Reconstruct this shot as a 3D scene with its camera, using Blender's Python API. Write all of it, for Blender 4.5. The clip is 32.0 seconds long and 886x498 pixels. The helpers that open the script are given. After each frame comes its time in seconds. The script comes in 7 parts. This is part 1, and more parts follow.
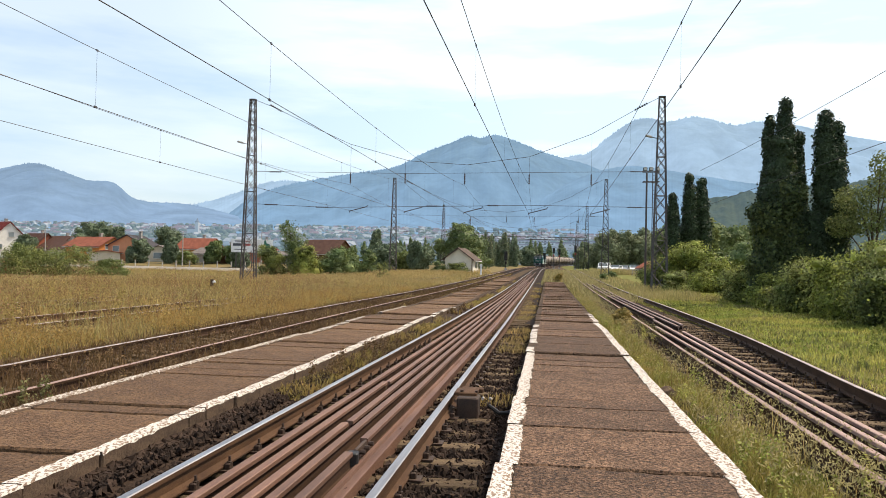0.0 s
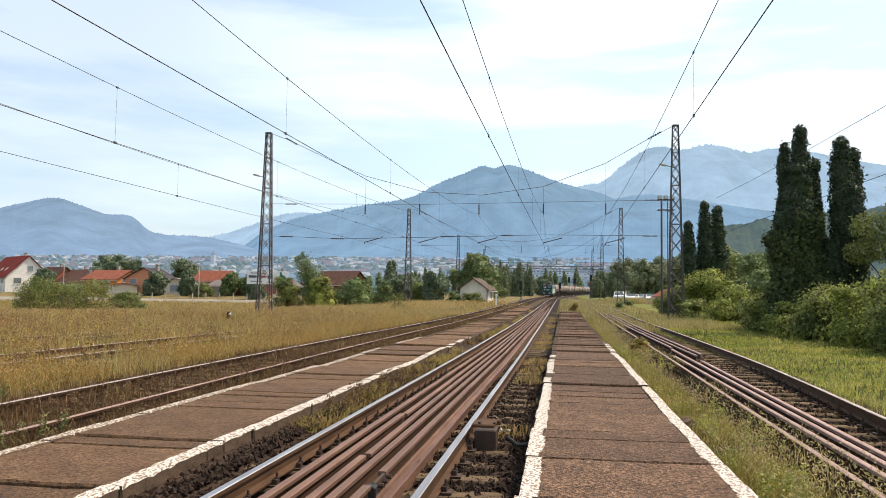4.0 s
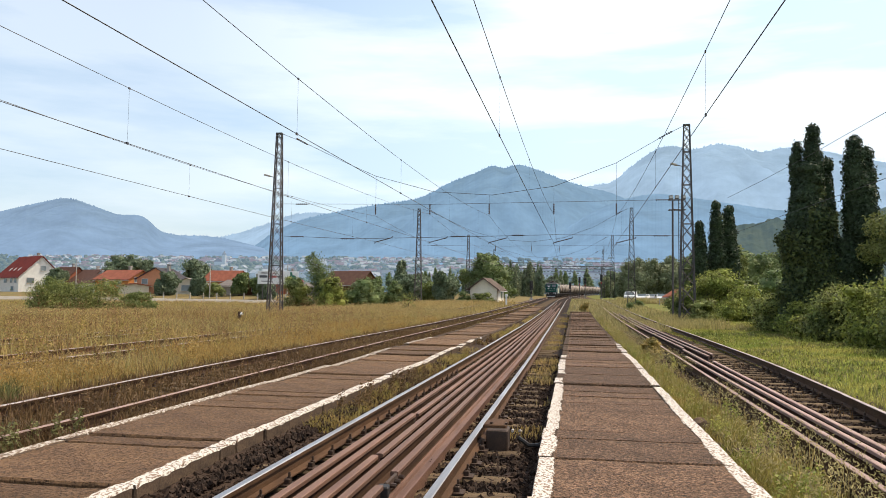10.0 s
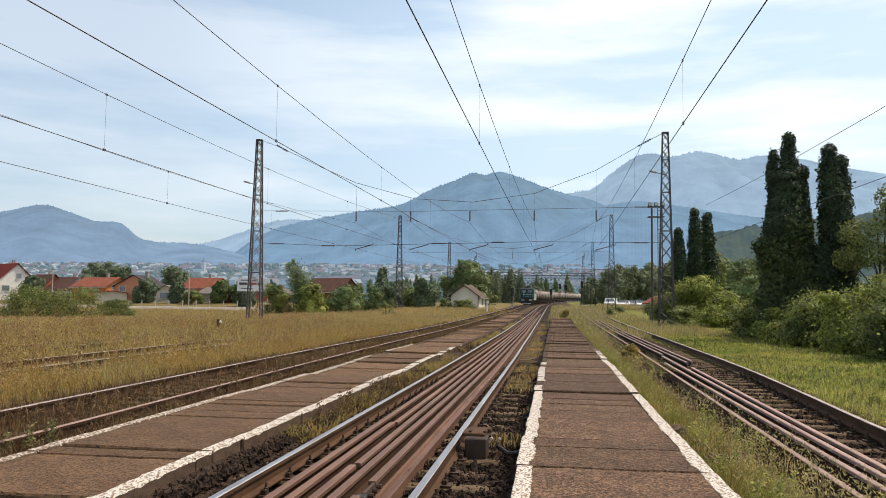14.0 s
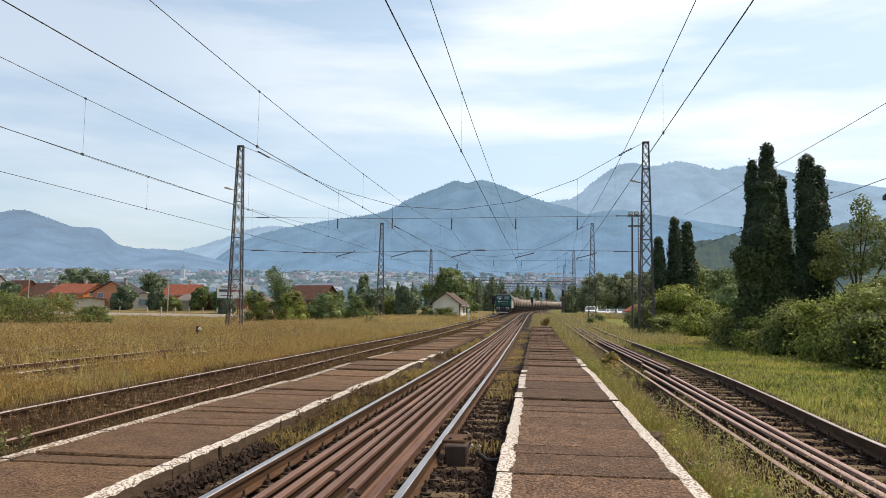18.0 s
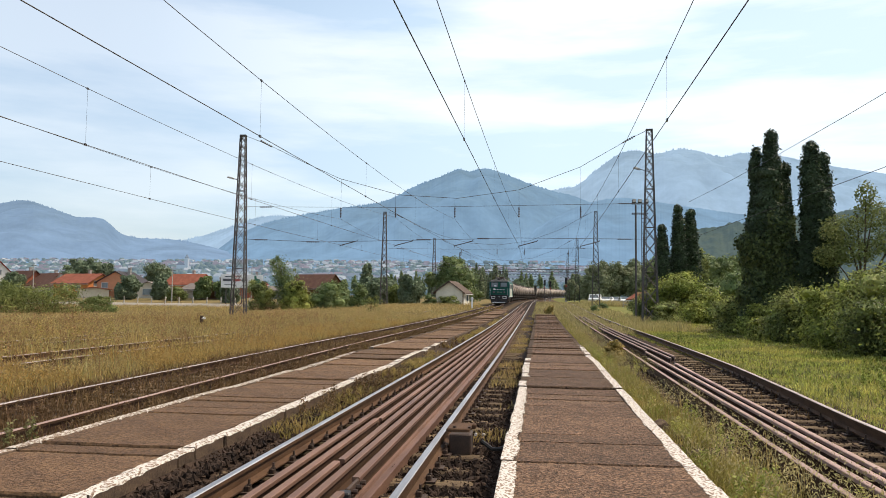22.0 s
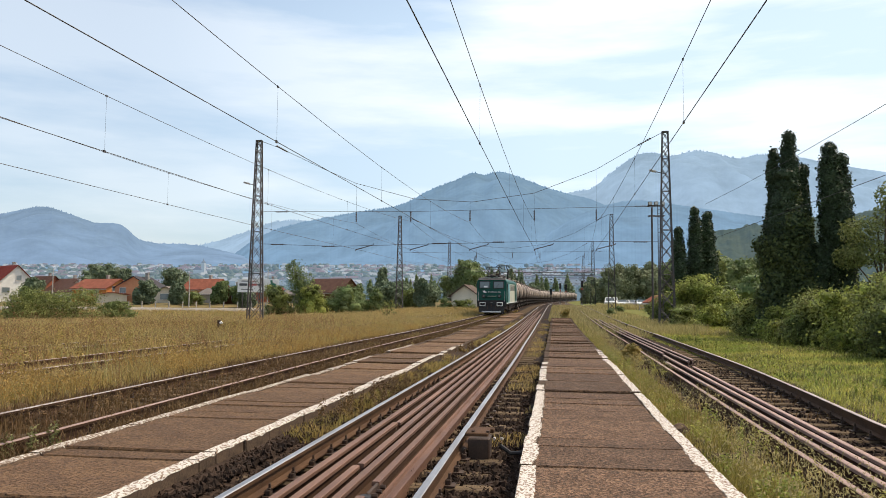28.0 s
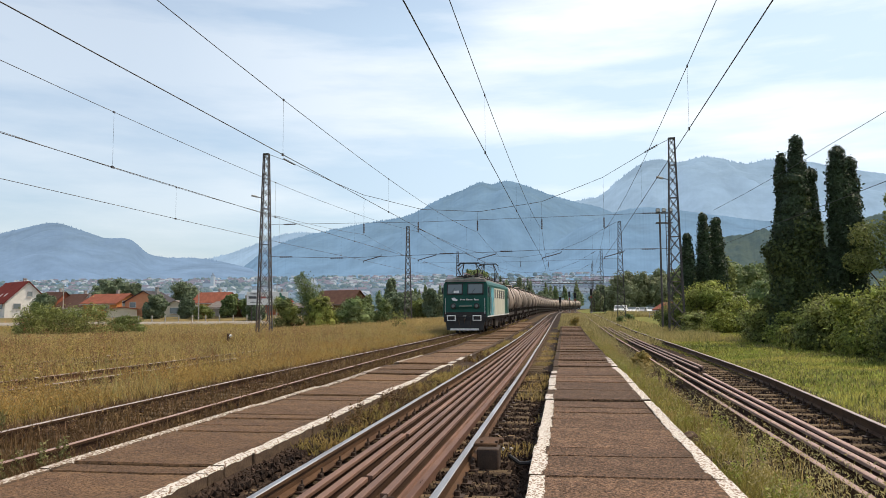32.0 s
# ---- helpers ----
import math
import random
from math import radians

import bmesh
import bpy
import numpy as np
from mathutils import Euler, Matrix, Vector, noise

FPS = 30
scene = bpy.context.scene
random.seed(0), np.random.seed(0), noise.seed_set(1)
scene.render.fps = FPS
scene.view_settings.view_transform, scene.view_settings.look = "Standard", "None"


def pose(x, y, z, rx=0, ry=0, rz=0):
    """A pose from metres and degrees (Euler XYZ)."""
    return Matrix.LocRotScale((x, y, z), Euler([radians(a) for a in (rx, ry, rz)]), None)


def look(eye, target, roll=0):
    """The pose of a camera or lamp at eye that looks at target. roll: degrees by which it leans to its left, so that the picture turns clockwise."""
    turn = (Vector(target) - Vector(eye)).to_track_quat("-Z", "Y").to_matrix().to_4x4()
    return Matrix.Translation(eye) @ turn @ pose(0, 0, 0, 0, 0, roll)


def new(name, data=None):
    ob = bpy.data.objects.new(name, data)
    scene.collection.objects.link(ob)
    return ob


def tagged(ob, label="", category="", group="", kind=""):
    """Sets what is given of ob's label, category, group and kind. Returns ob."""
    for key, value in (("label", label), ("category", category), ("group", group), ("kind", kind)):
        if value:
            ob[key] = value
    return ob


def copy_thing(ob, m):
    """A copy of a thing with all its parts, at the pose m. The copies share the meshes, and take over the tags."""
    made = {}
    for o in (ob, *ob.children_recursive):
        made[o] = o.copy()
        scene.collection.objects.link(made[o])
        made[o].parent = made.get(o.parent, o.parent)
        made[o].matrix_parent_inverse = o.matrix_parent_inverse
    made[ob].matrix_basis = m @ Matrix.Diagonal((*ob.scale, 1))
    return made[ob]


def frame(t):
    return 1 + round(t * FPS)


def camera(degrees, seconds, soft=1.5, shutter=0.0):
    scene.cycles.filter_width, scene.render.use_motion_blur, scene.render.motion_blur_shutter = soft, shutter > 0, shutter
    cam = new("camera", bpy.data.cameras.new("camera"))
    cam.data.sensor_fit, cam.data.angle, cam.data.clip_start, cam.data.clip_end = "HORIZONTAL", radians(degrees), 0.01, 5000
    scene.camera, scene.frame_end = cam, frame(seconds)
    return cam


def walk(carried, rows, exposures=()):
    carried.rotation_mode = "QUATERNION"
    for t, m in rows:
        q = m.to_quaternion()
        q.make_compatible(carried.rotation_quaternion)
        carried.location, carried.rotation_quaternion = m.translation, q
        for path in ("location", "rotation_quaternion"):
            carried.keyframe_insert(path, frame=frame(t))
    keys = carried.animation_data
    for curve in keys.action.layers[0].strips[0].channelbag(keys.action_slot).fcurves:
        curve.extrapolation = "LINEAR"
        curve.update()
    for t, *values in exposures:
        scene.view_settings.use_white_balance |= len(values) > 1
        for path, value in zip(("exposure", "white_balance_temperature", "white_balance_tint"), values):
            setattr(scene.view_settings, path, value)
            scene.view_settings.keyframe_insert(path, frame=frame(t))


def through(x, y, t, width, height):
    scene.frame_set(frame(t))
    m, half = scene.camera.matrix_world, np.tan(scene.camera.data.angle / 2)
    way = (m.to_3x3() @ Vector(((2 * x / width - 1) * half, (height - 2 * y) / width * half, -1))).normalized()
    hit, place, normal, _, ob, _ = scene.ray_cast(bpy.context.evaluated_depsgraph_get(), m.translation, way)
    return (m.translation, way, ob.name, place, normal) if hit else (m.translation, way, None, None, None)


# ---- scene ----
import itertools

cam = camera(60.0, 32.0, soft=0.8)

# seconds, place, turn
PATH = [
    (0, -0.002, 0.008, 1.429, 91.30, -1.30, 7.80),
    (0.5, -0.009, -0.006, 1.433, 91.56, -1.55, 7.97),
    (1, -0.012, -0.011, 1.433, 91.85, -1.28, 8.23),
    (1.5, -0.019, -0.013, 1.440, 92.55, -0.98, 8.99),
    (2, -0.012, -0.010, 1.442, 92.97, -0.83, 8.96),
    (2.5, -0.018, -0.009, 1.434, 93.00, -1.01, 9.10),
    (3, -0.014, -0.022, 1.447, 93.46, -0.99, 9.31),
    (3.5, -0.013, -0.023, 1.441, 93.61, -0.85, 8.91),
    (5.5, -0.023, -0.018, 1.437, 93.13, -0.78, 9.02),
    (6, -0.025, -0.010, 1.439, 93.49, -0.75, 9.13),
    (6.5, -0.022, -0.020, 1.446, 93.57, -0.75, 9.20),
    (7, -0.029, -0.014, 1.437, 93.02, -0.61, 9.65),
    (7.5, -0.030, -0.008, 1.444, 93.04, -0.46, 9.88),
    (8, -0.021, -0.016, 1.439, 92.73, -0.70, 9.85),
    (8.5, -0.023, -0.001, 1.443, 93.08, -0.63, 9.71),
    (9, -0.016, -0.011, 1.445, 93.14, -0.60, 9.49),
    (9.5, -0.024, -0.008, 1.443, 92.99, -1.01, 9.63),
    (10, -0.033, -0.017, 1.439, 93.52, -0.86, 9.66),
    (10.5, -0.024, -0.025, 1.448, 94.13, -0.73, 9.24),
    (11, -0.009, -0.003, 1.443, 94.33, -0.47, 8.75),
    (11.5, -0.019, -0.021, 1.459, 94.57, -0.56, 8.91),
    (12, -0.002, -0.002, 1.448, 94.78, -0.61, 8.98),
    (12.5, -0.012, 0.027, 1.445, 94.78, -0.56, 8.62),
    (13, -0.005, 0.023, 1.441, 94.41, -0.69, 8.18),
    (13.5, -0.006, 0.005, 1.457, 93.96, -0.73, 8.25),
    (15.5, -0.002, -0.030, 1.439, 94.81, -0.71, 8.27),
    (16, 0.004, -0.022, 1.445, 95.18, -0.70, 6.84),
    (16.5, 0.013, -0.009, 1.453, 95.77, -0.27, 6.57),
    (17, 0.014, -0.070, 1.451, 95.17, 0.06, 6.66),
    (17.5, 0.014, -0.002, 1.464, 95.02, -0.64, 6.74),
    (18, -0.001, -0.002, 1.440, 94.65, -0.93, 6.87),
    (18.5, -0.008, 0.003, 1.438, 93.52, -0.63, 7.49),
    (19, 0.004, 0.021, 1.439, 92.62, -0.34, 7.56),
    (19.5, 0.009, 0.019, 1.444, 92.91, -0.43, 7.15),
    (20, 0.006, 0.027, 1.440, 93.03, -0.52, 7.14),
    (20.5, 0.014, 0.026, 1.441, 92.50, -0.21, 7.28),
    (21, 0.005, 0.002, 1.448, 93.01, 0.17, 7.29),
    (21.5, 0.001, 0.017, 1.443, 93.43, -0.28, 7.35),
    (22, -0.004, 0.007, 1.447, 93.79, -0.70, 7.13),
    (22.5, 0.003, 0.030, 1.446, 94.27, -0.08, 7.77),
    (23, 0.002, 0.028, 1.450, 94.38, -0.08, 7.18),
    (23.5, -0.001, 0.024, 1.450, 93.97, -0.05, 7.62),
    (24, -0.006, 0.018, 1.459, 93.92, -0.51, 8.04),
    (24.5, -0.007, 0.016, 1.456, 94.56, -0.54, 8.45),
    (25, -0.011, 0.001, 1.447, 94.80, -0.74, 8.45),
    (25.5, -0.016, 0.042, 1.447, 94.74, -0.30, 8.37),
    (27.5, -0.025, 0.023, 1.455, 94.22, -0.33, 7.66),
    (28, -0.030, -0.011, 1.454, 94.05, -0.48, 8.27),
    (28.5, -0.021, 0.006, 1.450, 93.92, -0.30, 8.82),
    (29, -0.005, 0.022, 1.447, 94.25, -0.11, 8.28),
    (29.5, -0.007, 0.027, 1.453, 94.47, -0.11, 7.99),
    (30, -0.010, 0.020, 1.448, 94.72, -0.06, 7.71),
    (30.5, -0.012, -0.006, 1.450, 94.86, -0.10, 8.33),
    (31, -0.010, 0.003, 1.459, 94.76, -0.14, 8.73),
    (31.5, -0.005, 0.003, 1.455, 94.63, 0.14, 8.60),
    (32, -0.003, -0.007, 1.456, 94.80, 0.33, 8.95),
]
# seconds, stops: the camera dims its picture as the train comes nearer
EXPOSURES = [(0, 0.25), (9, 0.23), (12, 0.05), (16, -0.02), (19, -0.01), (21, 0.1), (25, 0.1), (32, 0.0)]
walk(cam, [(t, pose(x, y, z, rx, ry, rz)) for t, x, y, z, rx, ry, rz in PATH], EXPOSURES)

# ---- sky and sun ----
SUN_AZ, SUN_EL = radians(58.0), radians(56.0)   # azimuth from the track's line towards the right, height
world = bpy.data.worlds.new("sky")
scene.world = world
world.use_nodes = True
wn, wl = world.node_tree.nodes, world.node_tree.links
wn.clear()
w_out, w_bg = wn.new("ShaderNodeOutputWorld"), wn.new("ShaderNodeBackground")
w_sky = wn.new("ShaderNodeTexSky")
w_sky.sky_type, w_sky.sun_disc = "NISHITA", False
w_sky.sun_elevation, w_sky.sun_rotation = SUN_EL, SUN_AZ
w_sky.air_density, w_sky.dust_density, w_sky.ozone_density = 1.0, 2.2, 1.0
w_bg.inputs["Strength"].default_value = 0.15
# bright summer haze low in the sky, thinning out above
w_co, w_sep, w_hz = wn.new("ShaderNodeTexCoord"), wn.new("ShaderNodeSeparateXYZ"), wn.new("ShaderNodeMapRange")
w_hz.inputs["From Min"].default_value, w_hz.inputs["From Max"].default_value = 0.30, 0.56
w_hz.inputs["To Min"].default_value, w_hz.inputs["To Max"].default_value = 0.76, 0.06
w_hz.interpolation_type = "SMOOTHSTEP"
w_haze = wn.new("ShaderNodeMix")
w_haze.data_type = "RGBA"
w_haze.inputs["B"].default_value = (5.25, 6.5, 7.5, 1.0)
wl.new(w_co.outputs["Generated"], w_sep.inputs["Vector"])
wl.new(w_sep.outputs["Z"], w_hz.inputs["Value"])
# the haze glares towards the sun and thins away from it
w_glare, w_mul = wn.new("ShaderNodeMapRange"), wn.new("ShaderNodeMath")
w_glare.inputs["From Min"].default_value, w_glare.inputs["From Max"].default_value = -0.5, 0.0
w_glare.inputs["To Min"].default_value, w_glare.inputs["To Max"].default_value = 0.46, 1.0
w_mul.operation = "MULTIPLY"
wl.new(w_sep.outputs["X"], w_glare.inputs["Value"])
wl.new(w_hz.outputs["Result"], w_mul.inputs[0])
wl.new(w_glare.outputs["Result"], w_mul.inputs[1])
wl.new(w_mul.outputs[0], w_haze.inputs["Factor"])
wl.new(w_sky.outputs["Color"], w_haze.inputs["A"])
# thin cirrus drawn out across it
w_map = wn.new("ShaderNodeMapping")
w_map.inputs["Scale"].default_value = (0.9, 1.3, 5.6)
w_map.inputs["Rotation"].default_value = (0.25, 0.22, 0.3)
w_n = wn.new("ShaderNodeTexNoise")
w_n.inputs["Scale"].default_value, w_n.inputs["Detail"].default_value, w_n.inputs["Roughness"].default_value = 1.7, 7.0, 0.55
w_r = wn.new("ShaderNodeMapRange")
w_r.inputs["From Min"].default_value, w_r.inputs["From Max"].default_value = 0.44, 0.60
w_r.inputs["To Min"].default_value, w_r.inputs["To Max"].default_value = 0.0, 0.62
w_mix = wn.new("ShaderNodeMix")
w_mix.data_type = "RGBA"
w_mix.inputs["B"].default_value = (8.2, 8.2, 8.1, 1.0)
wl.new(w_co.outputs["Generated"], w_map.inputs["Vector"])
wl.new(w_map.outputs["Vector"], w_n.inputs["Vector"])
wl.new(w_n.outputs["Fac"], w_r.inputs["Value"])
# the cirrus thickens towards the sun's side
w_side, w_mul2 = wn.new("ShaderNodeMapRange"), wn.new("ShaderNodeMath")
w_side.inputs["From Min"].default_value, w_side.inputs["From Max"].default_value = -0.45, 0.1
w_side.inputs["To Min"].default_value, w_side.inputs["To Max"].default_value = 0.38, 1.2
w_mul2.operation = "MULTIPLY"
wl.new(w_sep.outputs["X"], w_side.inputs["Value"])
wl.new(w_r.outputs["Result"], w_mul2.inputs[0])
wl.new(w_side.outputs["Result"], w_mul2.inputs[1])
wl.new(w_mul2.outputs[0], w_mix.inputs["Factor"])
wl.new(w_haze.outputs["Result"], w_mix.inputs["A"])
wl.new(w_mix.outputs["Result"], w_bg.inputs["Color"])
wl.new(w_bg.outputs["Background"], w_out.inputs["Surface"])

sun = new("sun", bpy.data.lights.new("sun", "SUN"))
sun.data.energy, sun.data.angle, sun.data.color = 4.6, radians(0.6), (1.0, 0.85, 0.65)
sun_way = Vector((math.sin(SUN_AZ) * math.cos(SUN_EL), math.cos(SUN_AZ) * math.cos(SUN_EL), math.sin(SUN_EL)))
sun.matrix_world = look(sun_way * 100, (0, 0, 0))

# ---- materials ----
def mat(name, base, second=None, scale=6.0, rough=0.8, metal=0.0, bump=0.3, grain=60.0, stain=0.25, vary=0.0, stretch=(1, 1, 1), sheen=0.0, contrast=(0.35, 0.68)):
    """Two-scale surface: base and second colour mixed by broad noise, fine grain in value and relief."""
    m = bpy.data.materials.new(name)
    m.use_nodes = True
    n, l = m.node_tree.nodes, m.node_tree.links
    b = n["Principled BSDF"]
    second = second or tuple(c * 0.7 for c in base)
    co, mp = n.new("ShaderNodeTexCoord"), n.new("ShaderNodeMapping")
    mp.inputs["Scale"].default_value = stretch
    l.new(co.outputs["Object"], mp.inputs["Vector"])
    n1, n2 = n.new("ShaderNodeTexNoise"), n.new("ShaderNodeTexNoise")
    for k, s, d in ((n1, scale, 6.0), (n2, grain, 4.0)):
        k.inputs["Scale"].default_value, k.inputs["Detail"].default_value, k.inputs["Roughness"].default_value = s, d, 0.62
        l.new(mp.outputs["Vector"], k.inputs["Vector"])
    r1 = n.new("ShaderNodeMapRange")
    r1.inputs["From Min"].default_value, r1.inputs["From Max"].default_value = contrast
    l.new(n1.outputs["Fac"], r1.inputs["Value"])
    mx = n.new("ShaderNodeMix")
    mx.data_type = "RGBA"
    mx.inputs["A"].default_value, mx.inputs["B"].default_value = (*base, 1), (*second, 1)
    l.new(r1.outputs["Result"], mx.inputs["Factor"])
    r2 = n.new("ShaderNodeMapRange")
    r2.inputs["From Min"].default_value, r2.inputs["From Max"].default_value = 0.3, 0.7
    r2.inputs["To Min"].default_value, r2.inputs["To Max"].default_value = 1 - stain, 1 + stain
    l.new(n2.outputs["Fac"], r2.inputs["Value"])
    hs = n.new("ShaderNodeHueSaturation")
    l.new(mx.outputs["Result"], hs.inputs["Color"])
    if vary:
        oi, ge, ad = n.new("ShaderNodeObjectInfo"), n.new("ShaderNodeNewGeometry"), n.new("ShaderNodeMath")
        ad.operation = "ADD"
        l.new(oi.outputs["Random"], ad.inputs[0])
        l.new(ge.outputs["Random Per Island"], ad.inputs[1])
        fr = n.new("ShaderNodeMath")
        fr.operation = "FRACT"
        l.new(ad.outputs[0], fr.inputs[0])
        r3 = n.new("ShaderNodeMapRange")
        r3.inputs["To Min"].default_value, r3.inputs["To Max"].default_value = 1 - vary, 1 + vary
        l.new(fr.outputs[0], r3.inputs["Value"])
        mu = n.new("ShaderNodeMath")
        mu.operation = "MULTIPLY"
        l.new(r2.outputs["Result"], mu.inputs[0])
        l.new(r3.outputs["Result"], mu.inputs[1])
        l.new(mu.outputs[0], hs.inputs["Value"])
    else:
        l.new(r2.outputs["Result"], hs.inputs["Value"])
    l.new(hs.outputs["Color"], b.inputs["Base Color"])
    b.inputs["Roughness"].default_value, b.inputs["Metallic"].default_value = rough, metal
    if rough >= 0.7 and metal < 0.3:
        b.inputs["Specular IOR Level"].default_value = 0.12     # dusty, no sheen
    if bump:
        bp = n.new("ShaderNodeBump")
        bp.inputs["Strength"].default_value, bp.inputs["Distance"].default_value = bump, 0.01
        l.new(n2.outputs["Fac"], bp.inputs["Height"])
        l.new(bp.outputs["Normal"], b.inputs["Normal"])
    return m


def leafy(name, base, second, vary=0.35, through=0.35, scale=0.6):
    """Leaves and grass: colour varies per blade and by patch, and light comes through."""
    m = mat(name, base, second, scale=scale, rough=0.6, bump=0, stain=0.12, grain=5.0, vary=vary)
    n, l = m.node_tree.nodes, m.node_tree.links
    b, out = n["Principled BSDF"], n["Material Output"]
    b.inputs["Specular IOR Level"].default_value = 0.25
    tr, mx = n.new("ShaderNodeBsdfTranslucent"), n.new("ShaderNodeMixShader")
    src = b.inputs["Base Color"].links[0].from_socket
    l.new(src, tr.inputs["Color"])
    mx.inputs["Fac"].default_value = through
    l.new(b.outputs["BSDF"], mx.inputs[1])
    l.new(tr.outputs["BSDF"], mx.inputs[2])
    l.new(mx.outputs["Shader"], out.inputs["Surface"])
    return m


def distant(name, base, second, haze_glow, share, scale=0.004, stretch=(1, 1, 1), mist=None):
    """Far mountains: woods with kilometres of bright haze put in as an emission mix."""
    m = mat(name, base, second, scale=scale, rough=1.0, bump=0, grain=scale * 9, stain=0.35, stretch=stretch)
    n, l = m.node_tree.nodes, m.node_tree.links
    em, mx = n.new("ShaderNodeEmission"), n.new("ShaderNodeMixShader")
    em.inputs["Color"].default_value = (*haze_glow, 1)
    # noise varies the haze glow's strength: woods and clearings, broad and fine, show faintly
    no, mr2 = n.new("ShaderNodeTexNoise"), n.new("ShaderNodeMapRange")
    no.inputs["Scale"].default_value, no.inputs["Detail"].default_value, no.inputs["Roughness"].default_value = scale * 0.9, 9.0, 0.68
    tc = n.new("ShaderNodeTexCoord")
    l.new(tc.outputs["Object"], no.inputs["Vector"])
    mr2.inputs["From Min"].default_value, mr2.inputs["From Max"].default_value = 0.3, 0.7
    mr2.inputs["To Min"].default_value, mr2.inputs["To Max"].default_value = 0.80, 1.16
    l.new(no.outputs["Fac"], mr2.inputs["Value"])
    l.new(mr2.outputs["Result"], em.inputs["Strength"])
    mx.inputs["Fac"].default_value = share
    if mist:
        # the haze glow is mixed in most thickly over the valley floor
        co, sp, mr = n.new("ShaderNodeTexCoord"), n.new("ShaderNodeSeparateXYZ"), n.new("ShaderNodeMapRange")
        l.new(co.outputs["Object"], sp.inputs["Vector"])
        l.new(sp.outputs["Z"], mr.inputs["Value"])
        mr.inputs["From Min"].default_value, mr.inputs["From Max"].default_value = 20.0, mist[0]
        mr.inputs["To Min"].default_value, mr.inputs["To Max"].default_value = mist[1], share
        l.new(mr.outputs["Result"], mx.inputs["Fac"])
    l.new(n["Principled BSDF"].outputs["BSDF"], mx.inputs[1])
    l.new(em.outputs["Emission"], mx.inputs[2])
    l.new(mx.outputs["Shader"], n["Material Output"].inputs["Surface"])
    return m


def glass(name, tint, rough=0.05):
    m = bpy.data.materials.new(name)
    m.use_nodes = True
    b = m.node_tree.nodes["Principled BSDF"]
    b.inputs["Base Color"].default_value = (*tint, 1)
    b.inputs["Roughness"].default_value, b.inputs["Metallic"].default_value = rough, 0.0
    b.inputs["Specular IOR Level"].default_value = 0.8
    return m


def lamp_mat(name, colour, strength):
    m = bpy.data.materials.new(name)
    m.use_nodes = True
    b = m.node_tree.nodes["Principled BSDF"]
    b.inputs["Base Color"].default_value = (*colour, 1)
    b.inputs["Emission Color"].default_value = (*colour, 1)
    b.inputs["Emission Strength"].default_value = strength
    return m


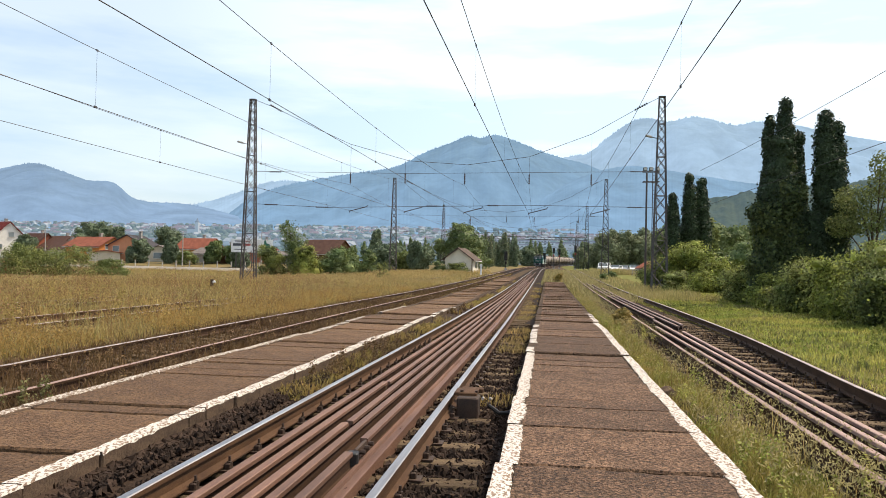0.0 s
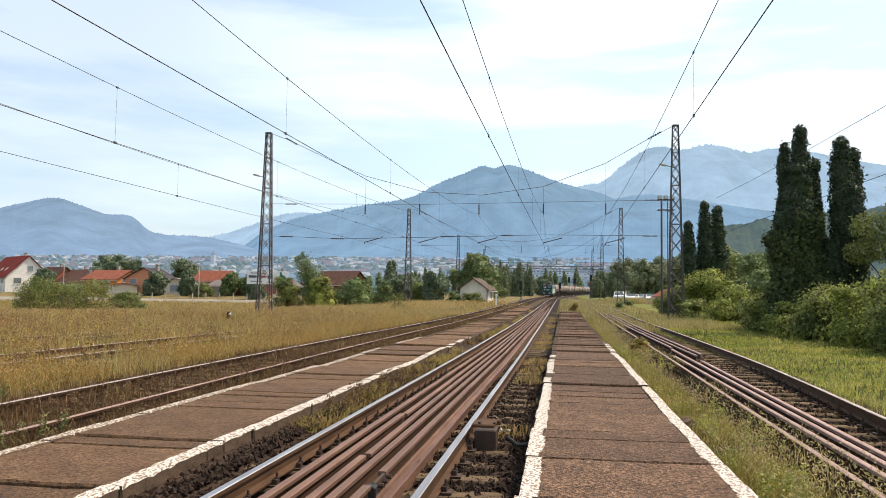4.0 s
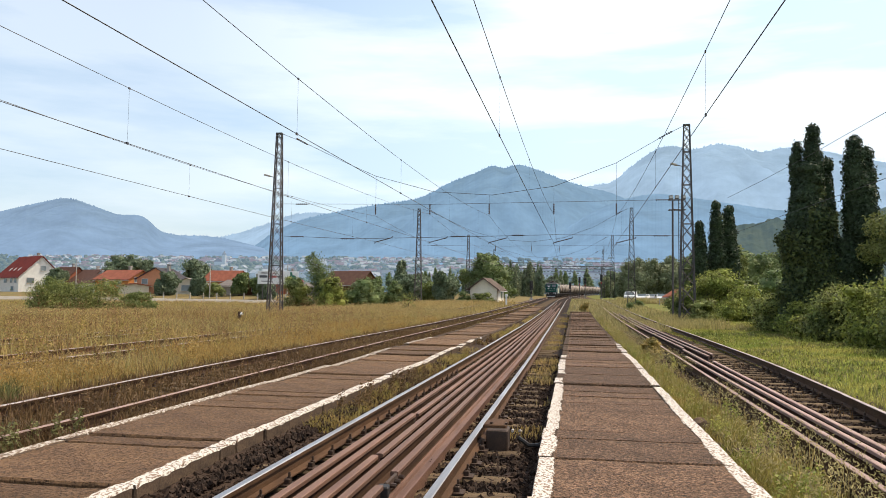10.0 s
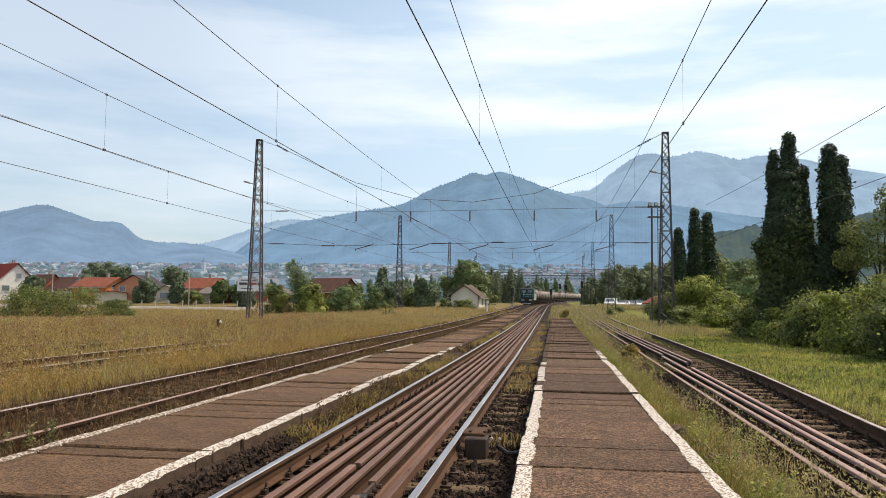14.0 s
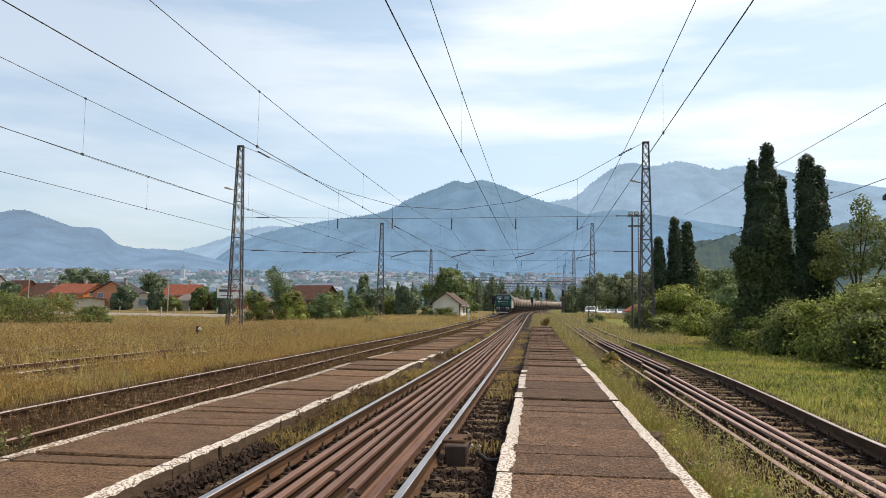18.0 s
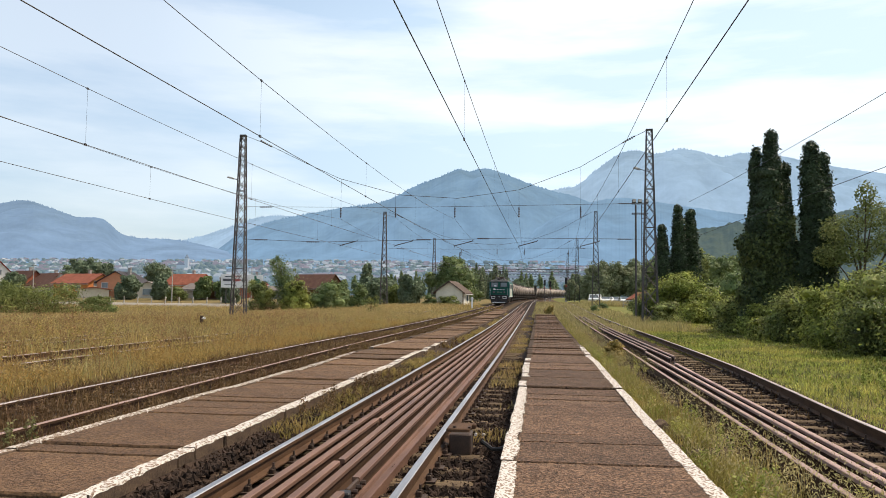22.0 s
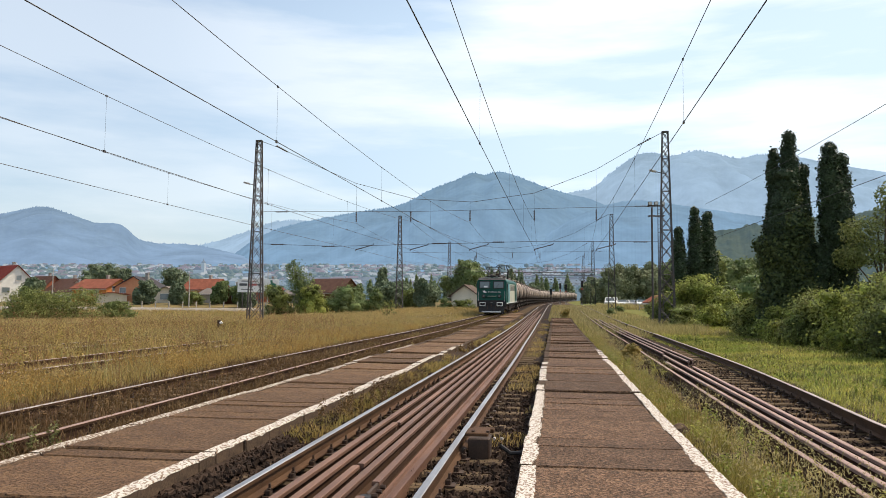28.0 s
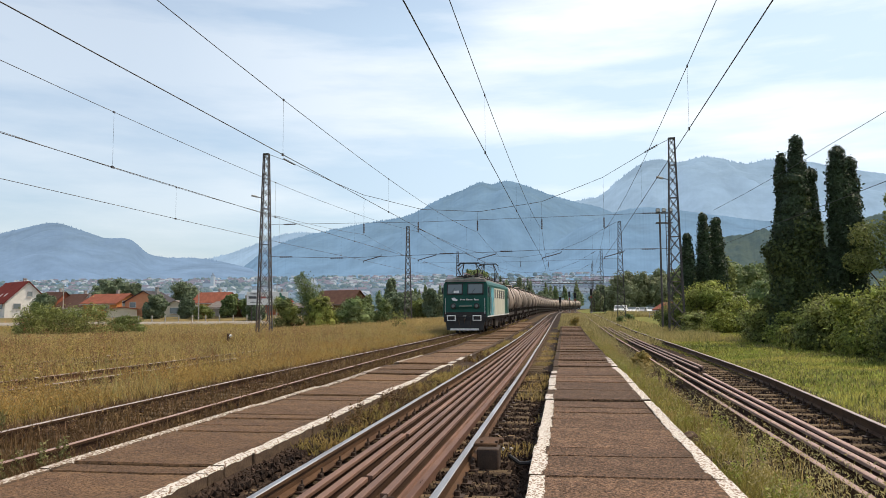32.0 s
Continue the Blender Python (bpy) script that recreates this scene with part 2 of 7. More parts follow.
M = dict(
    earth=mat("earth", (0.10, 0.067, 0.036), (0.055, 0.038, 0.022), scale=1.2, rough=1, grain=25, bump=0.6),
    meadow=mat("meadow", (0.20, 0.15, 0.062), (0.12, 0.098, 0.042), scale=0.35, rough=1, grain=9, bump=0.6),
    turf=mat("turf", (0.105, 0.125, 0.028), (0.17, 0.15, 0.045), scale=0.5, rough=1, grain=14, bump=0.6),
    ballast=mat("ballast", (0.040, 0.026, 0.018), (0.018, 0.012, 0.009), scale=3, rough=0.95, grain=40, bump=0.8, vary=0.35),
    stone=mat("crushed_stone", (0.046, 0.030, 0.022), (0.018, 0.012, 0.009), scale=8, rough=0.9, grain=90, bump=0.3, vary=0.5),
    steel=mat("worn_rail_head", (0.50, 0.49, 0.49), (0.33, 0.29, 0.27), scale=2, rough=0.42, metal=1.0, bump=0.05, grain=150, stain=0.1, stretch=(6, 0.4, 6)),
    rust=mat("rusty_rail", (0.095, 0.052, 0.028), (0.05, 0.027, 0.016), scale=3, rough=0.75, metal=0.15, bump=0.25, grain=70, vary=0.12, stretch=(2, 0.6, 2)),
    rust_light=mat("spare_rail_rust", (0.175, 0.094, 0.062), (0.095, 0.047, 0.030), scale=2.2, rough=0.62, metal=0.2, bump=0.25, grain=60, vary=0.2, stretch=(3, 0.35, 3)),
    # rail sides: dirty rust, darkened further to stand for the shade below the heads
    shaded_rust=mat("dirty_rail_web", (0.062, 0.034, 0.020), (0.034, 0.019, 0.012), scale=3, rough=0.9, bump=0.3, grain=50, stretch=(2, 0.6, 2)),
    dull_steel=mat("dull_rail_head", (0.46, 0.40, 0.37), (0.27, 0.20, 0.165), scale=3, rough=0.5, metal=0.5, bump=0.1, grain=90, stretch=(4, 0.5, 4)),
    pink_rust=mat("dry_rust", (0.32, 0.215, 0.18), (0.21, 0.13, 0.10), scale=2.2, rough=0.6, metal=0.2, bump=0.25, grain=60, vary=0.15, stretch=(3, 0.35, 3)),
    iron=mat("dark_iron", (0.042, 0.028, 0.021), (0.075, 0.044, 0.030), scale=6, rough=0.7, metal=0.4, grain=60),
    sleeper=mat("weathered_sleeper", (0.155, 0.112, 0.067), (0.08, 0.056, 0.037), scale=3, rough=0.95, bump=0.7, grain=30, vary=0.25, stretch=(0.8, 9, 9)),
    kerb=mat("platform_kerb", (0.10, 0.068, 0.046), (0.045, 0.032, 0.024), scale=5, rough=0.95, bump=0.9, grain=45, vary=0.12),
    galvan=mat("mast_steel", (0.055, 0.055, 0.058), (0.085, 0.07, 0.062), scale=2, rough=0.65, metal=0.1, bump=0.1, grain=30),
    wire=mat("wire", (0.09, 0.085, 0.08), (0.06, 0.055, 0.05), rough=0.6, metal=0.5, bump=0),
    insul=mat("insulator", (0.05, 0.035, 0.03), (0.03, 0.02, 0.02), rough=0.3, bump=0),
    concrete=mat("concrete", (0.42, 0.40, 0.37), (0.30, 0.28, 0.25), scale=3, rough=0.95, bump=0.5, grain=40),
)


def painted(name, base, under, worn=0.5, scale=9.0, rough=0.7):
    """Old paint flaking off: patches of the surface beneath show through."""
    m = mat(name, base, under, scale=scale, rough=rough, bump=0.7, grain=70, stain=0.2, contrast=(worn - 0.035, worn + 0.03), stretch=(1.0, 0.55, 1.0))
    return m


M["whitewash"] = painted("whitewashed_edge", (0.60, 0.57, 0.52), (0.22, 0.15, 0.105), worn=0.525, scale=38)
M["thinwash"] = painted("worn_whitewash", (0.56, 0.52, 0.46), (0.17, 0.115, 0.075), worn=0.485, scale=36)


def slab_material(name, base, second, stones):
    """Old concrete: worn skin over coarse aggregate, with pits, hairline cracks and damp stains."""
    m = mat(name, base, second, scale=2.1, rough=0.95, bump=0, grain=14, stain=0.3, vary=0.22)
    n, l = m.node_tree.nodes, m.node_tree.links
    b = n["Principled BSDF"]
    b.inputs["Roughness"].default_value, b.inputs["Specular IOR Level"].default_value = 0.78, 0.2
    src = b.inputs["Base Color"].links[0].from_socket
    co = n.new("ShaderNodeTexCoord")
    vo = n.new("ShaderNodeTexVoronoi")
    vo.inputs["Scale"].default_value = 62.0
    pits = n.new("ShaderNodeTexNoise")
    pits.inputs["Scale"].default_value, pits.inputs["Detail"].default_value, pits.inputs["Roughness"].default_value = 34.0, 5.0, 0.7
    crack = n.new("ShaderNodeTexNoise")
    crack.inputs["Scale"].default_value, crack.inputs["Detail"].default_value = 2.6, 5.0
    for k in (vo, pits, crack):
        l.new(co.outputs["Object"], k.inputs["Vector"])
    stone = n.new("ShaderNodeMapRange")
    stone.inputs["To Min"].default_value, stone.inputs["To Max"].default_value = 1 - stones, 1 + stones * 1.2
    sep = n.new("ShaderNodeSeparateColor")
    l.new(vo.outputs["Color"], sep.inputs["Color"])
    l.new(sep.outputs["Red"], stone.inputs["Value"])
    pit = n.new("ShaderNodeMapRange")
    pit.inputs["From Min"].default_value, pit.inputs["From Max"].default_value = 0.36, 0.5
    pit.inputs["To Min"].default_value, pit.inputs["To Max"].default_value = 0.30, 1.06
    l.new(pits.outputs["Fac"], pit.inputs["Value"])
    dist = n.new("ShaderNodeMath")
    dist.operation = "SUBTRACT"
    dist.inputs[1].default_value = 0.5
    l.new(crack.outputs["Fac"], dist.inputs[0])
    ab = n.new("ShaderNodeMath")
    ab.operation = "ABSOLUTE"
    l.new(dist.outputs[0], ab.inputs[0])
    cr = n.new("ShaderNodeMapRange")
    cr.inputs["From Min"].default_value, cr.inputs["From Max"].default_value = 0.0, 0.007
    cr.inputs["To Min"].default_value, cr.inputs["To Max"].default_value = 0.45, 1.0
    l.new(ab.outputs[0], cr.inputs["Value"])
    m1, m2 = n.new("ShaderNodeMath"), n.new("ShaderNodeMath")
    m1.operation = m2.operation = "MULTIPLY"
    l.new(stone.outputs["Result"], m1.inputs[0])
    l.new(pit.outputs["Result"], m1.inputs[1])
    l.new(m1.outputs[0], m2.inputs[0])
    l.new(cr.outputs["Result"], m2.inputs[1])
    hs = n.new("ShaderNodeHueSaturation")
    l.new(src, hs.inputs["Color"])
    l.new(m2.outputs[0], hs.inputs["Value"])
    l.new(hs.outputs["Color"], b.inputs["Base Color"])
    bp = n.new("ShaderNodeBump")
    bp.inputs["Strength"].default_value, bp.inputs["Distance"].default_value = 0.9, 0.012
    l.new(m2.outputs[0], bp.inputs["Height"])
    l.new(bp.outputs["Normal"], b.inputs["Normal"])
    return m


M["slab"] = slab_material("platform_slab", (0.152, 0.090, 0.053), (0.086, 0.050, 0.029), 0.68)
M["smooth_slab"] = slab_material("worn_platform_slab", (0.168, 0.098, 0.050), (0.105, 0.060, 0.032), 0.16)


# ---- mesh tools ----
class Shape:
    """Collects vertices and faces of one part."""

    def __init__(self):
        self.v, self.f = [], []

    def add(self, verts, faces):
        k = len(self.v)
        self.v.extend(tuple(p) for p in verts)
        self.f.extend(tuple(i + k for i in q) for q in faces)
        return self

    def box(self, c, s, turn=None, bevel=0.0):
        x, y, z = (a / 2 for a in s)
        if bevel:
            b = min(bevel, x * 0.9, y * 0.9, z * 0.9)
            ring = [(-x + b, -y), (x - b, -y), (x, -y + b), (x, y - b), (x - b, y), (-x + b, y), (-x, y - b), (-x, -y + b)]
            inner = [(px * (x - b) / x, py * (y - b) / y) for px, py in ring]
            vs = [(*p, -z) for p in ring] + [(*p, z - b) for p in ring] + [(*p, z) for p in inner]
            fs = [tuple(range(7, -1, -1)), tuple(range(16, 24))]
            for k in (0, 8):
                fs += [(k + i, k + (i + 1) % 8, k + 8 + (i + 1) % 8, k + 8 + i) for i in range(8)]
        else:
            vs = [(a, b2, d) for d in (-z, z) for a, b2 in ((-x, -y), (x, -y), (x, y), (-x, y))]
            fs = [(3, 2, 1, 0), (4, 5, 6, 7), (0, 1, 5, 4), (1, 2, 6, 5), (2, 3, 7, 6), (3, 0, 4, 7)]
        if turn is not None:
            vs = [turn @ Vector(p) for p in vs]
        return self.add([(p[0] + c[0], p[1] + c[1], p[2] + c[2]) for p in vs], fs)

    def tube(self, pts, r, n=6, r2=None):
        """A round bar along points; radius may taper from r to r2."""
        pts = [Vector(p) for p in pts]
        vs, m = [], len(pts)
        for i, p in enumerate(pts):
            d = (pts[min(i + 1, m - 1)] - pts[max(i - 1, 0)]).normalized()
            a = d.orthogonal().normalized() if abs(d.z) > 0.99 else d.cross(Vector((0, 0, 1))).normalized()
            b = d.cross(a)
            rr = r if r2 is None else r + (r2 - r) * i / (m - 1)
            vs += [p + (a * math.cos(2 * math.pi * k / n) + b * math.sin(2 * math.pi * k / n)) * rr for k in range(n)]
        fs = [(i * n + k, i * n + (k + 1) % n, (i + 1) * n + (k + 1) % n, (i + 1) * n + k) for i in range(m - 1) for k in range(n)]
        fs += [tuple(range(n - 1, -1, -1)), tuple((m - 1) * n + k for k in range(n))]
        return self.add(vs, fs)

    def lathe(self, c, axis, prof, n=12):
        """Turned form: profile of (along, radius) about an axis 'x', 'y' or 'z' through c."""
        vs = []
        for h, r in prof:
            for k in range(n):
                a, b = r * math.cos(2 * math.pi * k / n), r * math.sin(2 * math.pi * k / n)
                p = (h, a, b) if axis == "x" else (b, h, a) if axis == "y" else (a, b, h)
                vs.append((p[0] + c[0], p[1] + c[1], p[2] + c[2]))
        m = len(prof)
        fs = [(i * n + k, i * n + (k + 1) % n, (i + 1) * n + (k + 1) % n, (i + 1) * n + k) for i in range(m - 1) for k in range(n)]
        fs += [tuple(range(n - 1, -1, -1)), tuple((m - 1) * n + k for k in range(n))]
        return self.add(vs, fs)

    def sweep(self, prof, path, close=True):
        """A cross-section of (across, up) drawn along points (x, y, z) that run mainly along y."""
        n, vs = len(prof), []
        path = [Vector(p) for p in path]
        for i, p in enumerate(path):
            d = path[min(i + 1, len(path) - 1)] - path[max(i - 1, 0)]
            d.z = 0
            d.normalize()
            side = Vector((d.y, -d.x, 0))
            vs += [p + side * a + Vector((0, 0, b)) for a, b in prof]
        fs = [(i * n + k, i * n + (k + 1) % n, (i + 1) * n + (k + 1) % n, (i + 1) * n + k) for i in range(len(path) - 1) for k in range(n)]
        if close:
            fs += [tuple(range(n - 1, -1, -1)), tuple((len(path) - 1) * n + k for k in range(n))]
        return self.add(vs, fs)

    def mesh(self, name, material, smooth=False):
        me = bpy.data.meshes.new(name)
        me.from_pydata(self.v, [], self.f)
        me.materials.append(material)
        if smooth:
            me.polygons.foreach_set("use_smooth", [True] * len(me.polygons))
        me.update()
        return me


def part(name, shape, material, parent=None, label="", smooth=False):
    """One mesh object under a thing or a part."""
    ob = new(name, shape if isinstance(shape, bpy.types.Mesh) else shape.mesh(name, material, smooth))
    ob.parent = parent
    if label:
        ob["label"] = label
    return ob


def thing(name, label, category, m=None, group="", kind=""):
    ob = new(name)
    ob.empty_display_size = 0.2
    if m is not None:
        ob.matrix_basis = m
    return tagged(ob, label, category, group, kind)


def single(name, shape, material, label, category, m=None, group="", kind="", smooth=False):
    ob = part(name, shape, material, None, "", smooth)
    if m is not None:
        ob.matrix_basis = m
    return tagged(ob, label, category, group, kind)


def curve_at(table, y):
    """Smooth reading of a table of (y, value)."""
    ys, vs = zip(*table)
    if y <= ys[0]:
        return vs[0]
    if y >= ys[-1]:
        return vs[-1] + (vs[-1] - vs[-2]) / (ys[-1] - ys[-2]) * (y - ys[-1])
    i = max(k for k in range(len(ys)) if ys[k] <= y)
    i = min(i, len(ys) - 2)
    def slope(k):
        a, b = max(k - 1, 0), min(k + 1, len(ys) - 1)
        return (vs[b] - vs[a]) / (ys[b] - ys[a])
    h = ys[i + 1] - ys[i]
    u = (y - ys[i]) / h
    return ((2 * u**3 - 3 * u**2 + 1) * vs[i] + (u**3 - 2 * u**2 + u) * h * slope(i)
            + (3 * u**2 - 2 * u**3) * vs[i + 1] + (u**3 - u**2) * h * slope(i + 1))


# ---- the line's plan: heights along the station, and each track's middle ----
RISE = [(-20, 0.0), (20, 0.0), (42, 0.02), (60, 0.15), (80, 0.37), (100, 0.62), (120, 0.87), (157, 1.25), (214, 1.6), (260, 1.95), (330, 2.7), (400, 3.4), (700, 5.0)]
TRAIN_X = [(-30, -5.9), (0, -6.15), (8, -6.32), (12, -6.43), (20, -6.6), (30, -6.72), (52, -6.66), (80, -6.4), (113, -6.2), (157, -6.2), (185, -6.1), (214, -5.6),
           (240, -5.1), (266, -3.6), (300, -1.0), (350, 3.5), (400, 9.5), (450, 17), (520, 30), (620, 52), (800, 100)]
RIGHT_X = [(-30, 2.9), (0, 3.02), (9.6, 3.2), (14, 3.48), (19, 3.76), (26, 3.96), (38, 4.2), (52, 4.25), (90, 4.4), (160, 5.0), (300, 7)]
MAIN_X = [(-30, -1.77), (20, -1.8), (30, -1.86), (52, -1.95), (100, -2.0), (160, -1.9), (260, -0.3), (400, 11), (520, 31), (800, 100)]


def rise(y):
    return curve_at(RISE, y) if y > 20 else 0.0


def track_x(table, y):
    return curve_at(table, y)


# ---- ground, water-worn valley and mountains ----
def ground_z(x, y):
    """Height of the open ground: level by the line, then the valley floor, then the slope with the town."""
    z = -0.24 + rise(min(max(y, -20), 700))
    if y > 420:
        z += 0.037 * (min(y, 1900) - 420) + 0.000016 * (min(y, 1900) - 420) ** 2 + 0.05 * max(0, y - 1900)
    if -5.0 < x < 12 or y > 300:
        return z
    if x < -9:
        # the meadow sinks towards the village road
        z -= 0.9 * min(1, max(0, (-x - 14) / 24)) * min(1, max(0, (y - 35) / 45)) * min(1, max(0, (150 - y) / 18))
        z += 0.10 * min(1, (-9 - x) / 4) - 0.0022 * max(0, min(-x - 30, 200)) * min(1, max(0, y) / 60)
    return z


def build_ground():
    xs = [-4200, -2600, -1500, -900, -500, -300, -200, -150, -110, -80, -60, -45, -35, -28, -22, -18, -15, -12.5, -10, -8.6, -7.5, -5.2, -3.2, -0.4, 1.4, 2.2, 3.4, 5.0, 6.5, 8, 10,
          12, 15, 20, 30, 45, 70, 110, 170, 260, 400, 700, 1200, 2200, 4200]
    ys = [-400, -120, -50, -25, -12] + list(range(-6, 60, 3)) + list(range(60, 200, 10)) + list(range(200, 500, 30)) + [560, 640, 760, 900, 1100, 1350, 1700, 2100, 2600, 3200, 4000, 4900]
    sh = Shape()
    nx = len(xs)
    for y in ys:
        for x in xs:
            n = noise.noise((x * 0.25, y * 0.25, 0)) * 0.05 if x < -8 or x > 6 else 0
            n += noise.noise((x * 0.004, y * 0.004, 3)) * max(0, (y - 700)) * 0.02
            sh.v.append((x, y, ground_z(x, y) + n))
    for j in range(len(ys) - 1):
        for i in range(nx - 1):
            sh.f.append((j * nx + i, j * nx + i + 1, (j + 1) * nx + i + 1, (j + 1) * nx + i))
    ob = single("ground", sh, M["meadow"], "dry yellow-brown meadow ground beside the railway", "ground", kind="structure", smooth=True)
    ob.data.materials.append(M["turf"])
    ob.data.materials.append(M["earth"])
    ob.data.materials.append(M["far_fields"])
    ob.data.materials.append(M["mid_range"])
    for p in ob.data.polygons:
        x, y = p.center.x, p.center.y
        # far ground takes the materials that glow with the haze colour
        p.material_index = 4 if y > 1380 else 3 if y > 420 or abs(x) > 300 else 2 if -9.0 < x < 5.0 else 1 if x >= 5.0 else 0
    return ob


# far ground carries its haze as a bluish emission in the material
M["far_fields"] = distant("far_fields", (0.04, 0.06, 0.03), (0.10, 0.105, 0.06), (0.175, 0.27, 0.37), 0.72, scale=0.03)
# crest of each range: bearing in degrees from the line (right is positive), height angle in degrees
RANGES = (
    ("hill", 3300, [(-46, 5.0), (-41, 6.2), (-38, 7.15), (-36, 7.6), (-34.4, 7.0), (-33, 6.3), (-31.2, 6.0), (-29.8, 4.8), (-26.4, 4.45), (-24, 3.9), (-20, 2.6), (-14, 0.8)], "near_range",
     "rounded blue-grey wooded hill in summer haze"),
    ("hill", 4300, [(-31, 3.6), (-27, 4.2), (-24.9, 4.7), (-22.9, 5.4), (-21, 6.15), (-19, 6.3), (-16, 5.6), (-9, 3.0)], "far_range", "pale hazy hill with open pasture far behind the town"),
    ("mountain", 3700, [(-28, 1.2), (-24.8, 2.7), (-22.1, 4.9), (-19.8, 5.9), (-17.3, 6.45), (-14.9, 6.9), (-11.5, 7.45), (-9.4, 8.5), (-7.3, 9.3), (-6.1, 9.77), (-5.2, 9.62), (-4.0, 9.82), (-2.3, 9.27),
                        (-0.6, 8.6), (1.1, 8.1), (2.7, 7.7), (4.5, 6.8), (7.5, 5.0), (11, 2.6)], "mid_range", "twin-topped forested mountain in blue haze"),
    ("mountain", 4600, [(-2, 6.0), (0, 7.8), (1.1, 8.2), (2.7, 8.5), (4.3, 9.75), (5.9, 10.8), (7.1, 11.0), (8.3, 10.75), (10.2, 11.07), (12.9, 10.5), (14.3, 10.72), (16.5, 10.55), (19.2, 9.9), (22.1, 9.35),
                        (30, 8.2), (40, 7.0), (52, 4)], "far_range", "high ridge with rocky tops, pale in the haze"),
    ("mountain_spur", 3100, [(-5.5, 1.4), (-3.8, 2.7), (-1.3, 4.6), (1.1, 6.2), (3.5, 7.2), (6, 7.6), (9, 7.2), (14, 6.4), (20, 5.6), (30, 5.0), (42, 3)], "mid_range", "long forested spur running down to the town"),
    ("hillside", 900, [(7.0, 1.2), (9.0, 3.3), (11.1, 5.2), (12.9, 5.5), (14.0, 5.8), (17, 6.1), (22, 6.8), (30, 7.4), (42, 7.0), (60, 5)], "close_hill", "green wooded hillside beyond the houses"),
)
# each range emits its own haze colour, mixed in by the given share
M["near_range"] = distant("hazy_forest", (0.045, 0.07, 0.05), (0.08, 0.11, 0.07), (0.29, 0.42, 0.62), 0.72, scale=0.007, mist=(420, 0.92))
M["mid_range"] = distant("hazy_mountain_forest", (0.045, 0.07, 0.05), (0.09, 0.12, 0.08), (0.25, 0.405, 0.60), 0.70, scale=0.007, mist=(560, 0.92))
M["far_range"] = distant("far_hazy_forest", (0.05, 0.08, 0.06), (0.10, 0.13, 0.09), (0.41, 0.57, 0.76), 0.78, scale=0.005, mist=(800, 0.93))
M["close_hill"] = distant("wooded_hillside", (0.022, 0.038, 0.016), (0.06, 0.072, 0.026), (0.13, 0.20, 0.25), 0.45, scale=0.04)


def build_range(name, dist, crest, material, label):
    sh = Shape()
    a0, a1 = crest[0][0], crest[-1][0]
    n, rows = int((a1 - a0) / 0.06), 34
    seed = dist * 0.013
    for i in range(n + 1):
        a = a0 + (a1 - a0) * i / n
        e = curve_at(crest, a)
        top = dist * math.tan(radians(e)) + dist * 0.00075 * (noise.noise((a * 4, seed, 0)) + 0.8 * abs(noise.noise((a * 17, seed, 2))) + 1.6 * max(0, noise.noise((a * 43, seed, 5))) * (0.5 + max(0, noise.noise((a * 1.3, seed, 7)))))
        for j in range(rows + 1):
            v = j / rows
            d = dist * (1 - 0.42 * v)
            px, py = d * radians(a) / 520, d / 300
            spur = noise.noise((px, py * 0.35, seed)) + 0.55 * noise.noise((px * 2.3, py * 0.9, seed + 4)) + 0.25 * noise.noise((px * 5.5, py * 2.5, seed + 9))
            h = top * (1 - v) ** 1.1 + spur * 0.26 * top * math.sin(math.pi * v) ** 0.8 - v * 30
            sh.v.append((d * math.tan(radians(a)) if abs(a) < 50 else d * math.sin(radians(a)) * 1.3, d, 1.4 + h))
    if dist < 1000:
        # tree crowns stand out on the nearer slope
        sh.v = [(x, y, z + 5.5 * abs(noise.noise((x * 0.11, y * 0.05, 1))) + 4 * noise.noise((x * 0.05, y * 0.03, 6))) for x, y, z in sh.v]
    m = rows + 1
    for i in range(n):
        for j in range(rows):
            sh.f.append((i * m + j, i * m + j + 1, (i + 1) * m + j + 1, (i + 1) * m + j))
    return single(name, sh, M[material], label, "mountain" if "mountain" in name else "hill", kind="structure", smooth=True)


def build_crest_trees(dist, crest, material, lo, hi, count, seed):
    """Conifers standing along a skyline, in loose clusters."""
    r = random.Random(seed)
    sh = Shape()
    for _ in range(count):
        a = r.uniform(lo, hi)
        if noise.noise((a * 2.2, seed, 1)) < -0.15:
            continue
        d = dist * (1 - 0.012 * r.random())
        h = r.uniform(6, 13) * dist / 3700
        z = 1.4 + d * math.tan(radians(curve_at(crest, a))) - 4
        x = d * math.tan(radians(a))
        w = h * r.uniform(0.22, 0.34)
        sh.add([(x - w, d, z), (x + w, d - w, z), (x + w, d + w, z), (x, d, z + h)], [(0, 1, 3), (1, 2, 3), (2, 0, 3)])
    single("skyline_trees", sh, M[material], "tiny conifers along the skyline of the mountain", "trees", kind="stuff")


build_ground()
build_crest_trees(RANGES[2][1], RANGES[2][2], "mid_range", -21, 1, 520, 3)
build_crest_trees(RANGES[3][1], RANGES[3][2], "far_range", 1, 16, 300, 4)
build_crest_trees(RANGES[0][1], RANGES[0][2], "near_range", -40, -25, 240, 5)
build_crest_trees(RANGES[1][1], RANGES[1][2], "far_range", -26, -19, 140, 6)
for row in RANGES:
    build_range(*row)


# ---- railway tracks ----
RAIL = [(-0.062, -0.160), (0.062, -0.160), (0.062, -0.148), (0.012, -0.125), (0.009, -0.045), (0.034, -0.036), (0.034, -0.006), (0.026, 0.0), (-0.026, 0.0), (-0.034, -0.006),
        (-0.034, -0.036), (-0.009, -0.045), (-0.012, -0.125), (-0.062, -0.148)]


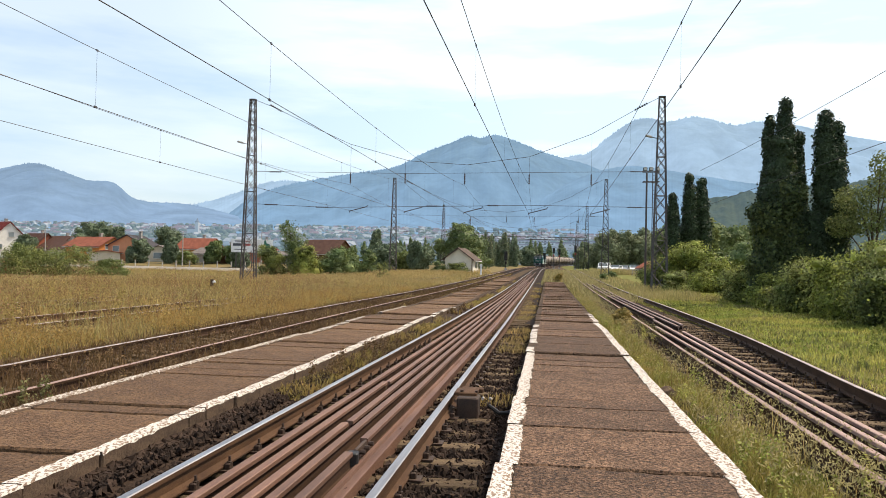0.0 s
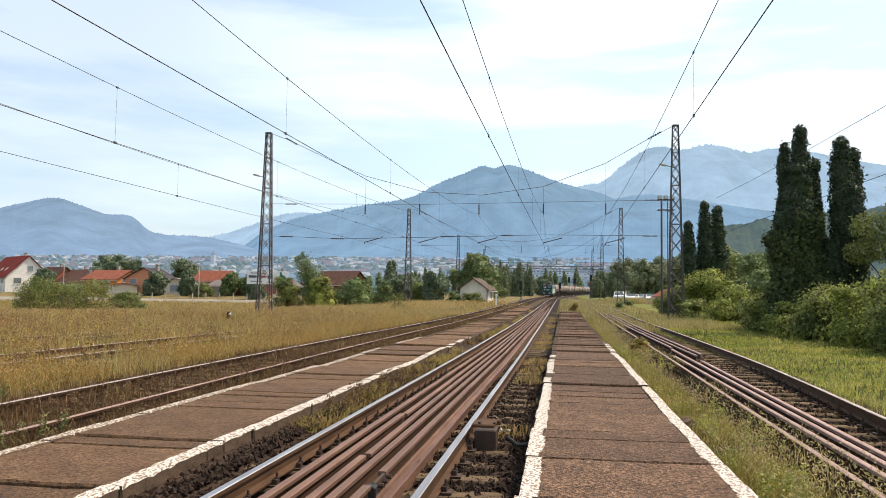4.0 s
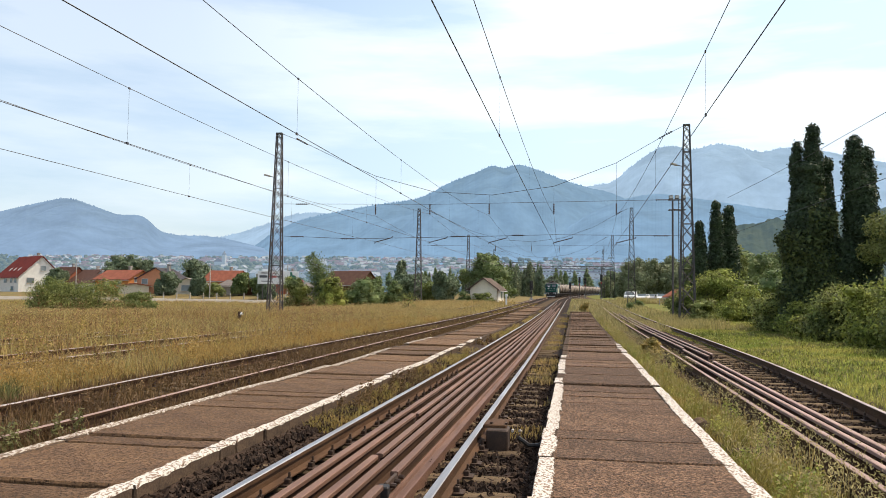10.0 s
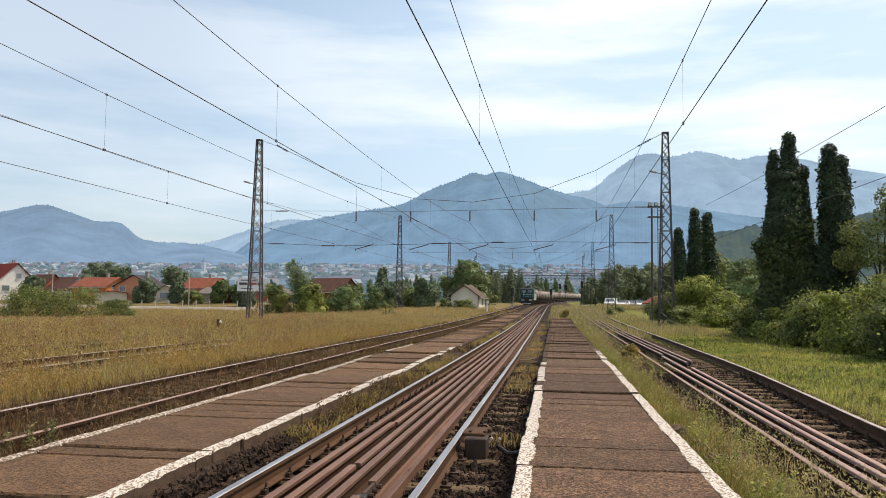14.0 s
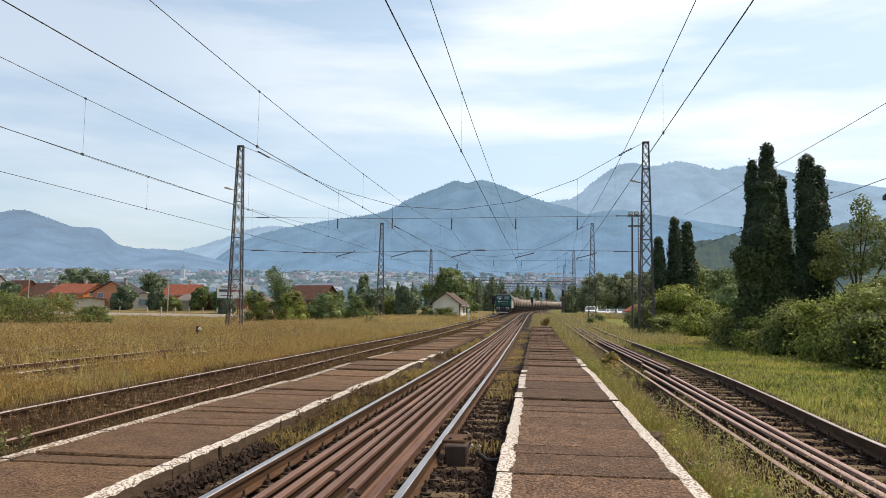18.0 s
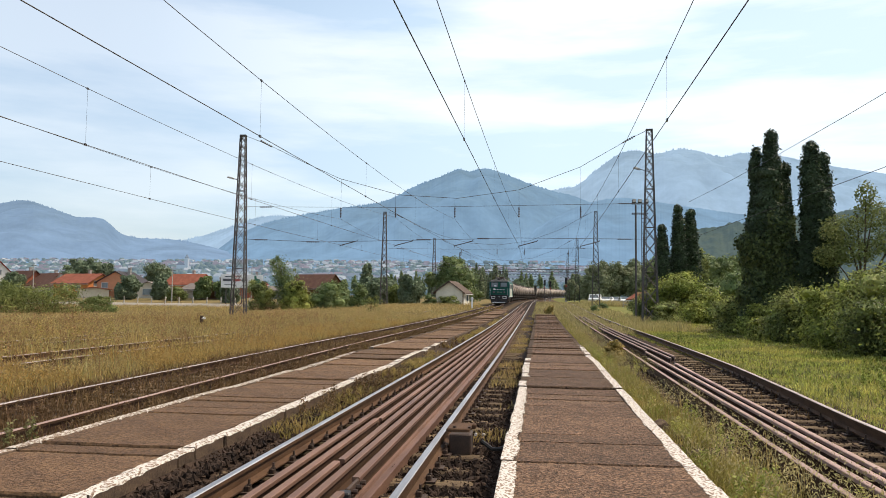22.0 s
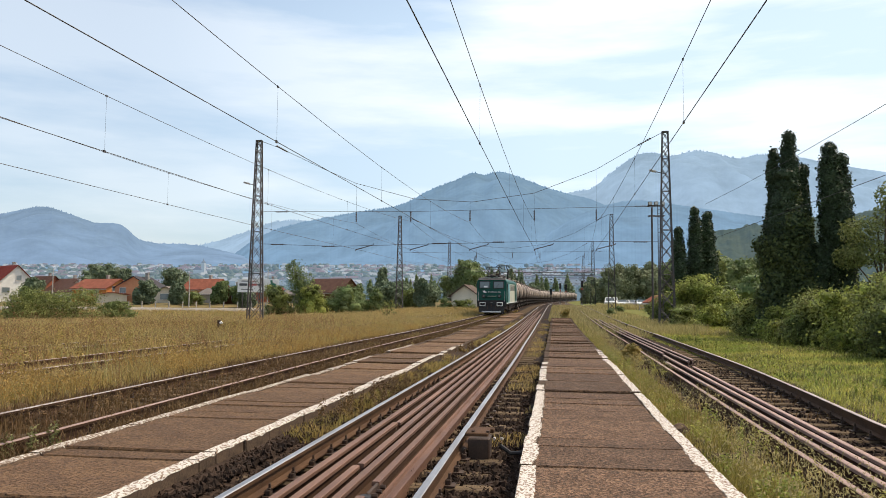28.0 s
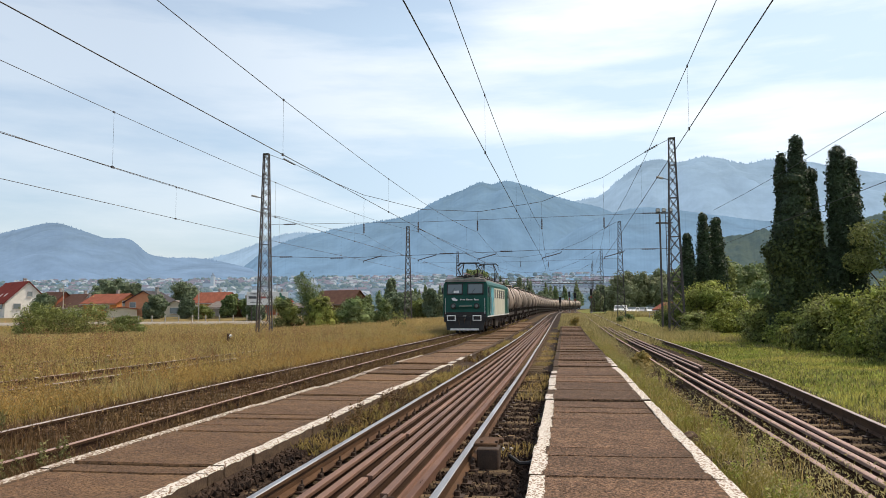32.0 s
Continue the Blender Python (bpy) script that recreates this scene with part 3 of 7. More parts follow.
def stations(y0, y1):
    ys, y = [], y0
    while y < y1:
        ys.append(y)
        y += 1.5 if y < 30 else 3 if y < 80 else 8
    return ys + [y1]


def rail_mesh(name, xf, y0, y1, head, web="rust"):
    """Running rail: rusty foot and web, head of its own material."""
    sh = Shape().sweep(RAIL, [(xf(y), y, rise(y)) for y in stations(y0, y1)])
    me = sh.mesh(name, M[web])
    me.materials.append(head)
    n = len(RAIL)
    for i, p in enumerate(me.polygons):
        if len(p.vertices) == 4 and 6 <= i % n <= 8:
            p.material_index = 1
    return me


def sleeper_mesh(w=2.45, seed=0):
    r = random.Random(seed)
    sh = Shape().box((0, 0, -0.08), (w + r.uniform(-0.1, 0.1), 0.24, 0.15), bevel=0.02)
    return sh.mesh("sleeper", M["sleeper"])


def chair_mesh():
    """Ribbed plate with its two clip bolts."""
    sh = Shape().box((0, 0, 0.006), (0.30, 0.15, 0.014))
    for s in (-1, 1):
        sh.box((0.085 * s, 0, 0.035), (0.05, 0.07, 0.05), bevel=0.008)
        sh.lathe((0.095 * s, 0, 0.05), "z", [(0, 0.022), (0.02, 0.022), (0.022, 0.012), (0.06, 0.011)], 6)
    return sh.mesh("rail_fastening", M["iron"])


SLEEPERS = [sleeper_mesh(seed=k) for k in range(3)]
CHAIR = chair_mesh()


def build_track(label, left, right, y0, y1, near, drop=0.0, fasten=(-2, 16), heads=("steel", "steel"), seed=1, dense=True, web="rust"):
    """Rails, sleepers and fastenings of one track; left and right give each rail's place."""
    r = random.Random(seed)
    base = thing("railway_track", label, "track", kind="structure")
    part("rail", rail_mesh("rail", left, y0, y1, M[heads[0]], web), None, base)
    part("rail", rail_mesh("rail", right, y0, y1, M[heads[1]], web), None, base)
    y = y0 + 0.3
    while y < near:
        mid = (left(y) + right(y)) / 2
        s = part("sleeper", SLEEPERS[r.randrange(3)], None, base)
        s.location = (mid + r.uniform(-0.06, 0.06), y, rise(y) - 0.178 + drop + r.uniform(-0.012, 0.004))
        s.rotation_euler = (0, r.uniform(-0.008, 0.008), r.uniform(-0.02, 0.02))
        if fasten[0] < y < fasten[1]:
            for xf in (left, right):
                c = part("rail_fastening", CHAIR, None, s)
                c.location = (xf(y) - s.location.x, 0, 0.003)
        y += 0.6 + r.uniform(-0.02, 0.02)
    return base


def gauge(table, off):
    return lambda y: track_x(table, y) + off


build_track("main running track with bright worn rail heads on timber sleepers", gauge(MAIN_X, -0.725), gauge(MAIN_X, 0.725), -6, 420, 62, seed=2)
# the goods track's rail sides have shade put into their rust colour
build_track("side track with the goods train, rusty rails in weeds", gauge(TRAIN_X, -0.725), gauge(TRAIN_X, 0.725), -8, 620, 40, seed=3, heads=("dull_steel", "pink_rust"), fasten=(6, 14), web="shaded_rust")
build_track("overgrown loading track with dark rusty rails", lambda y: 2.25 + 0.0162 * min(y, 33) + 0.007 * max(0, y - 33), lambda y: track_x(RIGHT_X, y) + 0.74, -6, 160, 30, drop=-0.022, seed=4,
            heads=("pink_rust", "dull_steel"), fasten=(5, 20))
build_track("old siding half sunk in tall dry grass", lambda y: -12.35 - 0.002 * y, lambda y: -10.85 - 0.002 * y, 0, 90, 40, seed=5, heads=("dull_steel", "dull_steel"), fasten=(0, 0))
build_track("farthest siding lost in tall dry grass", lambda y: -16.4, lambda y: -14.9, 4, 60, 32, seed=6, heads=("dull_steel", "dull_steel"), fasten=(0, 0))


def build_ballast():
    """Ballast beds, then loose stones where the beds lie open."""
    for n, (xf, w, y1, z) in enumerate(((gauge(MAIN_X, 0), 1.52, 420, -0.225), (gauge(TRAIN_X, 0), 1.45, 620, -0.22), (lambda y: track_x(RIGHT_X, y) - 0.15, 1.6, 160, -0.235))):
        sh = Shape().sweep([(-w - 0.3, -0.16), (w + 0.3, -0.16), (w, 0.0), (-w, 0.0)], [(xf(y), y, rise(y) + z) for y in stations(-8, y1)])
        single("ballast_bed", sh, M["ballast"], "dark brown crushed-stone ballast bed under the rails", "ballast", kind="structure")
    # earth and stones banked against the platforms
    for x0, x1 in ((-3.27, -2.72), (-0.56, -0.34)):
        sign = 1 if x0 < -2 else -1
        a, b = (-0.11, -0.22) if sign > 0 else (-0.25, -0.17)
        w = (x1 - x0) / 2
        single("ballast_shoulder", Shape().sweep([(-w, -0.3), (w, -0.3), (w, b), (-w, a)], [((x0 + x1) / 2 + track_x(MAIN_X, y) + 1.79, y, rise(y)) for y in stations(-8, 80)]), M["ballast"],
               "dark earthy stones banked against the platform", "ballast", kind="structure")
    r = random.Random(11)
    pebbles = []
    for k in range(6):
        vs = []
        for p in ((1, 0, 0), (-1, 0, 0), (0, 1, 0), (0, -1, 0), (0, 0, 1), (0, 0, -1)):
            vs.append(Vector(p) * r.uniform(0.7, 1.25) + Vector((r.uniform(-.3, .3), r.uniform(-.3, .3), r.uniform(-.2, .2))))
        pebbles.append(vs)
    faces = [(0, 2, 4), (2, 1, 4), (1, 3, 4), (3, 0, 4), (2, 0, 5), (1, 2, 5), (3, 1, 5), (0, 3, 5)]
    sh = Shape()

    def scatter(x0, x1, y0, y1, count, z, big=0.035):
        for _ in range(count):
            u = r.random()
            y = y0 + (y1 - y0) * u ** 1.6
            x = r.uniform(x0, x1) + track_x(MAIN_X, y) + 1.79
            s = big * r.uniform(0.55, 1.25)
            t = Euler((r.uniform(0, 6), r.uniform(0, 6), r.uniform(0, 6))).to_matrix()
            vs = pebbles[r.randrange(6)]
            sh.add([(t @ q) * s + Vector((x, y, z + rise(y) + r.uniform(-0.01, 0.02))) for q in vs], faces)

    scatter(-1.02, -0.32, 3.4, 22, 7000, -0.215)      # beside the walkway
    scatter(-3.28, -2.95, 3.4, 20, 3600, -0.145)
    scatter(-2.98, -2.56, 3.4, 20, 3600, -0.2)      # beside the far platform
    scatter(-1.45, -1.12, 4, 20, 1600, -0.21)        # inside the rails
    scatter(2.4, 4.4, 6, 24, 7000, -0.235)            # the loading track
    single("ballast_stones", sh, M["stone"], "loose dark angular ballast stones between the sleepers", "gravel", kind="stuff")


def two_tone(ob, on=True):
    """Web and foot of an old rail are darkened for caked dirt and for shade; its head stays clean."""
    ob.data.materials.append(M["shaded_rust"])
    n = len(RAIL)
    for i, p in enumerate(ob.data.polygons):
        if on and len(p.vertices) == 4 and not 5 <= i % n <= 9:
            p.material_index = 1
    return ob


def build_spare_rails():
    """Old rails laid down between the running rails and along the loading track."""
    g = "stored rails"
    rows = (
        (-2.14, -2.16, -6, 110, 0, 0.0), (-1.985, -2.02, -6, 9.4, 0, 0.006), (-1.965, -1.99, 9.46, 78, 0, -0.004), (-1.825, -1.87, -6, 6.9, 0, 0.002), (-1.80, -1.84, 6.96, 96, 0, 0.004),
        (-1.675, -1.70, -6, 120, 0, 0.0), (-1.53, -1.56, -6, 5.85, 0, -0.004), (-1.53, -1.54, 6.35, 70, 0, -0.01), (-1.39, -1.42, -6, 88, 90, -0.05),
    )
    for x0, x1, y0, y1, lie, dz in rows:
        prof = RAIL
        if lie:
            prof = [(-b - 0.08, a - 0.098) for a, b in RAIL]
        path = []
        for y in stations(y0, y1):
            u = min(1, max(0, y / 60))
            path.append((x0 + (x1 - x0) * u + 0.028 * noise.noise((x0 * 9, y * 0.11, 1)) + track_x(MAIN_X, y) + 1.79, y, rise(y) + dz - 0.02))
        two_tone(single("stored_rail", Shape().sweep(prof, path), M["rust_light"], "long rusty brown spare rail laid between the running rails" if not lie else "long rusty spare rail lying on its side", "rail", group=g), not lie)
    for x0, slope, y0, y1, dz in ((2.575, 0.0122, -6, 20.6, 0.0), (2.71, 0.0170, -6, 23.2, 0.012), (2.845, 0.0215, -6, 19.2, 0.0), (3.30, 0.006, 20.9, 66, 0.0), (3.12, 0.004, 24.0, 70, 0.008), (3.46, 0.0085, 21.6, 58, 0.0)):
        path = [(x0 + slope * y + 0.012 * noise.noise((x0 * 9, y * 0.1, 4)), y, rise(y) + dz) for y in stations(y0, y1)]
        two_tone(single("stored_rail", Shape().sweep(RAIL, path), M["pink_rust"], "rusty spare rail laid along the loading track", "rail", group="rails by the loading track"))


build_ballast()
build_spare_rails()


# ---- platforms: concrete slabs across, whitewashed edges ----
def ragged_slab(w, a, b, r):
    """A slab w wide from a to b along y: crumbled, uneven ends, a worn top that is not quite level."""
    n, sh = 18, Shape()
    cut = max(0.006, min(0.022, (b - a) * 0.03))
    front = [a + r.uniform(0, cut) + cut * noise.noise((i * 0.45, a * 7, 1)) for i in range(n + 1)]
    back = [b - r.uniform(0, cut) + cut * noise.noise((i * 0.45, b * 7, 1)) for i in range(n + 1)]
    for i in range(n + 1):
        x = -w / 2 + w * i / n
        f, e = front[i], back[i]
        z = 0.006 * noise.noise((x * 1.7, a, 4))
        sh.v += [(x, f + 0.004, -0.15), (x, f, z - 0.016 - r.uniform(0, 0.008)), (x, f + 0.014, z), (x, e - 0.014, z), (x, e, z - 0.016 - r.uniform(0, 0.008)), (x, e - 0.004, -0.15)]
    for i in range(n):
        for k in range(5):
            sh.f.append((i * 6 + k, (i + 1) * 6 + k, (i + 1) * 6 + k + 1, i * 6 + k + 1))
    sh.f += [(0, 1, 2, 3, 4, 5), tuple(n * 6 + k for k in (5, 4, 3, 2, 1, 0))]
    return sh


def lime_coat(side, length, r, phase):
    """Whitewash brushed over a kerb stone, its inner edge wavering and ragged."""
    n, sh = max(4, round(length / 0.045)), Shape()
    for i in range(n + 1):
        y = -length / 2 + length * i / n
        wide = 0.142 + 0.030 * noise.noise(((y + phase) * 2.1, phase, 1)) + 0.018 * noise.noise(((y + phase) * 11, phase, 3)) + r.uniform(-0.007, 0.007)
        x0, x1 = side * 0.0775, side * (0.0775 - max(0.06, wide))
        sh.v += [(x0, y, -0.012 - 0.03 * max(0, noise.noise(((y + phase) * 7, phase, 6)))), (x0 - side * 0.006, y, 0.004), (x1, y, 0.004), (x1, y, -0.02)]
    for i in range(n):
        for k in range(3):
            q = (i * 4 + k, i * 4 + k + 1, (i + 1) * 4 + k + 1, (i + 1) * 4 + k)
            sh.f.append(q if side > 0 else q[::-1])
    return sh


def build_platform(label, xl, xr, joints, z, white_l, white_r, seed, thin=0, top="slab"):
    """joints: (along, width of the gap), from slab to slab; narrow gaps are cracks across a slab."""
    r = random.Random(seed)
    base = thing("platform", label, "platform", kind="structure")
    part("core", Shape().sweep([(-(xr - xl) / 2 + 0.03, -0.3), ((xr - xl) / 2 - 0.03, -0.3), ((xr - xl) / 2 - 0.03, -0.07), (-(xr - xl) / 2 + 0.03, -0.07)],
         [((xl + xr) / 2, y, rise(y) + z) for y in stations(joints[0][0], joints[-1][0])]), M["ballast"], base)
    w = xr - xl
    dz, tilt, sway = 0.0, 0.0, 0.0
    for (a, ga), (b, gb) in zip(joints, joints[1:]):
        L = b - a
        if ga > 0.02:
            far = 1.0 if a < 14 else 1.7
            dz, tilt, sway = r.uniform(-0.026, 0.026) * far, r.uniform(-0.3, 0.3) * far, r.uniform(-0.25, 0.25)
        else:
            dz += r.uniform(-0.006, 0.006)
        s = part("slab", ragged_slab(w - 0.29, -L / 2 + ga / 2, L / 2 - gb / 2, r), M[top], base)
        s.matrix_basis = pose((xl + xr) / 2, (a + b) / 2, rise((a + b) / 2) + z + dz, math.degrees(math.atan((rise(b) - rise(a)) / L)) + tilt * 0.5 + r.uniform(-0.15, 0.15), tilt, sway)
        for side, white in ((-1, white_l), (1, white_r)):
            pieces = max(1, round(L / 0.7))
            for k in range(pieces):
                y = a + L * (k + 0.5) / pieces
                l2 = L / pieces - 0.005
                jut = r.uniform(-0.014, 0.014)
                e = part("kerb_stone", Shape().box((0, 0, -0.13), (0.15, l2, 0.26), bevel=0.014), M["kerb"], base)
                if white[0] < y < white[1] and not (white[1] - y < 6 and r.random() < 0.35):
                    part("white_paint", lime_coat(side, l2, r, y), M["thinwash"] if side == thin else M["whitewash"], e)
                x = (xl + 0.085 - jut) if side < 0 else (xr - 0.085 + jut)
                e.matrix_basis = pose(x, y, rise(y) + z + 0.006 + dz * 0.5 + r.uniform(-0.006, 0.006), 0, r.uniform(-1.4, 1.4), r.uniform(-0.7, 0.7))
    return base


def joint_list(first, until, seed, lengths):
    """Goes on from the given joints: a wide gap now and then, cracks between."""
    r, ys = random.Random(seed), list(first)
    while ys[-1][0] < until:
        ys.append((ys[-1][0] + r.choice(lengths) + r.uniform(-0.04, 0.04), r.choice((0.02, 0.035, 0.055, 0.085))))
    return ys


NEAR_JOINTS = [(-3.0, 0.04), (-0.5, 0.04), (2.5, 0.05), (4.3, 0.012), (5.54, 0.05), (6.94, 0.012), (7.95, 0.010), (8.47, 0.055), (9.92, 0.012), (10.8, 0.010), (11.54, 0.065), (12.15, 0.02), (13.0, 0.035), (14.55, 0.012), (16.1, 0.06), (17.1, 0.03),
               (17.7, 0.012), (18.5, 0.04)]
FAR_JOINTS = [(y, g) for y, g in zip((-3.0, -1.4, 0.2, 1.8, 3.6, 5.32, 6.75, 7.1, 9.14, 9.7, 10.36, 10.76, 11.88, 12.86, 13.6, 15.0, 16.4, 17.0), itertools.cycle((0.045, 0.014, 0.03, 0.012, 0.05)))]
build_platform("narrow low platform of worn brown concrete slabs with whitewashed edges", -0.35, 1.38, joint_list(NEAR_JOINTS, 67.5, 5, (0.42, 0.5, 0.55, 0.6, 0.75, 1.0)), 0.02, (-9, 19.5), (-9, 27), 7)
build_platform("low middle platform of brown concrete slabs with whitewashed edges", -5.0, -3.24, joint_list(FAR_JOINTS, 86, 6, (0.5, 0.95, 1.2, 1.5, 1.5)), 0.0, (-9, 26), (-9, 27), 8, thin=-1, top="smooth_slab")


# ---- overhead line: lattice masts, cross-spans, wires ----
def build_mast(label, m, height=14.1, foot=1.1, head=0.40, panels=15, group="lattice masts", depth=0.55):
    """Four-legged lattice mast: legs, crossed bracing and ring bars, each its own piece."""
    mast = thing("lattice_mast", label, "mast", m, group)

    def corner(i, h):
        u = h / height
        a, b = (foot + (head - foot) * u) / 2, (depth + (0.3 - depth) * u) / 2
        return Vector((a * (1 if i in (1, 2) else -1), b * (1 if i in (2, 3) else -1), h))

    for i in range(4):
        part("leg", Shape().tube([corner(i, -0.3), corner(i, height)], 0.062, 4, 0.046), M["galvan"], mast)
    hs, h = [0.0], 0.0
    for k in range(panels):
        h += height / panels * (1.35 - 0.7 * k / (panels - 1))
        hs.append(min(h, height))
    hs[-1] = height
    for a, b in zip(hs, hs[1:]):
        for i in range(4):
            j = (i + 1) % 4
            part("brace", Shape().tube([corner(i, a), corner(j, b)], 0.025, 4), M["galvan"], mast)
            part("brace", Shape().tube([corner(j, a), corner(i, b)], 0.025, 4), M["galvan"], mast)
        if a > 0 and hs.index(a) % 3 == 0:
            part("ring_bar", Shape().tube([corner(0, a), corner(1, a), corner(2, a), corner(3, a), corner(0, a)], 0.026, 4), M["galvan"], mast)
    part("cap", Shape().box((0, 0, height), (head + 0.08, 0.36, 0.09)), M["galvan"], mast)
    part("foundation", Shape().box((0, 0, -0.38), (foot + 0.25, 0.85, 0.5), bevel=0.03), M["kerb"], mast)
    return mast


MAST_Y = (57, 115, 171, 228)
MAST_L, MAST_R = -23.05, 7.95
mast_one = build_mast("tall dark steel lattice mast carrying the cross-span", pose(MAST_L, MAST_Y[0], 0.0))
for k, y in enumerate(MAST_Y):
    if k:
        copy_thing(mast_one, pose(MAST_L - 0.45, y, rise(y) - 0.15))
    copy_thing(mast_one, pose(MAST_R + (0.3 if k else 0.0), y, rise(y) - 0.15, 0, 0, 180))


def insulator(sh, c, way, length=0.75, r=0.075):
    """A string of discs along a direction."""
    way = Vector(way).normalized()
    n = 6
    for k in range(n):
        p = Vector(c) + way * length * (k / (n - 1) - 0.5)
        sh.tube([p - way * 0.045, p + way * 0.045], r, 8, r * 0.55)
    sh.tube([Vector(c) - way * (length / 2 + 0.12), Vector(c) + way * (length / 2 + 0.12)], 0.018, 5)
    return sh


# where each line hangs: (along, across) at the supports, with the zigzag over its track
LINES = (
    ((-58, -15.3), (0, -16.55), (57, -15.1), (115, -15.9), (171, -15.3), (228, -15.7), (300, -15.4)),
    ((-58, -11.2), (0, -12.42), (57, -10.85), (115, -11.7), (171, -11.1), (228, -11.4), (300, -11.2)),
    ((-58, -6.2), (0, -7.1), (57, -6.32), (115, -6.3), (171, -4.8), (228, -4.8), (300, -1.2)),
    ((-58, -1.5), (0, -2.03), (57, -1.52), (115, -2.2), (171, -1.6), (228, -1.2), (300, 1.6)),
    ((-58, 3.0), (0, 2.64), (57, 3.0), (115, 4.3), (171, 4.7), (228, 5.6), (300, 7.0)),
)
MESSENGER_Z = (7.4, 7.52, 7.4, 7.48, 7.38)


def line_x(k, y):
    """Where line k hangs, straight from support to support."""
    t = LINES[k]
    for (a, p), (b, q) in zip(t, t[1:]):
        if y <= b:
            return p + (q - p) * (y - a) / (b - a)
    return t[-1][1]


# the carrying rope's shape: (along the span from mast to mast, height)
ROPE = ((0.0, 14.0), (0.055, 13.35), (0.17, 11.65), (0.25, 10.55), (0.40, 9.28), (0.545, 9.0), (0.695, 9.62), (0.84, 11.28), (0.955, 13.3), (1.0, 14.0))


def build_cross_span(y, z0):
    span = thing("cross_span", "slack steel ropes slung across the tracks between two masts", "cables")
    xl, xr = MAST_L + 0.2, MAST_R - 0.1

    def sag(x):
        u = min(1.0, max(0.0, (x - xl) / (xr - xl)))
        for (a, p), (b, q) in zip(ROPE, ROPE[1:]):
            if u <= b:
                return p + (q - p) * (u - a) / (b - a) + z0
        return ROPE[-1][1] + z0

    part("top_rope", Shape().tube([(xl + (xr - xl) * u, y, h + z0) for u, h in ROPE], 0.018, 5), M["wire"], span)
    part("upper_rope", Shape().tube([(xl, y, 8.42 + z0), (xl + (xr - xl) * 0.4, y, 8.32 + z0), (xr, y, 8.58 + z0)], 0.014, 5), M["wire"], span)
    part("lower_rope", Shape().tube([(xl, y, 5.9 + z0), (xl + 6.0, y, 5.68 + z0), (line_x(2, y), y, 5.9 + z0), (line_x(3, y), y, 6.02 + z0), (xr, y, 5.95 + z0)], 0.017, 5), M["wire"], span)
    for u, s in ((0.055, 1), (0.955, -1)):
        x = xl + (xr - xl) * u
        part("insulator", insulator(Shape(), (x, y, sag(x)), (s, 0, -0.55), 0.9, 0.09), M["insul"], span)
    for x, z, w in ((xl + 1.5, 5.84, 0.85), (xl + 5.6, 5.69, 0.85), (xl + 14.2, 5.88, 0.9), (xl + 18.7, 5.97, 0.7), (xr - 1.7, 5.95, 0.85), (xl + 1.8, 8.39, 0.8), (xr - 1.6, 8.56, 0.8)):
        part("insulator", insulator(Shape(), (x, y, z + z0), (1, 0, 0), w, 0.065), M["insul"], span)
    for k in range(5):
        x, c = line_x(k, y), 5.42 + z0
        part("hanger", Shape().tube([(x, y, sag(x)), (x, y, 8.4 + z0)], 0.009, 4), M["wire"], span)
        part("insulator", insulator(Shape(), (x, y, 7.95 + z0), (0, 0, 1), 0.62, 0.075), M["insul"], span)
        part("steady_arm", Shape().tube([(x, y, c), (x + 1.35, y, c + 0.36)], 0.034, 5), M["galvan"], span)
        part("arm_bracket", Shape().tube([(x + 1.35, y, c + 0.36), (x + 1.4, y, 5.9 + z0)], 0.02, 4).tube([(x, y, c + 0.02), (x - 0.02, y, c - 0.12)], 0.025, 5), M["galvan"], span)
    return span


for y in MAST_Y:
    build_cross_span(y, rise(y) - 0.05)


def build_overhead_line(k):
    line = thing("overhead_line", "contact wire hung from a messenger wire by thin droppers", "wire", group="overhead lines")
    posts = [-58, 0, *MAST_Y, 285]
    mess, cont, drops = [], [], []
    for a, b in zip(posts, posts[1:]):
        for i in range(16):
            u = i / 16
            y = a + (b - a) * u
            z = rise(max(y, 0))
            mess.append((line_x(k, y), y, MESSENGER_Z[k] + z - 0.68 * 4 * u * (1 - u)))
            cont.append((line_x(k, y), y, 5.42 + z))
        if b < 180:
            for q in range(5):
                u = (7.0 + (0.4, 0.7, 0.0, 0.7, -1.0)[k] + 11.0 * q) / 57
                y = a + (b - a) * u
                z = rise(max(y, 0))
                drops.append(((line_x(k, y), y, MESSENGER_Z[k] + z - 0.68 * 4 * u * (1 - u)), (line_x(k, y), y, 5.42 + z)))
    part("messenger_wire", Shape().tube(mess, 0.0085, 5), M["wire"], line)
    part("contact_wire", Shape().tube(cont, 0.0100, 5), M["wire"], line)
    for p, q in drops:
        part("dropper", Shape().tube([p, q], 0.003, 4), M["wire"], line)
        for c, size in ((q, (0.035, 0.10, 0.06)), (p, (0.03, 0.08, 0.045))):
            part("dropper_clamp", Shape().box(c, size), M["insul"], line)
    return line


for k in range(5):
    build_overhead_line(k)
side = thing("overhead_line", "slack pair of wires passing over the bushes", "wire", group="overhead lines")
part("messenger_wire", Shape().tube([(10.5 - 0.022 * y, y, 7.6 + 0.0006 * (y - 30) ** 2) for y in range(-30, 58, 8)], 0.010, 5), M["wire"], side)
part("contact_wire", Shape().tube([(10.1, -40, 5.5), (10.1, 20, 5.48), (9.3, 62, 5.55)], 0.011, 5), M["wire"], side)


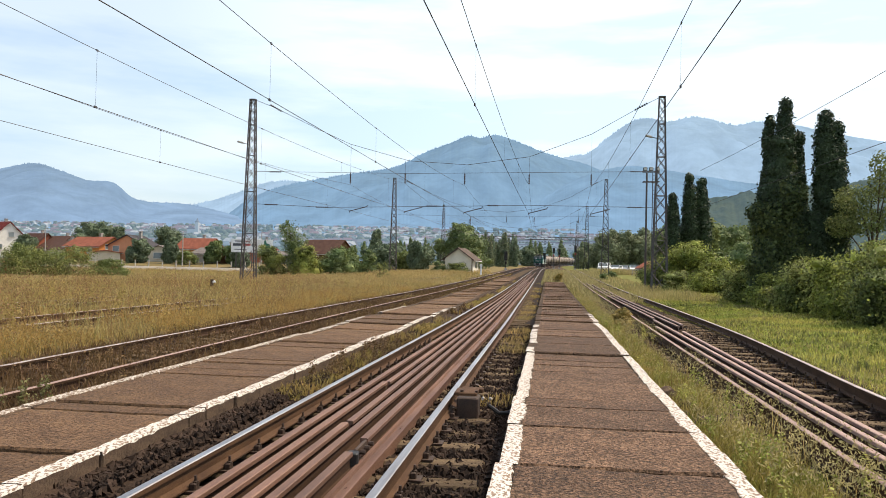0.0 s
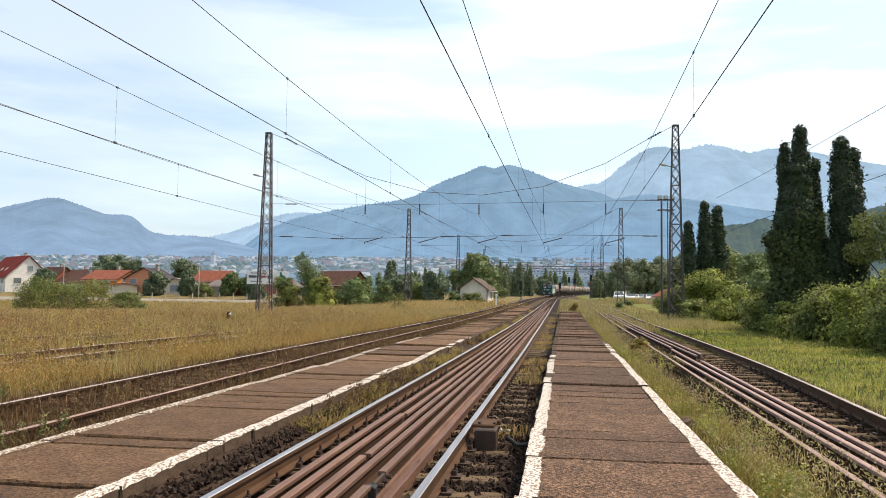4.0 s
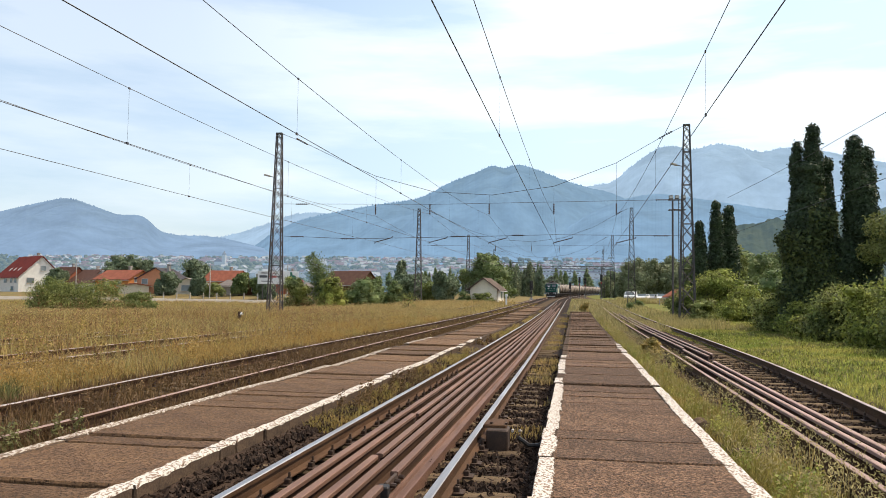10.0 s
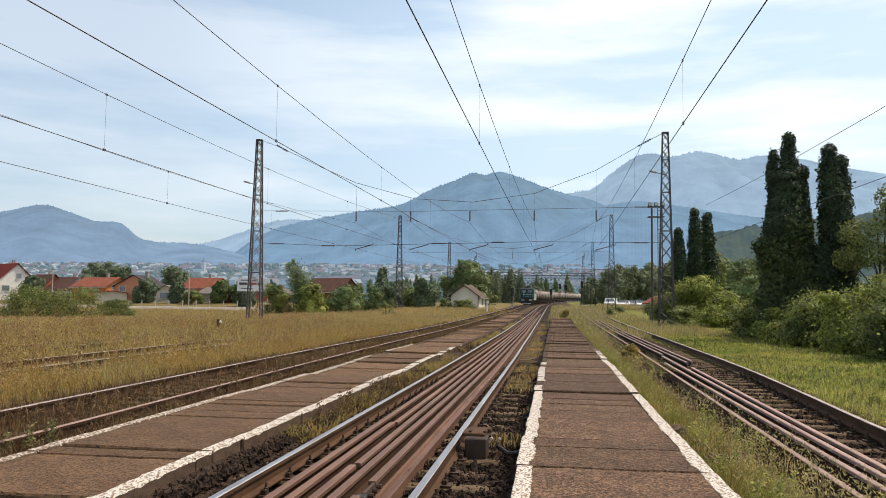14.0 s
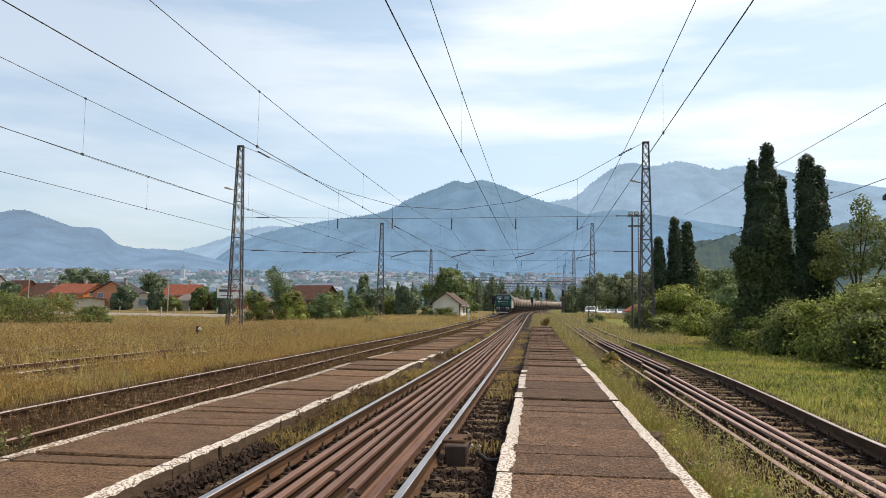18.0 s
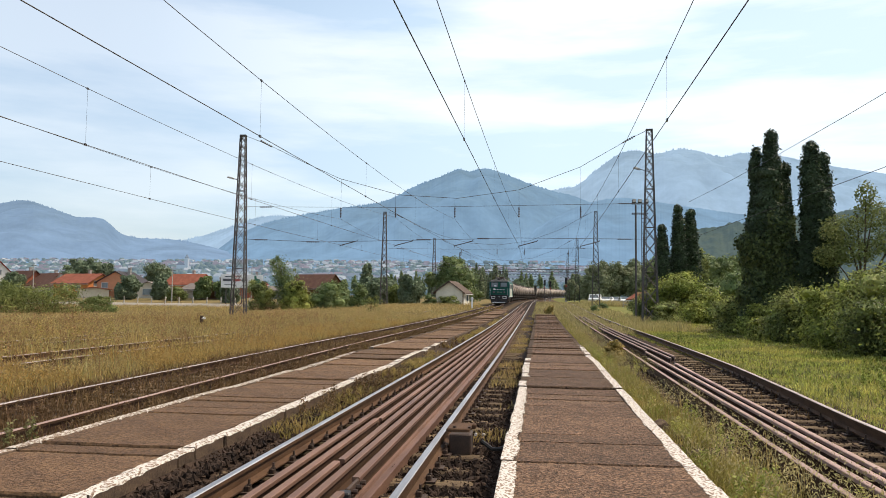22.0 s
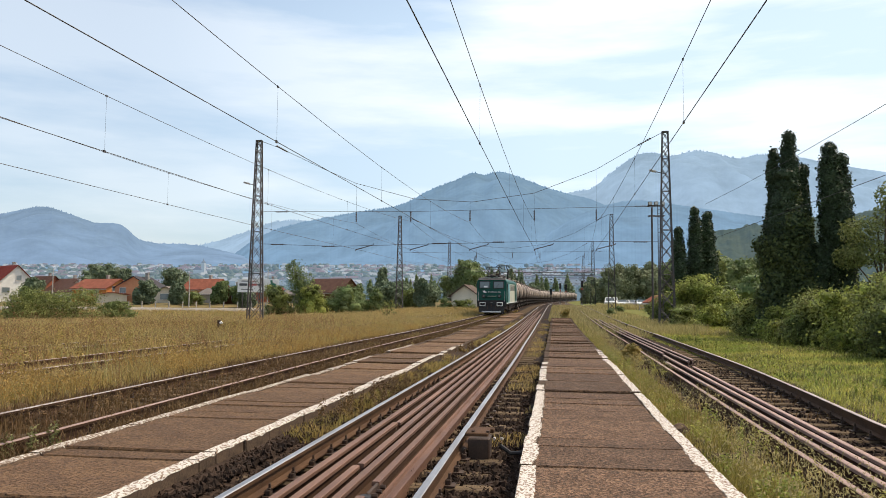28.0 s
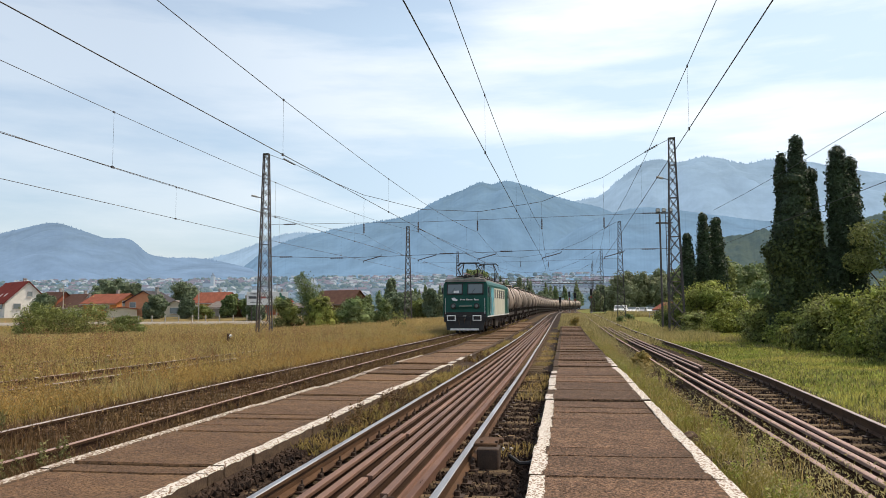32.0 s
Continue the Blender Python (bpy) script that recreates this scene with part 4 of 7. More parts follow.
# ---- plants ----
M.update(
    dry_grass=leafy("dry_grass", (0.43, 0.305, 0.112), (0.285, 0.24, 0.092), vary=0.45, through=0.45, scale=0.3),
    plume=leafy("dry_seed_heads", (0.42, 0.305, 0.13), (0.29, 0.235, 0.105), vary=0.5, through=0.45, scale=0.16),
    ochre=leafy("ochre_grass", (0.40, 0.25, 0.075), (0.31, 0.22, 0.075), vary=0.35, through=0.5, scale=0.4),
    verge=leafy("verge_green", (0.19, 0.215, 0.042), (0.36, 0.265, 0.085), vary=0.45, through=0.42, scale=1.6),
    sage=leafy("grey_green_grass", (0.29, 0.285, 0.11), (0.38, 0.335, 0.145), vary=0.4, through=0.4, scale=0.25),
    sorrel=leafy("red_brown_sorrel", (0.22, 0.115, 0.055), (0.30, 0.18, 0.08), vary=0.4, through=0.25, scale=0.5),
    herb=leafy("green_weed", (0.13, 0.145, 0.052), (0.22, 0.20, 0.078), vary=0.5, through=0.35, scale=0.9),
    blue_leaf=leafy("cool_green_leaf", (0.112, 0.155, 0.09), (0.165, 0.205, 0.122), vary=0.4, through=0.25, scale=0.3),
    dock=leafy("dry_dock", (0.17, 0.105, 0.045), (0.25, 0.16, 0.065), vary=0.4, through=0.15),
    straw=leafy("pale_straw", (0.42, 0.34, 0.16), (0.30, 0.28, 0.11), vary=0.4, through=0.4, scale=0.3),
    weed=leafy("brown_weed", (0.125, 0.072, 0.034), (0.18, 0.115, 0.048), vary=0.35, through=0.2),
    green_grass=leafy("green_grass", (0.20, 0.255, 0.046), (0.46, 0.395, 0.115), vary=0.5, through=0.42, scale=0.45),
    mixed_grass=leafy("mixed_grass", (0.26, 0.22, 0.06), (0.40, 0.275, 0.095), vary=0.45, through=0.4, scale=1.2),
    ivy=leafy("ivy_leaf", (0.060, 0.085, 0.030), (0.105, 0.128, 0.042), vary=0.5, through=0.22, scale=0.5),
    thuja=leafy("thuja_leaf", (0.030, 0.053, 0.027), (0.050, 0.074, 0.034), vary=0.45, through=0.12, scale=0.7),
    bramble=leafy("bramble_leaf", (0.18, 0.23, 0.054), (0.33, 0.34, 0.082), vary=0.75, through=0.42, scale=0.5),
    dark_bush=leafy("shaded_bush_leaf", (0.135, 0.175, 0.057), (0.27, 0.275, 0.085), vary=0.75, through=0.38, scale=0.4),
    tree_leaf=leafy("tree_leaf", (0.108, 0.158, 0.058), (0.175, 0.21, 0.078), vary=0.45, through=0.3, scale=0.4),
    pale_leaf=leafy("pale_tree_leaf", (0.135, 0.175, 0.055), (0.20, 0.22, 0.075), vary=0.45, through=0.4, scale=0.4),
    willow=leafy("greyish_leaf", (0.16, 0.195, 0.105), (0.22, 0.24, 0.135), vary=0.4, through=0.3, scale=0.3),
    bark=mat("bark", (0.09, 0.065, 0.045), (0.05, 0.038, 0.028), scale=9, rough=0.95, bump=0.9, grain=40, stretch=(1, 1, 0.25)),
)


def fast_mesh(name, verts, faces4, material):
    """Mesh from arrays: verts n x 3, faces m x 4."""
    me = bpy.data.meshes.new(name)
    me.vertices.add(len(verts))
    me.vertices.foreach_set("co", np.asarray(verts, dtype=np.float32).ravel())
    k = len(faces4)
    me.loops.add(k * 4)
    me.loops.foreach_set("vertex_index", np.asarray(faces4, dtype=np.int32).ravel())
    me.polygons.add(k)
    me.polygons.foreach_set("loop_start", np.arange(0, k * 4, 4, dtype=np.int32))
    me.materials.append(material)
    me.update(calc_edges=True)
    return me


def blades(name, xyz, height, width, lean, rng, material):
    """One bent tapering blade for each root in xyz (n x 3)."""
    n = len(xyz)
    a = rng.uniform(0, 2 * np.pi, n)
    side = np.c_[np.cos(a), np.sin(a), np.zeros(n)] * (width * rng.uniform(0.6, 1.3, n))[:, None]
    b = rng.uniform(0, 2 * np.pi, n)
    bend = np.c_[np.cos(b), np.sin(b), np.zeros(n)]
    h = height * rng.uniform(0.55, 1.25, n)
    ln = lean * rng.uniform(0.1, 1.0, n)
    up = np.array([0, 0, 1.0])
    p0 = xyz - side
    p1 = xyz + side
    mid = xyz + up * (h * 0.6)[:, None] + bend * (h * ln * 0.35)[:, None]
    tip = xyz + up * (h * (1 - 0.25 * ln))[:, None] + bend * (h * ln)[:, None]
    v = np.stack([p0, p1, mid - side * 0.7, mid + side * 0.7, tip - side * 0.12, tip + side * 0.12], axis=1).reshape(-1, 3)
    k = np.arange(n)[:, None] * 6
    f = np.concatenate([k + np.array([[0, 1, 3, 2]]), k + np.array([[2, 3, 5, 4]])], axis=0)
    return fast_mesh(name, v, f, material)


rise_np = np.vectorize(lambda y: rise(y))


def ground_np(x, y):
    return np.array([ground_z(a, b) for a, b in zip(x, y)])


def patchy(x, y, s, seed):
    return np.array([noise.noise((a * s, b * s, seed)) for a, b in zip(x, y)])


def strip(rng, n, x0, x1, y0, y1, power=1.7):
    """Roots spread over a stretch of ground, denser towards its near end; thin over the old sidings' ballast."""
    y = y0 + (y1 - y0) * rng.random(n) ** power
    x = rng.uniform(x0, x1, n)
    over = ((x > -12.8) & (x < -10.3) | (x > -16.7) & (x < -14.5)) & (x1 < -7)
    keep = ~over | (rng.random(n) < np.clip((y - 18) / 16, 0.10, 1.0))
    return x[keep], y[keep]


def sow(name, label, material, n, area, height, width, lean, seed, power=1.7, patch=None, along=None, grow=0.012, tuft=0):
    rng = np.random.default_rng(seed)
    x, y = strip(rng, n, *area, power)
    if along is not None:
        x = x + np.array([along(b) for b in y])
    if patch:
        keep = patchy(x, y, patch[0], seed) > patch[1]
        x, y = x[keep], y[keep]
    if tuft:
        x = np.repeat(x, tuft) + rng.normal(0, 0.045, len(x) * tuft)
        y = np.repeat(y, tuft) + rng.normal(0, 0.045, len(y) * tuft)
    z = ground_np(x, y)
    me = blades(name, np.c_[x, y, z], height * (0.8 + 0.45 * patchy(x, y, 0.35, seed + 3)), width * (1 + grow * 10 * np.maximum(0, y) / 10), lean, rng, material)
    return tagged(new(name, me), label, "grass", kind="stuff")


# tall dry meadow on the village side, with a stubble of weeds
sow("dry_meadow_grass", "tall golden-brown dry grass of the meadow", M["dry_grass"], 105000, (-30, -8.3, 6, 60), 0.48, 0.006, 0.9, 21, 1.5, patch=(0.45, -0.5))
sow("dry_meadow_grass", "tall golden dry grass of the far meadow", M["dry_grass"], 60000, (-85, -8.6, 30, 117), 0.46, 0.010, 0.8, 22, 1.2, grow=0.02)
sow("dry_meadow_grass", "pale straw-coloured grass of the far meadow", M["straw"], 22000, (-70, -8.8, 38, 116), 0.46, 0.009, 0.8, 54, 1.1, patch=(0.07, -0.1), grow=0.02)
sow("meadow_weeds", "dark brown seeded sorrel stalks in the dry meadow", M["weed"], 5000, (-26, -8.6, 7, 48), 0.60, 0.006, 0.5, 23, 1.3, patch=(0.35, 0.0), tuft=3)
sow("meadow_green", "greener grass patches in the dry meadow", M["mixed_grass"], 26000, (-28, -8.2, 6, 50), 0.42, 0.008, 0.8, 24, 1.5, patch=(0.13, 0.0))
sow("meadow_green", "soft grey-green grass in loose patches of the meadow", M["sage"], 30000, (-34, -8.4, 8, 75), 0.50, 0.006, 0.8, 45, 1.3, patch=(0.11, 0.05))
sow("meadow_weeds", "tall reddish-brown sorrel standing above the dry grass", M["sorrel"], 2400, (-30, -8.6, 9, 60), 0.72, 0.0045, 0.35, 46, 1.3, patch=(0.22, 0.12), tuft=4)
sow("meadow_weeds", "knee-high leafy green weeds beside the goods track", M["herb"], 1500, (-8.6, -7.2, 5.5, 10.5), 0.36, 0.006, 0.8, 47, 1.0, patch=(0.5, 0.0), tuft=3)
sow("meadow_green", "yellow-green grass along the far side of the meadow", M["green_grass"], 14000, (-90, -18, 72, 119), 0.3, 0.012, 0.5, 25, 1.0, patch=(0.06, 0.0), grow=0.02)
# weeds on and beside the train's track
sow("track_weeds", "brown and green weeds growing through the goods track", M["weed"], 24000, (-1.5, 1.2, 4.5, 60), 0.30, 0.006, 0.6, 26, 1.6, along=lambda b: track_x(TRAIN_X, b), patch=(0.9, -0.25))
sow("track_weeds", "dry brown stalks hugging the platform-side rail", M["weed"], 8500, (0.66, 1.2, 4.5, 70), 0.27, 0.005, 0.7, 38, 1.4, along=lambda b: track_x(TRAIN_X, b), patch=(0.8, -0.2), tuft=2)
sow("track_weeds", "brown weeds along the goods track", M["weed"], 7000, (-2.4, 1.2, 5, 48), 0.27, 0.007, 0.7, 27, 1.5, along=lambda b: track_x(TRAIN_X, b), patch=(0.7, 0.0))
sow("track_weeds", "brown weeds at the side of the goods track", M["weed"], 3400, (-8.4, -5.4, 4.6, 9.4), 0.34, 0.007, 0.8, 37, 1.0, patch=(0.8, -0.1))
sow("track_weeds", "straw-coloured grass growing over the far goods track", M["dry_grass"], 9000, (-2.2, 1.3, 18, 110), 0.24, 0.008, 0.7, 39, 1.3, along=lambda b: track_x(TRAIN_X, b), patch=(0.3, -0.05), grow=0.02)
sow("track_weeds", "dark dry weeds growing over the far goods track", M["weed"], 7000, (-1.3, 1.3, 18, 110), 0.22, 0.008, 0.7, 40, 1.3, along=lambda b: track_x(TRAIN_X, b), patch=(0.3, -0.2), grow=0.02)
sow("platform_tufts", "ochre tufts along the far edge of the middle platform", M["dry_grass"], 2600, (-3.25, -2.85, 14, 75), 0.26, 0.006, 0.8, 41, 1.2, patch=(0.45, 0.1), tuft=3, grow=0.02)
# tufts at the foot of the middle platform
sow("platform_tufts", "green and straw-coloured tufts at the platform's foot", M["mixed_grass"], 3400, (-3.22, -2.86, 5, 40), 0.24, 0.006, 0.8, 28, 1.2, patch=(0.55, 0.02), tuft=4)
# strip between walkway and main track, farther along
sow("track_tufts", "low dry tufts between the track and the walkway", M["dry_grass"], 3600, (-0.95, -0.38, 9, 70), 0.17, 0.005, 0.8, 29, 1.2, patch=(0.6, 0.12), tuft=3)
# strip between walkway and loading track
sow("verge_grass", "tufted green and straw grass between walkway and loading track", M["verge"], 16000, (1.42, 2.04, 4.3, 60), 0.23, 0.005, 0.85, 30, 1.7, patch=(0.8, -0.28), tuft=3)
sow("verge_grass", "long straw-coloured stalks by the loading track", M["dry_grass"], 2300, (1.5, 2.3, 4.5, 60), 0.40, 0.003, 0.6, 31, 1.6, patch=(0.6, -0.15))
sow("track_weeds", "weeds along the loading track's rails", M["weed"], 4000, (2.2, 4.4, 7, 60), 0.24, 0.005, 0.6, 32, 1.4, patch=(0.7, 0.1))
sow("track_weeds", "straw-coloured grass filling the far loading track", M["straw"], 9000, (1.4, 5.2, 40, 150), 0.36, 0.014, 0.6, 33, 1.2, grow=0.02)
sow("verge_grass", "tall straw grass around the foot of the mast", M["straw"], 5200, (5.6, 9.5, 44, 62), 0.55, 0.008, 0.6, 52, 1.0, patch=(0.3, -0.1))
sow("verge_grass", "tall pale grass before the parking place", M["straw"], 13000, (7.5, 24, 126, 143), 0.95, 0.014, 0.5, 53, 1.0, grow=0.01)
# green lawn on the bush side
sow("lawn", "bright green meadow grass under the bushes", M["green_grass"], 80000, (4.6, 13, 8, 70), 0.13, 0.008, 1.2, 34, 1.6)
sow("lawn", "low leafy clover in the green grass", M["bramble"], 16000, (5.0, 11, 9, 40), 0.14, 0.016, 1.0, 35, 1.5, patch=(0.45, -0.05))
sow("lawn", "yellowed dry grass in patches of the lawn", M["straw"], 16000, (4.8, 12, 9, 60), 0.14, 0.006, 1.1, 48, 1.5, patch=(0.30, 0.08))
sow("lawn", "dark green herbs in the lawn", M["herb"], 9000, (5.2, 12, 9, 50), 0.20, 0.012, 1.0, 49, 1.5, patch=(0.38, 0.15))
sow("lawn", "pale dry grass at the far end of the tracks", M["straw"], 9000, (-0.6, 9, 66, 170), 0.34, 0.012, 0.5, 36, 1.3, grow=0.02)


def plumes(name, label, material, n, area, height, size, seed, power=1.5, patch=None):
    """Airy seed heads at the top of tall dry grass: small slips of chaff in loose upright plumes."""
    rng = np.random.default_rng(seed)
    x, y = strip(rng, n, *area, power)
    if patch:
        keep = patchy(x, y, patch[0], seed) > patch[1]
        x, y = x[keep], y[keep]
    hgt = height * (0.8 + 0.5 * patchy(x, y, 0.3, seed + 1)) * rng.uniform(0.8, 1.15, len(x))
    base = np.c_[x, y, ground_np(x, y) + hgt]
    k = 7
    lean = rng.normal(0, 0.09, (len(x), 2))
    p = np.repeat(base, k, axis=0)
    u = np.tile(np.linspace(-1, 1, k), len(x))[:, None]
    far = (1 + np.maximum(0, p[:, 1:2]) * 0.012)
    p = p + np.c_[np.repeat(lean, k, axis=0) * u, u * 0.11] + rng.normal(0, 0.022, p.shape) * far
    a = rng.normal(0, 1, p.shape) * np.array([1, 1, 0.6]) + np.array([0, 0, 0.9])
    a /= np.linalg.norm(a, axis=1)[:, None]
    b = np.cross(a, rng.normal(0, 1, p.shape))
    b /= np.linalg.norm(b, axis=1)[:, None]
    s = size * rng.uniform(0.5, 1.3, (len(p), 1)) * far
    v = np.stack([p - a * s * 1.5, p + b * s * 0.4, p + a * s * 1.5, p - b * s * 0.4], axis=1).reshape(-1, 3)
    return tagged(new(name, fast_mesh(name, v, np.arange(len(v)).reshape(-1, 4), material)), label, "grass", kind="stuff")


plumes("meadow_plumes", "golden feathery seed heads of the meadow grass", M["plume"], 24000, (-34, -8.2, 6.5, 66), 0.42, 0.017, 141, 1.4, patch=(0.16, -0.05))
plumes("meadow_plumes", "golden feathery seed heads of the far meadow", M["plume"], 15000, (-85, -8.4, 45, 116), 0.42, 0.024, 142, 1.1, patch=(0.08, -0.3))
plumes("meadow_plumes", "bright ochre grass heads along the goods track", M["ochre"], 9000, (-10.6, -8.0, 6, 45), 0.34, 0.017, 143, 1.4, patch=(0.3, -0.15))
plumes("verge_plumes", "pale fluffy seed heads in the verge", M["straw"], 2600, (1.45, 2.6, 5, 40), 0.30, 0.012, 144, 1.4, patch=(0.6, -0.1))

def leaves(name, lobes, n, size, seed, material, inner=0.72, droop=0.0, ragged=0.16):
    """Small folded leaves over the outside of overlapping rounded lobes (x, y, z, rx, ry, rz)."""
    rng = np.random.default_rng(seed)
    L = np.array(lobes, dtype=float)
    area = (L[:, 3] * L[:, 4] * L[:, 5]) ** (2 / 3)
    pick = rng.choice(len(L), n, p=area / area.sum())
    d = rng.normal(size=(n, 3))
    d /= np.linalg.norm(d, axis=1)[:, None]
    rad = rng.uniform(inner, 1.0, n) ** 0.7 + rng.exponential(ragged * 0.4, n) * (rng.random(n) < 0.35)
    p = L[pick, :3] + d * L[pick, 3:] * rad[:, None]
    keep = np.ones(n, bool)
    for k in range(len(L)):
        q = ((p - L[k, :3]) / L[k, 3:]) ** 2
        keep &= (q.sum(1) > (inner * 0.9) ** 2) | (pick == k)
    p, d = p[keep], d[keep]
    m = len(p)
    nrm = d + rng.normal(0, 0.75, (m, 3)) + np.array([0, 0, 0.35])
    nrm /= np.linalg.norm(nrm, axis=1)[:, None]
    t = np.cross(nrm, rng.normal(size=(m, 3)))
    t /= np.linalg.norm(t, axis=1)[:, None]
    t[:, 2] -= droop
    b = np.cross(nrm, t)
    s = (size * rng.uniform(0.5, 1.4, m))[:, None]
    v = np.stack([p - t * s, p + b * s * 0.55 + nrm * s * 0.15, p + t * s, p - b * s * 0.55 + nrm * s * 0.15], axis=1).reshape(-1, 3)
    f = np.arange(m * 4).reshape(m, 4)
    return fast_mesh(name, v, f, material)


def core(lobes, factor=0.7, seed=0):
    """Dense inner wood and shade of a bush: lumpy closed forms well inside the leaves."""
    sh = Shape()
    for i, (x, y, z, rx, ry, rz) in enumerate(lobes):
        n, m = 8, 5
        vs = []
        for j in range(m + 1):
            th = math.pi * j / m
            for k in range(n):
                ph = 2 * math.pi * k / n
                w = factor * (1 + 0.25 * noise.noise((i * 3.1 + k, j * 1.7, seed)))
                vs.append((x + rx * w * math.sin(th) * math.cos(ph), y + ry * w * math.sin(th) * math.sin(ph), z + rz * w * math.cos(th)))
        fs = [(j * n + k, (j + 1) * n + k, (j + 1) * n + (k + 1) % n, j * n + (k + 1) % n) for j in range(m) for k in range(n)]
        sh.add(vs, fs)
    return sh


def build_tree(name, label, m, height, trunk_h, lobes, n, size, material, seed, trunk_r=0.14, cat="tree", group="", inner=0.6, core_factor=0.55):
    """Trunk, limbs that reach into the lobes, and a leafy crown."""
    r = random.Random(seed)
    tree = thing(name, label, cat, m, group)
    part("trunk", Shape().tube([(0, 0, -0.3), (r.uniform(-.1, .1), r.uniform(-.1, .1), trunk_h * 0.6), (r.uniform(-.15, .15), r.uniform(-.15, .15), height * 0.8)], trunk_r, 7, trunk_r * 0.25), M["bark"], tree)
    for lob in lobes[:7]:
        z0 = min(trunk_h * r.uniform(0.7, 1.1), lob[2])
        part("limb", Shape().tube([(0, 0, z0 * 0.8), (lob[0] * 0.5, lob[1] * 0.5, (z0 + lob[2]) / 2), (lob[0], lob[1], lob[2])], trunk_r * 0.45, 5, 0.02), M["bark"], tree)
    crown = part("crown", leaves("crown", lobes, n, size, seed, M[material], inner=inner), None, tree)
    if core_factor:
        part("inner_foliage", core(lobes, core_factor, seed), M[material], tree)
    return tree


def blob_lobes(r, w, d, h, z0, n):
    """Lobes that fill a rounded, uneven crown w x d wide from z0 up to h."""
    out = []
    for _ in range(n):
        u = r.random()
        z = z0 + (h - z0) * (0.12 + 0.76 * u)
        k = math.sin(math.pi * (0.12 + 0.8 * u)) ** 0.6
        a, q = r.uniform(0, 6.28), r.random() ** 0.5
        s = r.uniform(0.14, 0.3)
        out.append((math.cos(a) * q * w * 0.36 * k, math.sin(a) * q * d * 0.36 * k, z, w * s, d * s, (h - z0) * s * 1.05))
    # sprays that break the outline
    for x, y, z, rx, ry, rz in out[:]:
        for _ in range(2):
            a, e, s = r.uniform(0, 6.28), r.uniform(-0.1, 1.3), r.uniform(0.28, 0.5)
            out.append((x + rx * 0.95 * math.cos(a) * math.cos(e), y + ry * 0.95 * math.sin(a) * math.cos(e), z + rz * 0.95 * math.sin(e), rx * s, ry * s, rz * s * 0.9))
    return out


def column_lobes(r, height, radius, z0, lean=0.0, n=16, blunt=3.0):
    """Lobes of a columnar conifer: full sides that close in a rounded top."""
    out = []
    for i in range(n):
        u = i / (n - 1)
        k = (1 - u**blunt) ** 0.55 * (0.94 + 0.1 * math.sin(u * 11 + radius * 7))
        rr = radius * max(0.34 if blunt < 5 else 0.62, k)
        z = z0 + (height - z0) * (u * (0.94 if blunt < 5 else 0.955) + 0.01)
        out.append((r.uniform(-0.16, 0.16) * rr + lean * u, r.uniform(-0.16, 0.16) * rr, z, rr * r.uniform(0.85, 1.12), rr * r.uniform(0.85, 1.12), (height - z0) / n * (1.5 if u < 0.9 or blunt < 5 else 0.8)))
    return out


def build_cypress(label, x, y, spires, n, size, material, seed, ivy=0, group="columnar conifers", name="cypress"):
    """Columnar conifer, of one or several spires (dx, dy, height, radius)."""
    r = random.Random(seed)
    tree = thing(name, label, "tree", pose(x, y, ground_z(x, y)), group)
    for k, (dx, dy, h, rad) in enumerate(spires):
        part("trunk", Shape().tube([(dx * 0.7, dy, -0.3), (dx, dy, h * 0.85)], 0.16, 7, 0.03), M["bark"], tree)
        lobes = [(a + dx, b + dy, c, d, e, f) for a, b, c, d, e, f in column_lobes(r, h, rad, 0.5, n=int(h * 1.9), blunt=6.0)]
        part("crown", leaves("crown", lobes, n, size, seed + k, M[material], inner=0.86, ragged=0.22), None, tree)
        part("inner_foliage", core(lobes, 0.84, seed), M[material], tree)
        if ivy and k < ivy:
            low = [(a, b, c, d * 1.10, e * 1.10, f) for a, b, c, d, e, f in lobes[: int(len(lobes) * 0.72)]]
            part("ivy", leaves("ivy", low, int(n * 0.8), size * 1.35, seed + 40 + k, M["ivy"], inner=0.9), None, tree, "glossy green ivy climbing the trunk")
    return tree


build_cypress("tall dark columnar conifer overgrown with ivy", 11.75, 41, ((0.08, 0, 10.6, 0.60), (-0.58, 0.4, 9.75, 0.46), (0.78, 0.3, 8.85, 0.50), (-0.15, -0.2, 8.6, 0.98), (-0.62, -0.5, 7.0, 0.92), (0.35, -0.3, 5.4, 1.15)), 14000, 0.072, "thuja", 51, ivy=6)
build_cypress("tall dark columnar conifer with a blunt top", 13.75, 40.5, ((-0.08, 0, 9.85, 0.72), (0.42, 0.2, 9.3, 0.62), (0.2, -0.1, 7.4, 0.98), (-0.55, -0.3, 4.6, 0.85)), 15000, 0.072, "thuja", 57)
build_cypress("slim dark columnar conifer behind the mast", 12.9, 74, ((0, 0, 10.5, 0.72), (0.1, 0, 7.5, 0.84)), 7000, 0.12, "thuja", 61)
build_cypress("slim dark columnar conifer behind the mast", 14.2, 75, ((0, 0, 10.2, 0.74), (0.1, 0, 8.0, 0.9)), 7000, 0.12, "thuja", 62)
build_cypress("short dark columnar conifer behind the mast", 11.3, 73, ((0, 0, 8.5, 0.62), (0, 0.1, 6.5, 0.7)), 6000, 0.12, "thuja", 63)


